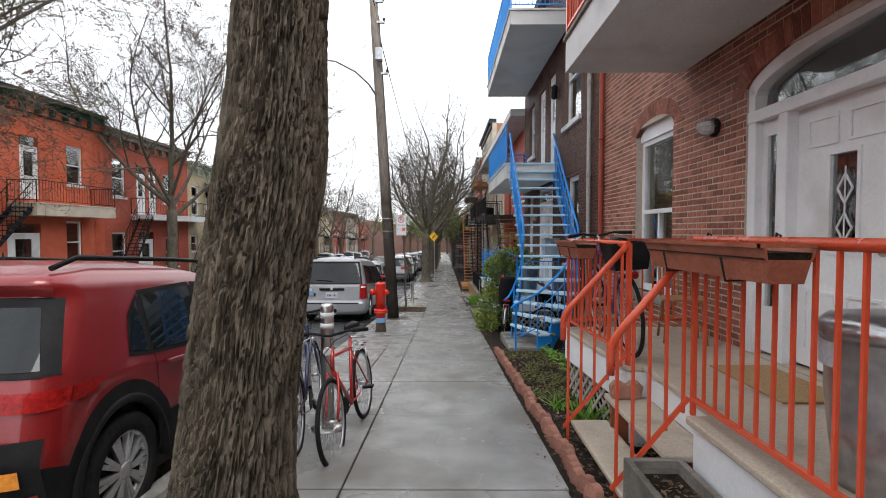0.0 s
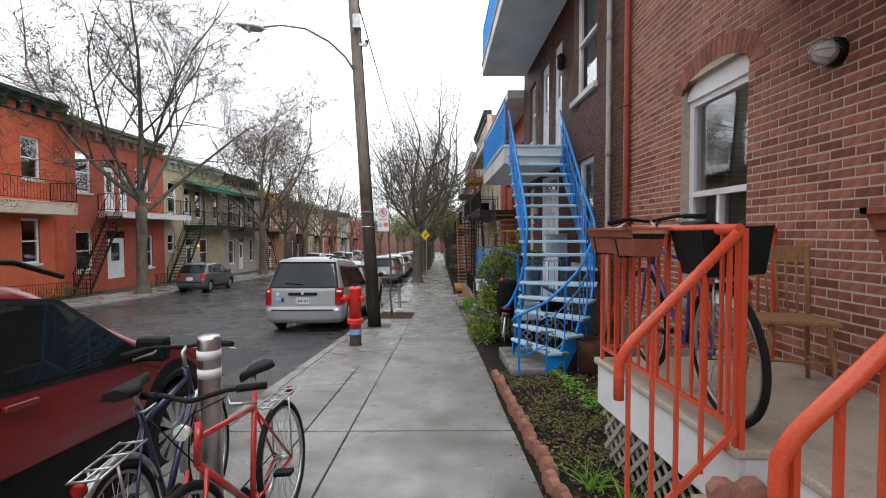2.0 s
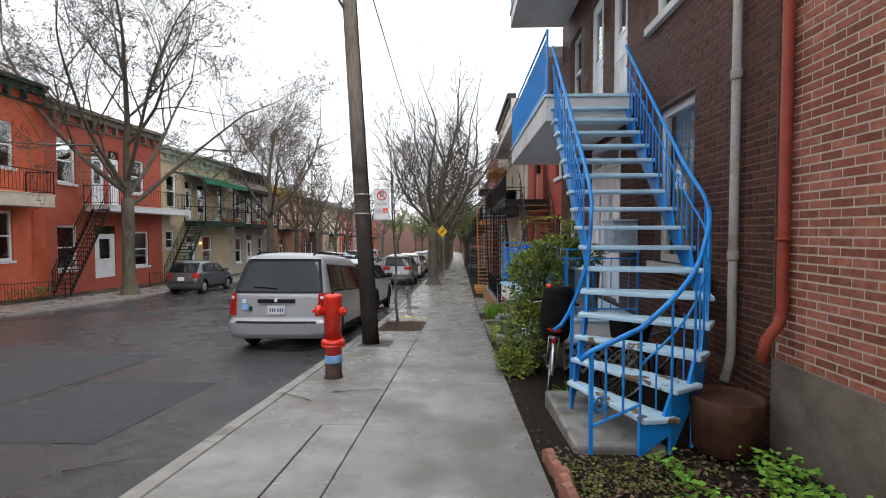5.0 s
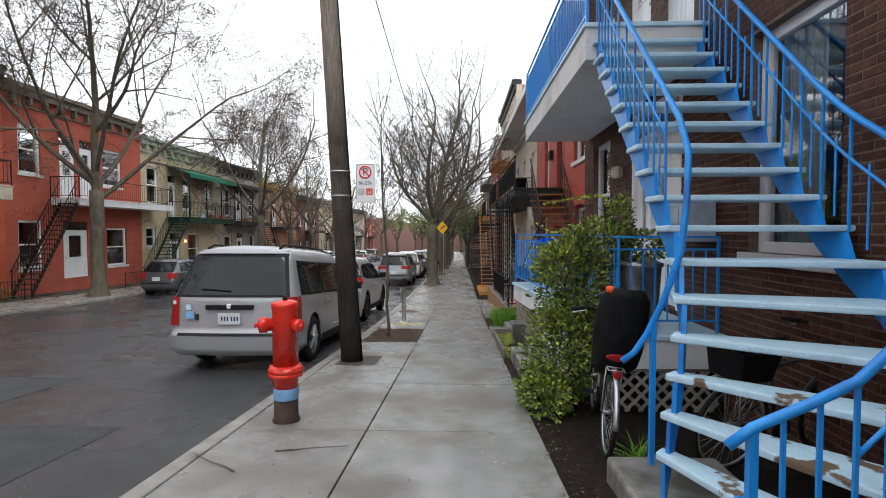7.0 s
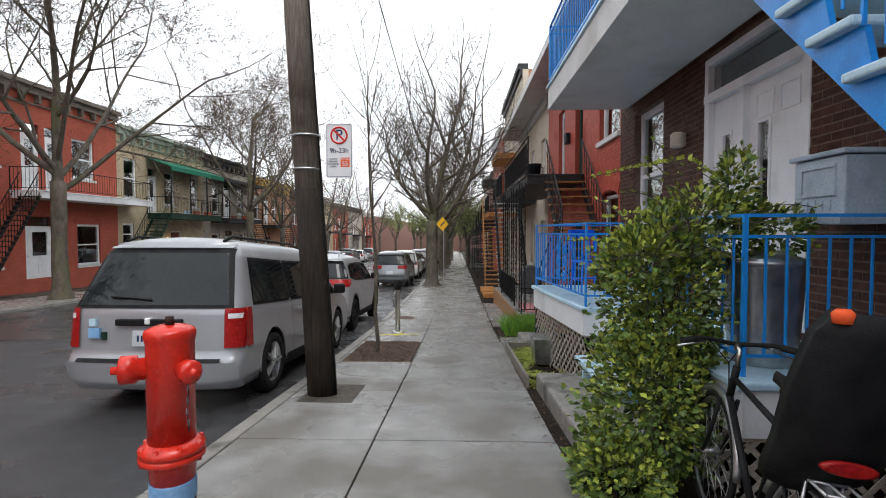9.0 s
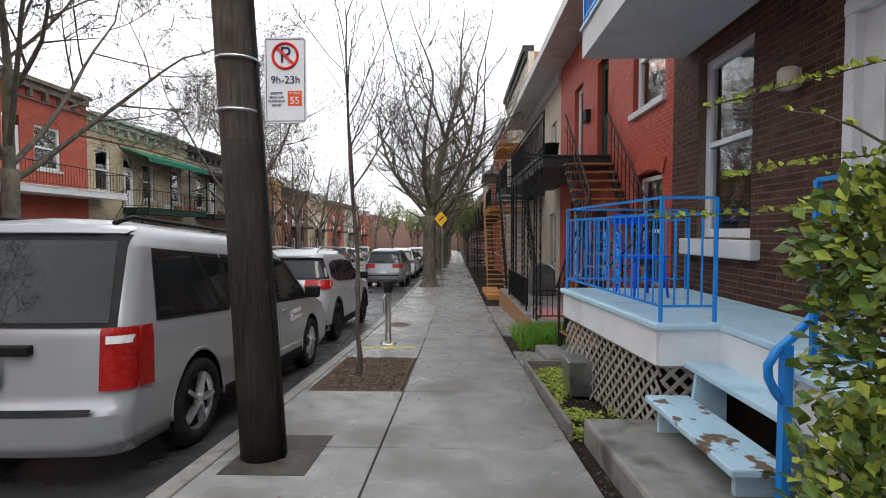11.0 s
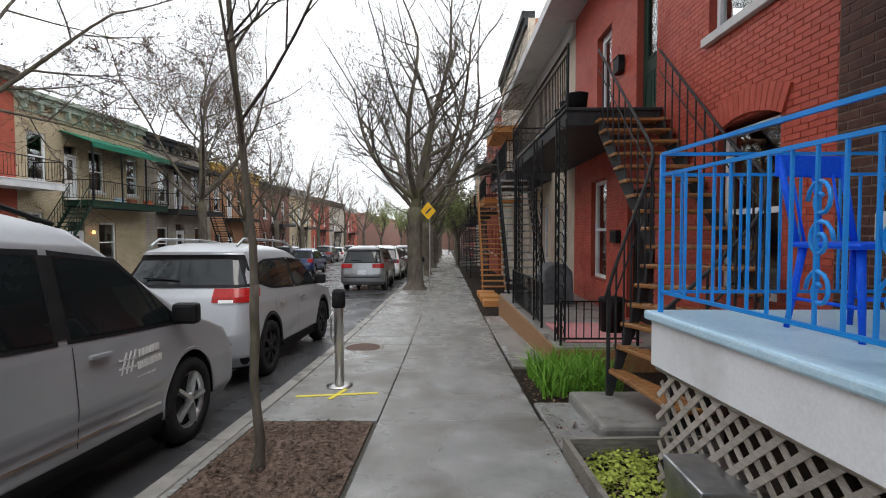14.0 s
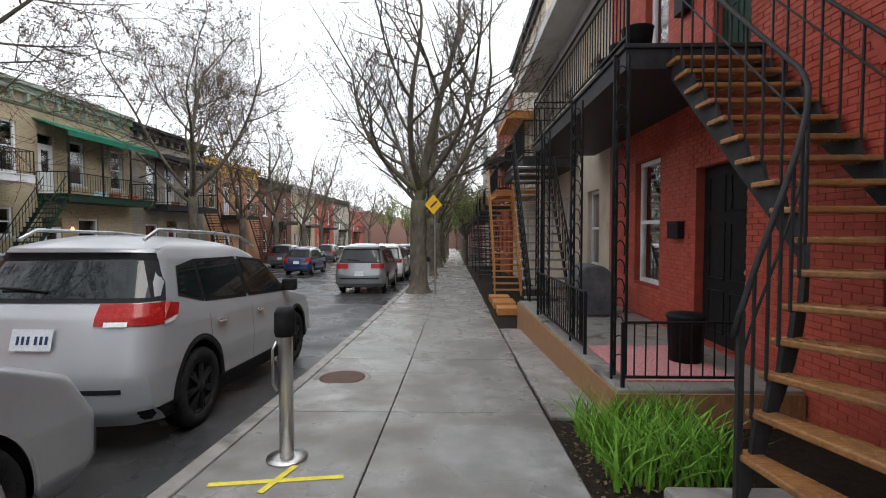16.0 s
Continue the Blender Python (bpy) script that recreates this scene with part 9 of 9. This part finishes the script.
for _ in range(26):
    p = Vector((rng.uniform(1.2, 2.0), rng.uniform(12.1, 12.35), rng.uniform(0.4, 1.1)))
    d = Vector((rng.uniform(-0.9, 0.5), rng.uniform(-0.5, 0.5), rng.uniform(-0.1, 0.5))).normalized()
    pts = [p + d * (0.11 * k) + Vector((0, 0, 0.012 * k * (4 - k))) for k in range(5)]
    tube_soup(SV, SF, pts, [0.004] * 5, 4)
    for k in range(1, 5):
        for s in (-1, 1, 0.3):
            side = d.cross(Vector((0, 0, 1))) * s
            leaf_quad(YV, YF, pts[k], (d * 0.5 + side + Vector((0, 0, 0.25))).normalized(), Vector((0, 0, 1)), rng.uniform(0.03, 0.05), 0.6)
for _ in range(7):
    a = [Vector((rng.uniform(1.3, 1.75), rng.uniform(12.2, 12.4), G(12.5) + 0.0))]
    for k in range(7):
        a.append(a[-1] + Vector((rng.uniform(-0.07, 0.1), rng.uniform(-0.05, 0.05), 0.27)))
    tube_soup(SV, SF, a, [0.02 - 0.002 * k for k in range(8)], 6)
for tx, ty, tz, zc in ((1.27, 13.65, 1.34, 1.4), (1.36, 13.65, 0.95, 0.99), (1.08, 13.9, 0.73, 0.75)):
    a = [Vector((1.95, 12.45, zc - 0.25)), Vector((1.85, 12.9, zc)), Vector((1.68, 13.35, zc + 0.01)), Vector((tx, ty, tz))]
    tube_soup(SV, SF, a, [0.005] * 4, 4)
    for k in range(90):
        u = k / 90 * 2.99
        p = a[int(u)].lerp(a[int(u) + 1], u - int(u))
        leaf_quad(YV, YF, p, Vector((rng.uniform(-1, 1), rng.uniform(-0.4, 0.6), rng.uniform(-0.2, 0.8))).normalized(), Vector((rng.uniform(-0.5, 0.3), -1.0, 0.3)).normalized(), rng.uniform(0.035, 0.06), 0.62)
soup("leaves", V, F, "leaf", vine)
soup("young_leaves", YV, YF, "leafy", vine)
soup("stem_mass", SV, SF, "twig", vine)
scatter("yard_hedge", "low dark green plants behind the iron fence", "plants", 5000, (-17.9, -17.0, 14, 25), (0.06, 0.14), "leaf", rng, 0.8, (0.05, 0.55), keep=patchy(0.6, -0.1))
# bare twigs that lie about
for i, (x, y, a) in enumerate(((-3.0, 8.6, 0.5), (-1.35, 10.7, 0.2), (-2.9, 6.2, 1.2), (-1.5, 10.3, 2.6))):
    z = G(y) + (0.005 if x > -1.9 else RD(y) + 0.008)
    pts = [Vector((x + 0.14 * k * math.cos(a) + 0.02 * math.sin(k * 2), y + 0.14 * k * math.sin(a), z + 0.004)) for k in range(5)]
    tb = bmesh.new()
    tube(tb, pts, [0.007, 0.006, 0.005, 0.004, 0.002], 5)
    solo("fallen_twig", tb, "twig", "thin fallen twig lying on the wet ground", "twig", "fallen twigs")

# ---- edging ----
edg = thing("garden_edging", (0.93, 6, G(6)), "row of scalloped terracotta-pink edging stones", "edging")
eb = bmesh.new()
prof = [(-0.062, 0.0), (-0.062, 0.13), (-0.05, 0.165), (-0.025, 0.185), (0, 0.19), (0.025, 0.185), (0.05, 0.165), (0.062, 0.13), (0.062, 0.0)]
prism(eb, prof, "x", -0.032, 0.032)
edge_me = mesh_of("edging_stone", eb, "border")
y = 3.15
while y < 8.7:
    x = 0.97 - 0.03 * (y - 3.1) / 5.6 + 0.012 * math.sin(y * 7)
    shared("edging_stone", edge_me, Matrix.LocRotScale((x, y, G(y) - 0.1), Euler((radians(rng.uniform(-5, 5)), radians(rng.uniform(-7, 7)), radians(22 + rng.uniform(-6, 6)))), (1, 1, 1)), edg)
    y += 0.118
for x0, x1, y0, y1, lab in ((0.86, 0.9, 14.98, 17.75, "weathered board edging along the bed"), (0.9, 2.1, 17.72, 17.78, "weathered board across the bed")):
    bm = bmesh.new()
    beam(bm, ((x0 + x1) / 2 if y1 - y0 > 1 else x0, y0, G(y0) + 0.03), ((x0 + x1) / 2 if y1 - y0 > 1 else x1, y1, G(y1) + 0.03), 0.04, 0.18)
    solo("board_edging", bm, "greywood", lab, "edging")
solo("stone_step", box(1.25, 2.3, 18.0, 19.15, G(19.1) - 0.2, G(18) + 0.12, lean=-0.08), "kerb", "rough old stone step below the black staircase", "step", bevel=0.04)
solo("path_slab", strip(0.87, 1.35, [17.85, 18.4, 19.1], 0.0, 0.2), "concrete", "dark wet slab beside the stone step", "slab", bevel=0.02)
solo("path_slab", strip(0.87, 1.42, [20.75, 22, 24, 26], 0.01, 0.2), "concrete", "dark wet strip of concrete before the porch", "slab", bevel=0.02)


# ---- pavement slabs, each its own piece ----
pave = thing("pavement", (-0.5, 10, G(10) - 0.2), "wet grey concrete pavement with joints and stains", "pavement", kind="structure")
part("bed", strip(KERB + 0.03, EDGE, [y for y in ALONG if y < 110], -0.035, 0.2), "joint", pave, "dark dirt in the joints")
cuts_main = [-9, -7, -5, -3.3, -1.7, 0.0, 1.6, 3.25, 4.94, 6.4, 7.85, 9.5, 11.25, 13.03, 14.7, 16.45, 18.5, 20.9, 23.3, 25.0] + [26.6 + 1.7 * i for i in range(16)]
for a, b in zip(cuts_main, cuts_main[1:]):
    n = 4
    ys = [a + 0.007 + (b - a - 0.014) * k / n for k in range(n + 1)]
    lift = rng.uniform(-0.003, 0.004)
    part("slab", strip(-0.71, EDGE - 0.005 + rng.uniform(-0.02, 0.01), ys, lift, 0.09), "concrete", pave, bevel=0.008)
    if a >= 16.4 and b <= 18.6:
        part("slab", strip(KERB + 0.045, -1.845, ys, lift, 0.09), "concrete", pave, bevel=0.006)
        continue
    x = -1.12 if 4 < a < 9 else None
    for x0, x1 in (((KERB + 0.045, -1.14), (-1.128, -0.723)) if x else ((KERB + 0.045, -0.723),)):
        part("slab", strip(x0, x1, ys, rng.uniform(-0.004, 0.003), 0.09), "concrete", pave, bevel=0.008)
part("far_run", strip(KERB + 0.045, EDGE, [52.2, 60, 70, 80, 95, 110], 0.0, 0.09), "concrete", pave)
far_ = [y for y in ALONG if y > 109]
part("far_run", strip(KERB + 0.045, EDGE, far_, 0.0, 0.09), "concrete", pave)


# ---- bricks ----
def bricks(wall, X, y0, y1, z0, z1, holes, mat, proud, near, length=0.2, height=0.057, joint=0.0125, cap=290, arch=None):
    """Running bond on the wall's face: those inside the stretch near = (y0, y1, z0, z1) are pieces of their own, the rest one mesh."""
    bm = bmesh.new()
    v = [bm.verts.new(p) for p in ((proud, -length / 2, -height / 2), (proud, length / 2, -height / 2), (proud, length / 2, height / 2), (proud, -length / 2, height / 2),
                                   (0, -length / 2 + 0.002, -height / 2 + 0.002), (0, length / 2 - 0.002, -height / 2 + 0.002), (0, length / 2 - 0.002, height / 2 - 0.002), (0, -length / 2 + 0.002, height / 2 - 0.002))]
    for f in ((4, 7, 6, 5), (0, 1, 5, 4), (1, 2, 6, 5), (2, 3, 7, 6), (3, 0, 4, 7)):
        bm.faces.new([v[i] for i in f])
    me = mesh_of("brick", bm, mat)
    V, F, made, row = [], [], 0, 0
    z = z0 + height / 2
    while z + height / 2 < z1:
        spans = [(y0, y1)]
        blocked = [(h[0], h[1]) for h in holes if h[2] - height * 0.4 < z < h[3] + height * 0.4]
        if arch:
            for yc, hw, zs, rise in arch:
                if zs <= z <= zs + rise:
                    w = hw * math.sqrt(max(0, 1 - ((z - zs) / rise) ** 2))
                    blocked.append((yc - w, yc + w))
        for a, b in blocked:
            spans = [q for s, e in spans for q in ((s, min(e, a)), (max(s, b), e)) if q[1] - q[0] > 0.03]
        y = y0 - (length + joint) * (0.5 if row % 2 else 1.0)
        while y < y1:
            for s, e in spans:
                a, b = max(y, s), min(y + length, e)
                if b - a > 0.035:
                    full = b - a > length - 0.001
                    out = rng.uniform(-0.0015, 0.0015)
                    if full and made < cap and near[0] < y < near[1] and near[2] < z < near[3]:
                        shared("brick", me, Matrix.LocRotScale((X + out, (a + b) / 2, z + rng.uniform(-0.0015, 0.0015)), Euler((0, 0, radians(rng.uniform(-0.5, 0.5)))), (1, 1, 1)), wall)
                        made += 1
                    else:
                        k = len(V)
                        c, d, h = X + out, X + proud + 0.002, height / 2
                        V += [(d, a, z - h), (d, b, z - h), (d, b, z + h), (d, a, z + h), (c, a + 0.002, z - h + 0.002), (c, b - 0.002, z - h + 0.002), (c, b - 0.002, z + h - 0.002), (c, a + 0.002, z + h - 0.002)]
                        F += [(k + 4, k + 7, k + 6, k + 5), (k, k + 4, k + 5, k + 1), (k + 1, k + 5, k + 6, k + 2), (k + 2, k + 6, k + 7, k + 3), (k + 3, k + 7, k + 4, k)]
            y += length + joint
        z += height + joint
        row += 1
    soup("brickwork", V, F, mat, wall)


def soldier_arch(wall, X, yc, hw, zs, rise, deep, mat, n):
    """Bricks on end round an arched head."""
    for k in range(n):
        pts = []
        for q, extra in ((k + 0.06, 0), (k + 0.94, 0), (k + 0.94, deep), (k + 0.06, deep)):
            t = math.pi * (1 - q / n)
            c, s = math.cos(t), math.sin(t)
            nx, nz = c / hw, s / rise
            ln = math.hypot(nx, nz)
            pts.append((yc + hw * c + extra * nx / ln, zs + rise * s + extra * nz / ln))
        part("arch_brick", prism(bmesh.new(), pts, "x", X - 0.002, X + 0.03), mat, wall)


bricks(H1_WALL, W1, -3.2, 9.04, 0.1, 8.15, h1_holes + [(1.7, 4.72, 2.6, 2.86), (5.9, 9.05, -1, 0.1)], "brick1", 0.004, (4.7, 7.0, 0.9, 2.9), arch=[(6.82, 0.62, 2.85, 0.46), (3.21, 1.53, 2.84, 0.6)])
soldier_arch(H1_WALL, W1, 6.82, 0.61, 2.9, 0.22, 0.2, "brick1", 22)
soldier_arch(H1_WALL, W1, 3.21, 1.52, 2.86, 0.31, 0.22, "brick1", 40)
bricks(H2_WALL, W2, 9.06, 17.64, -1.75, 7.95, h2_holes, "brick2", 0.005, (9.2, 10.5, -0.4, 2.8))
bricks(H3_WALL, W3, 17.66, 26.38, -2.3, 5.7, h3_holes, "brick3", 0.007, (17.7, 18.8, 0.0, 3.6), joint=0.007)
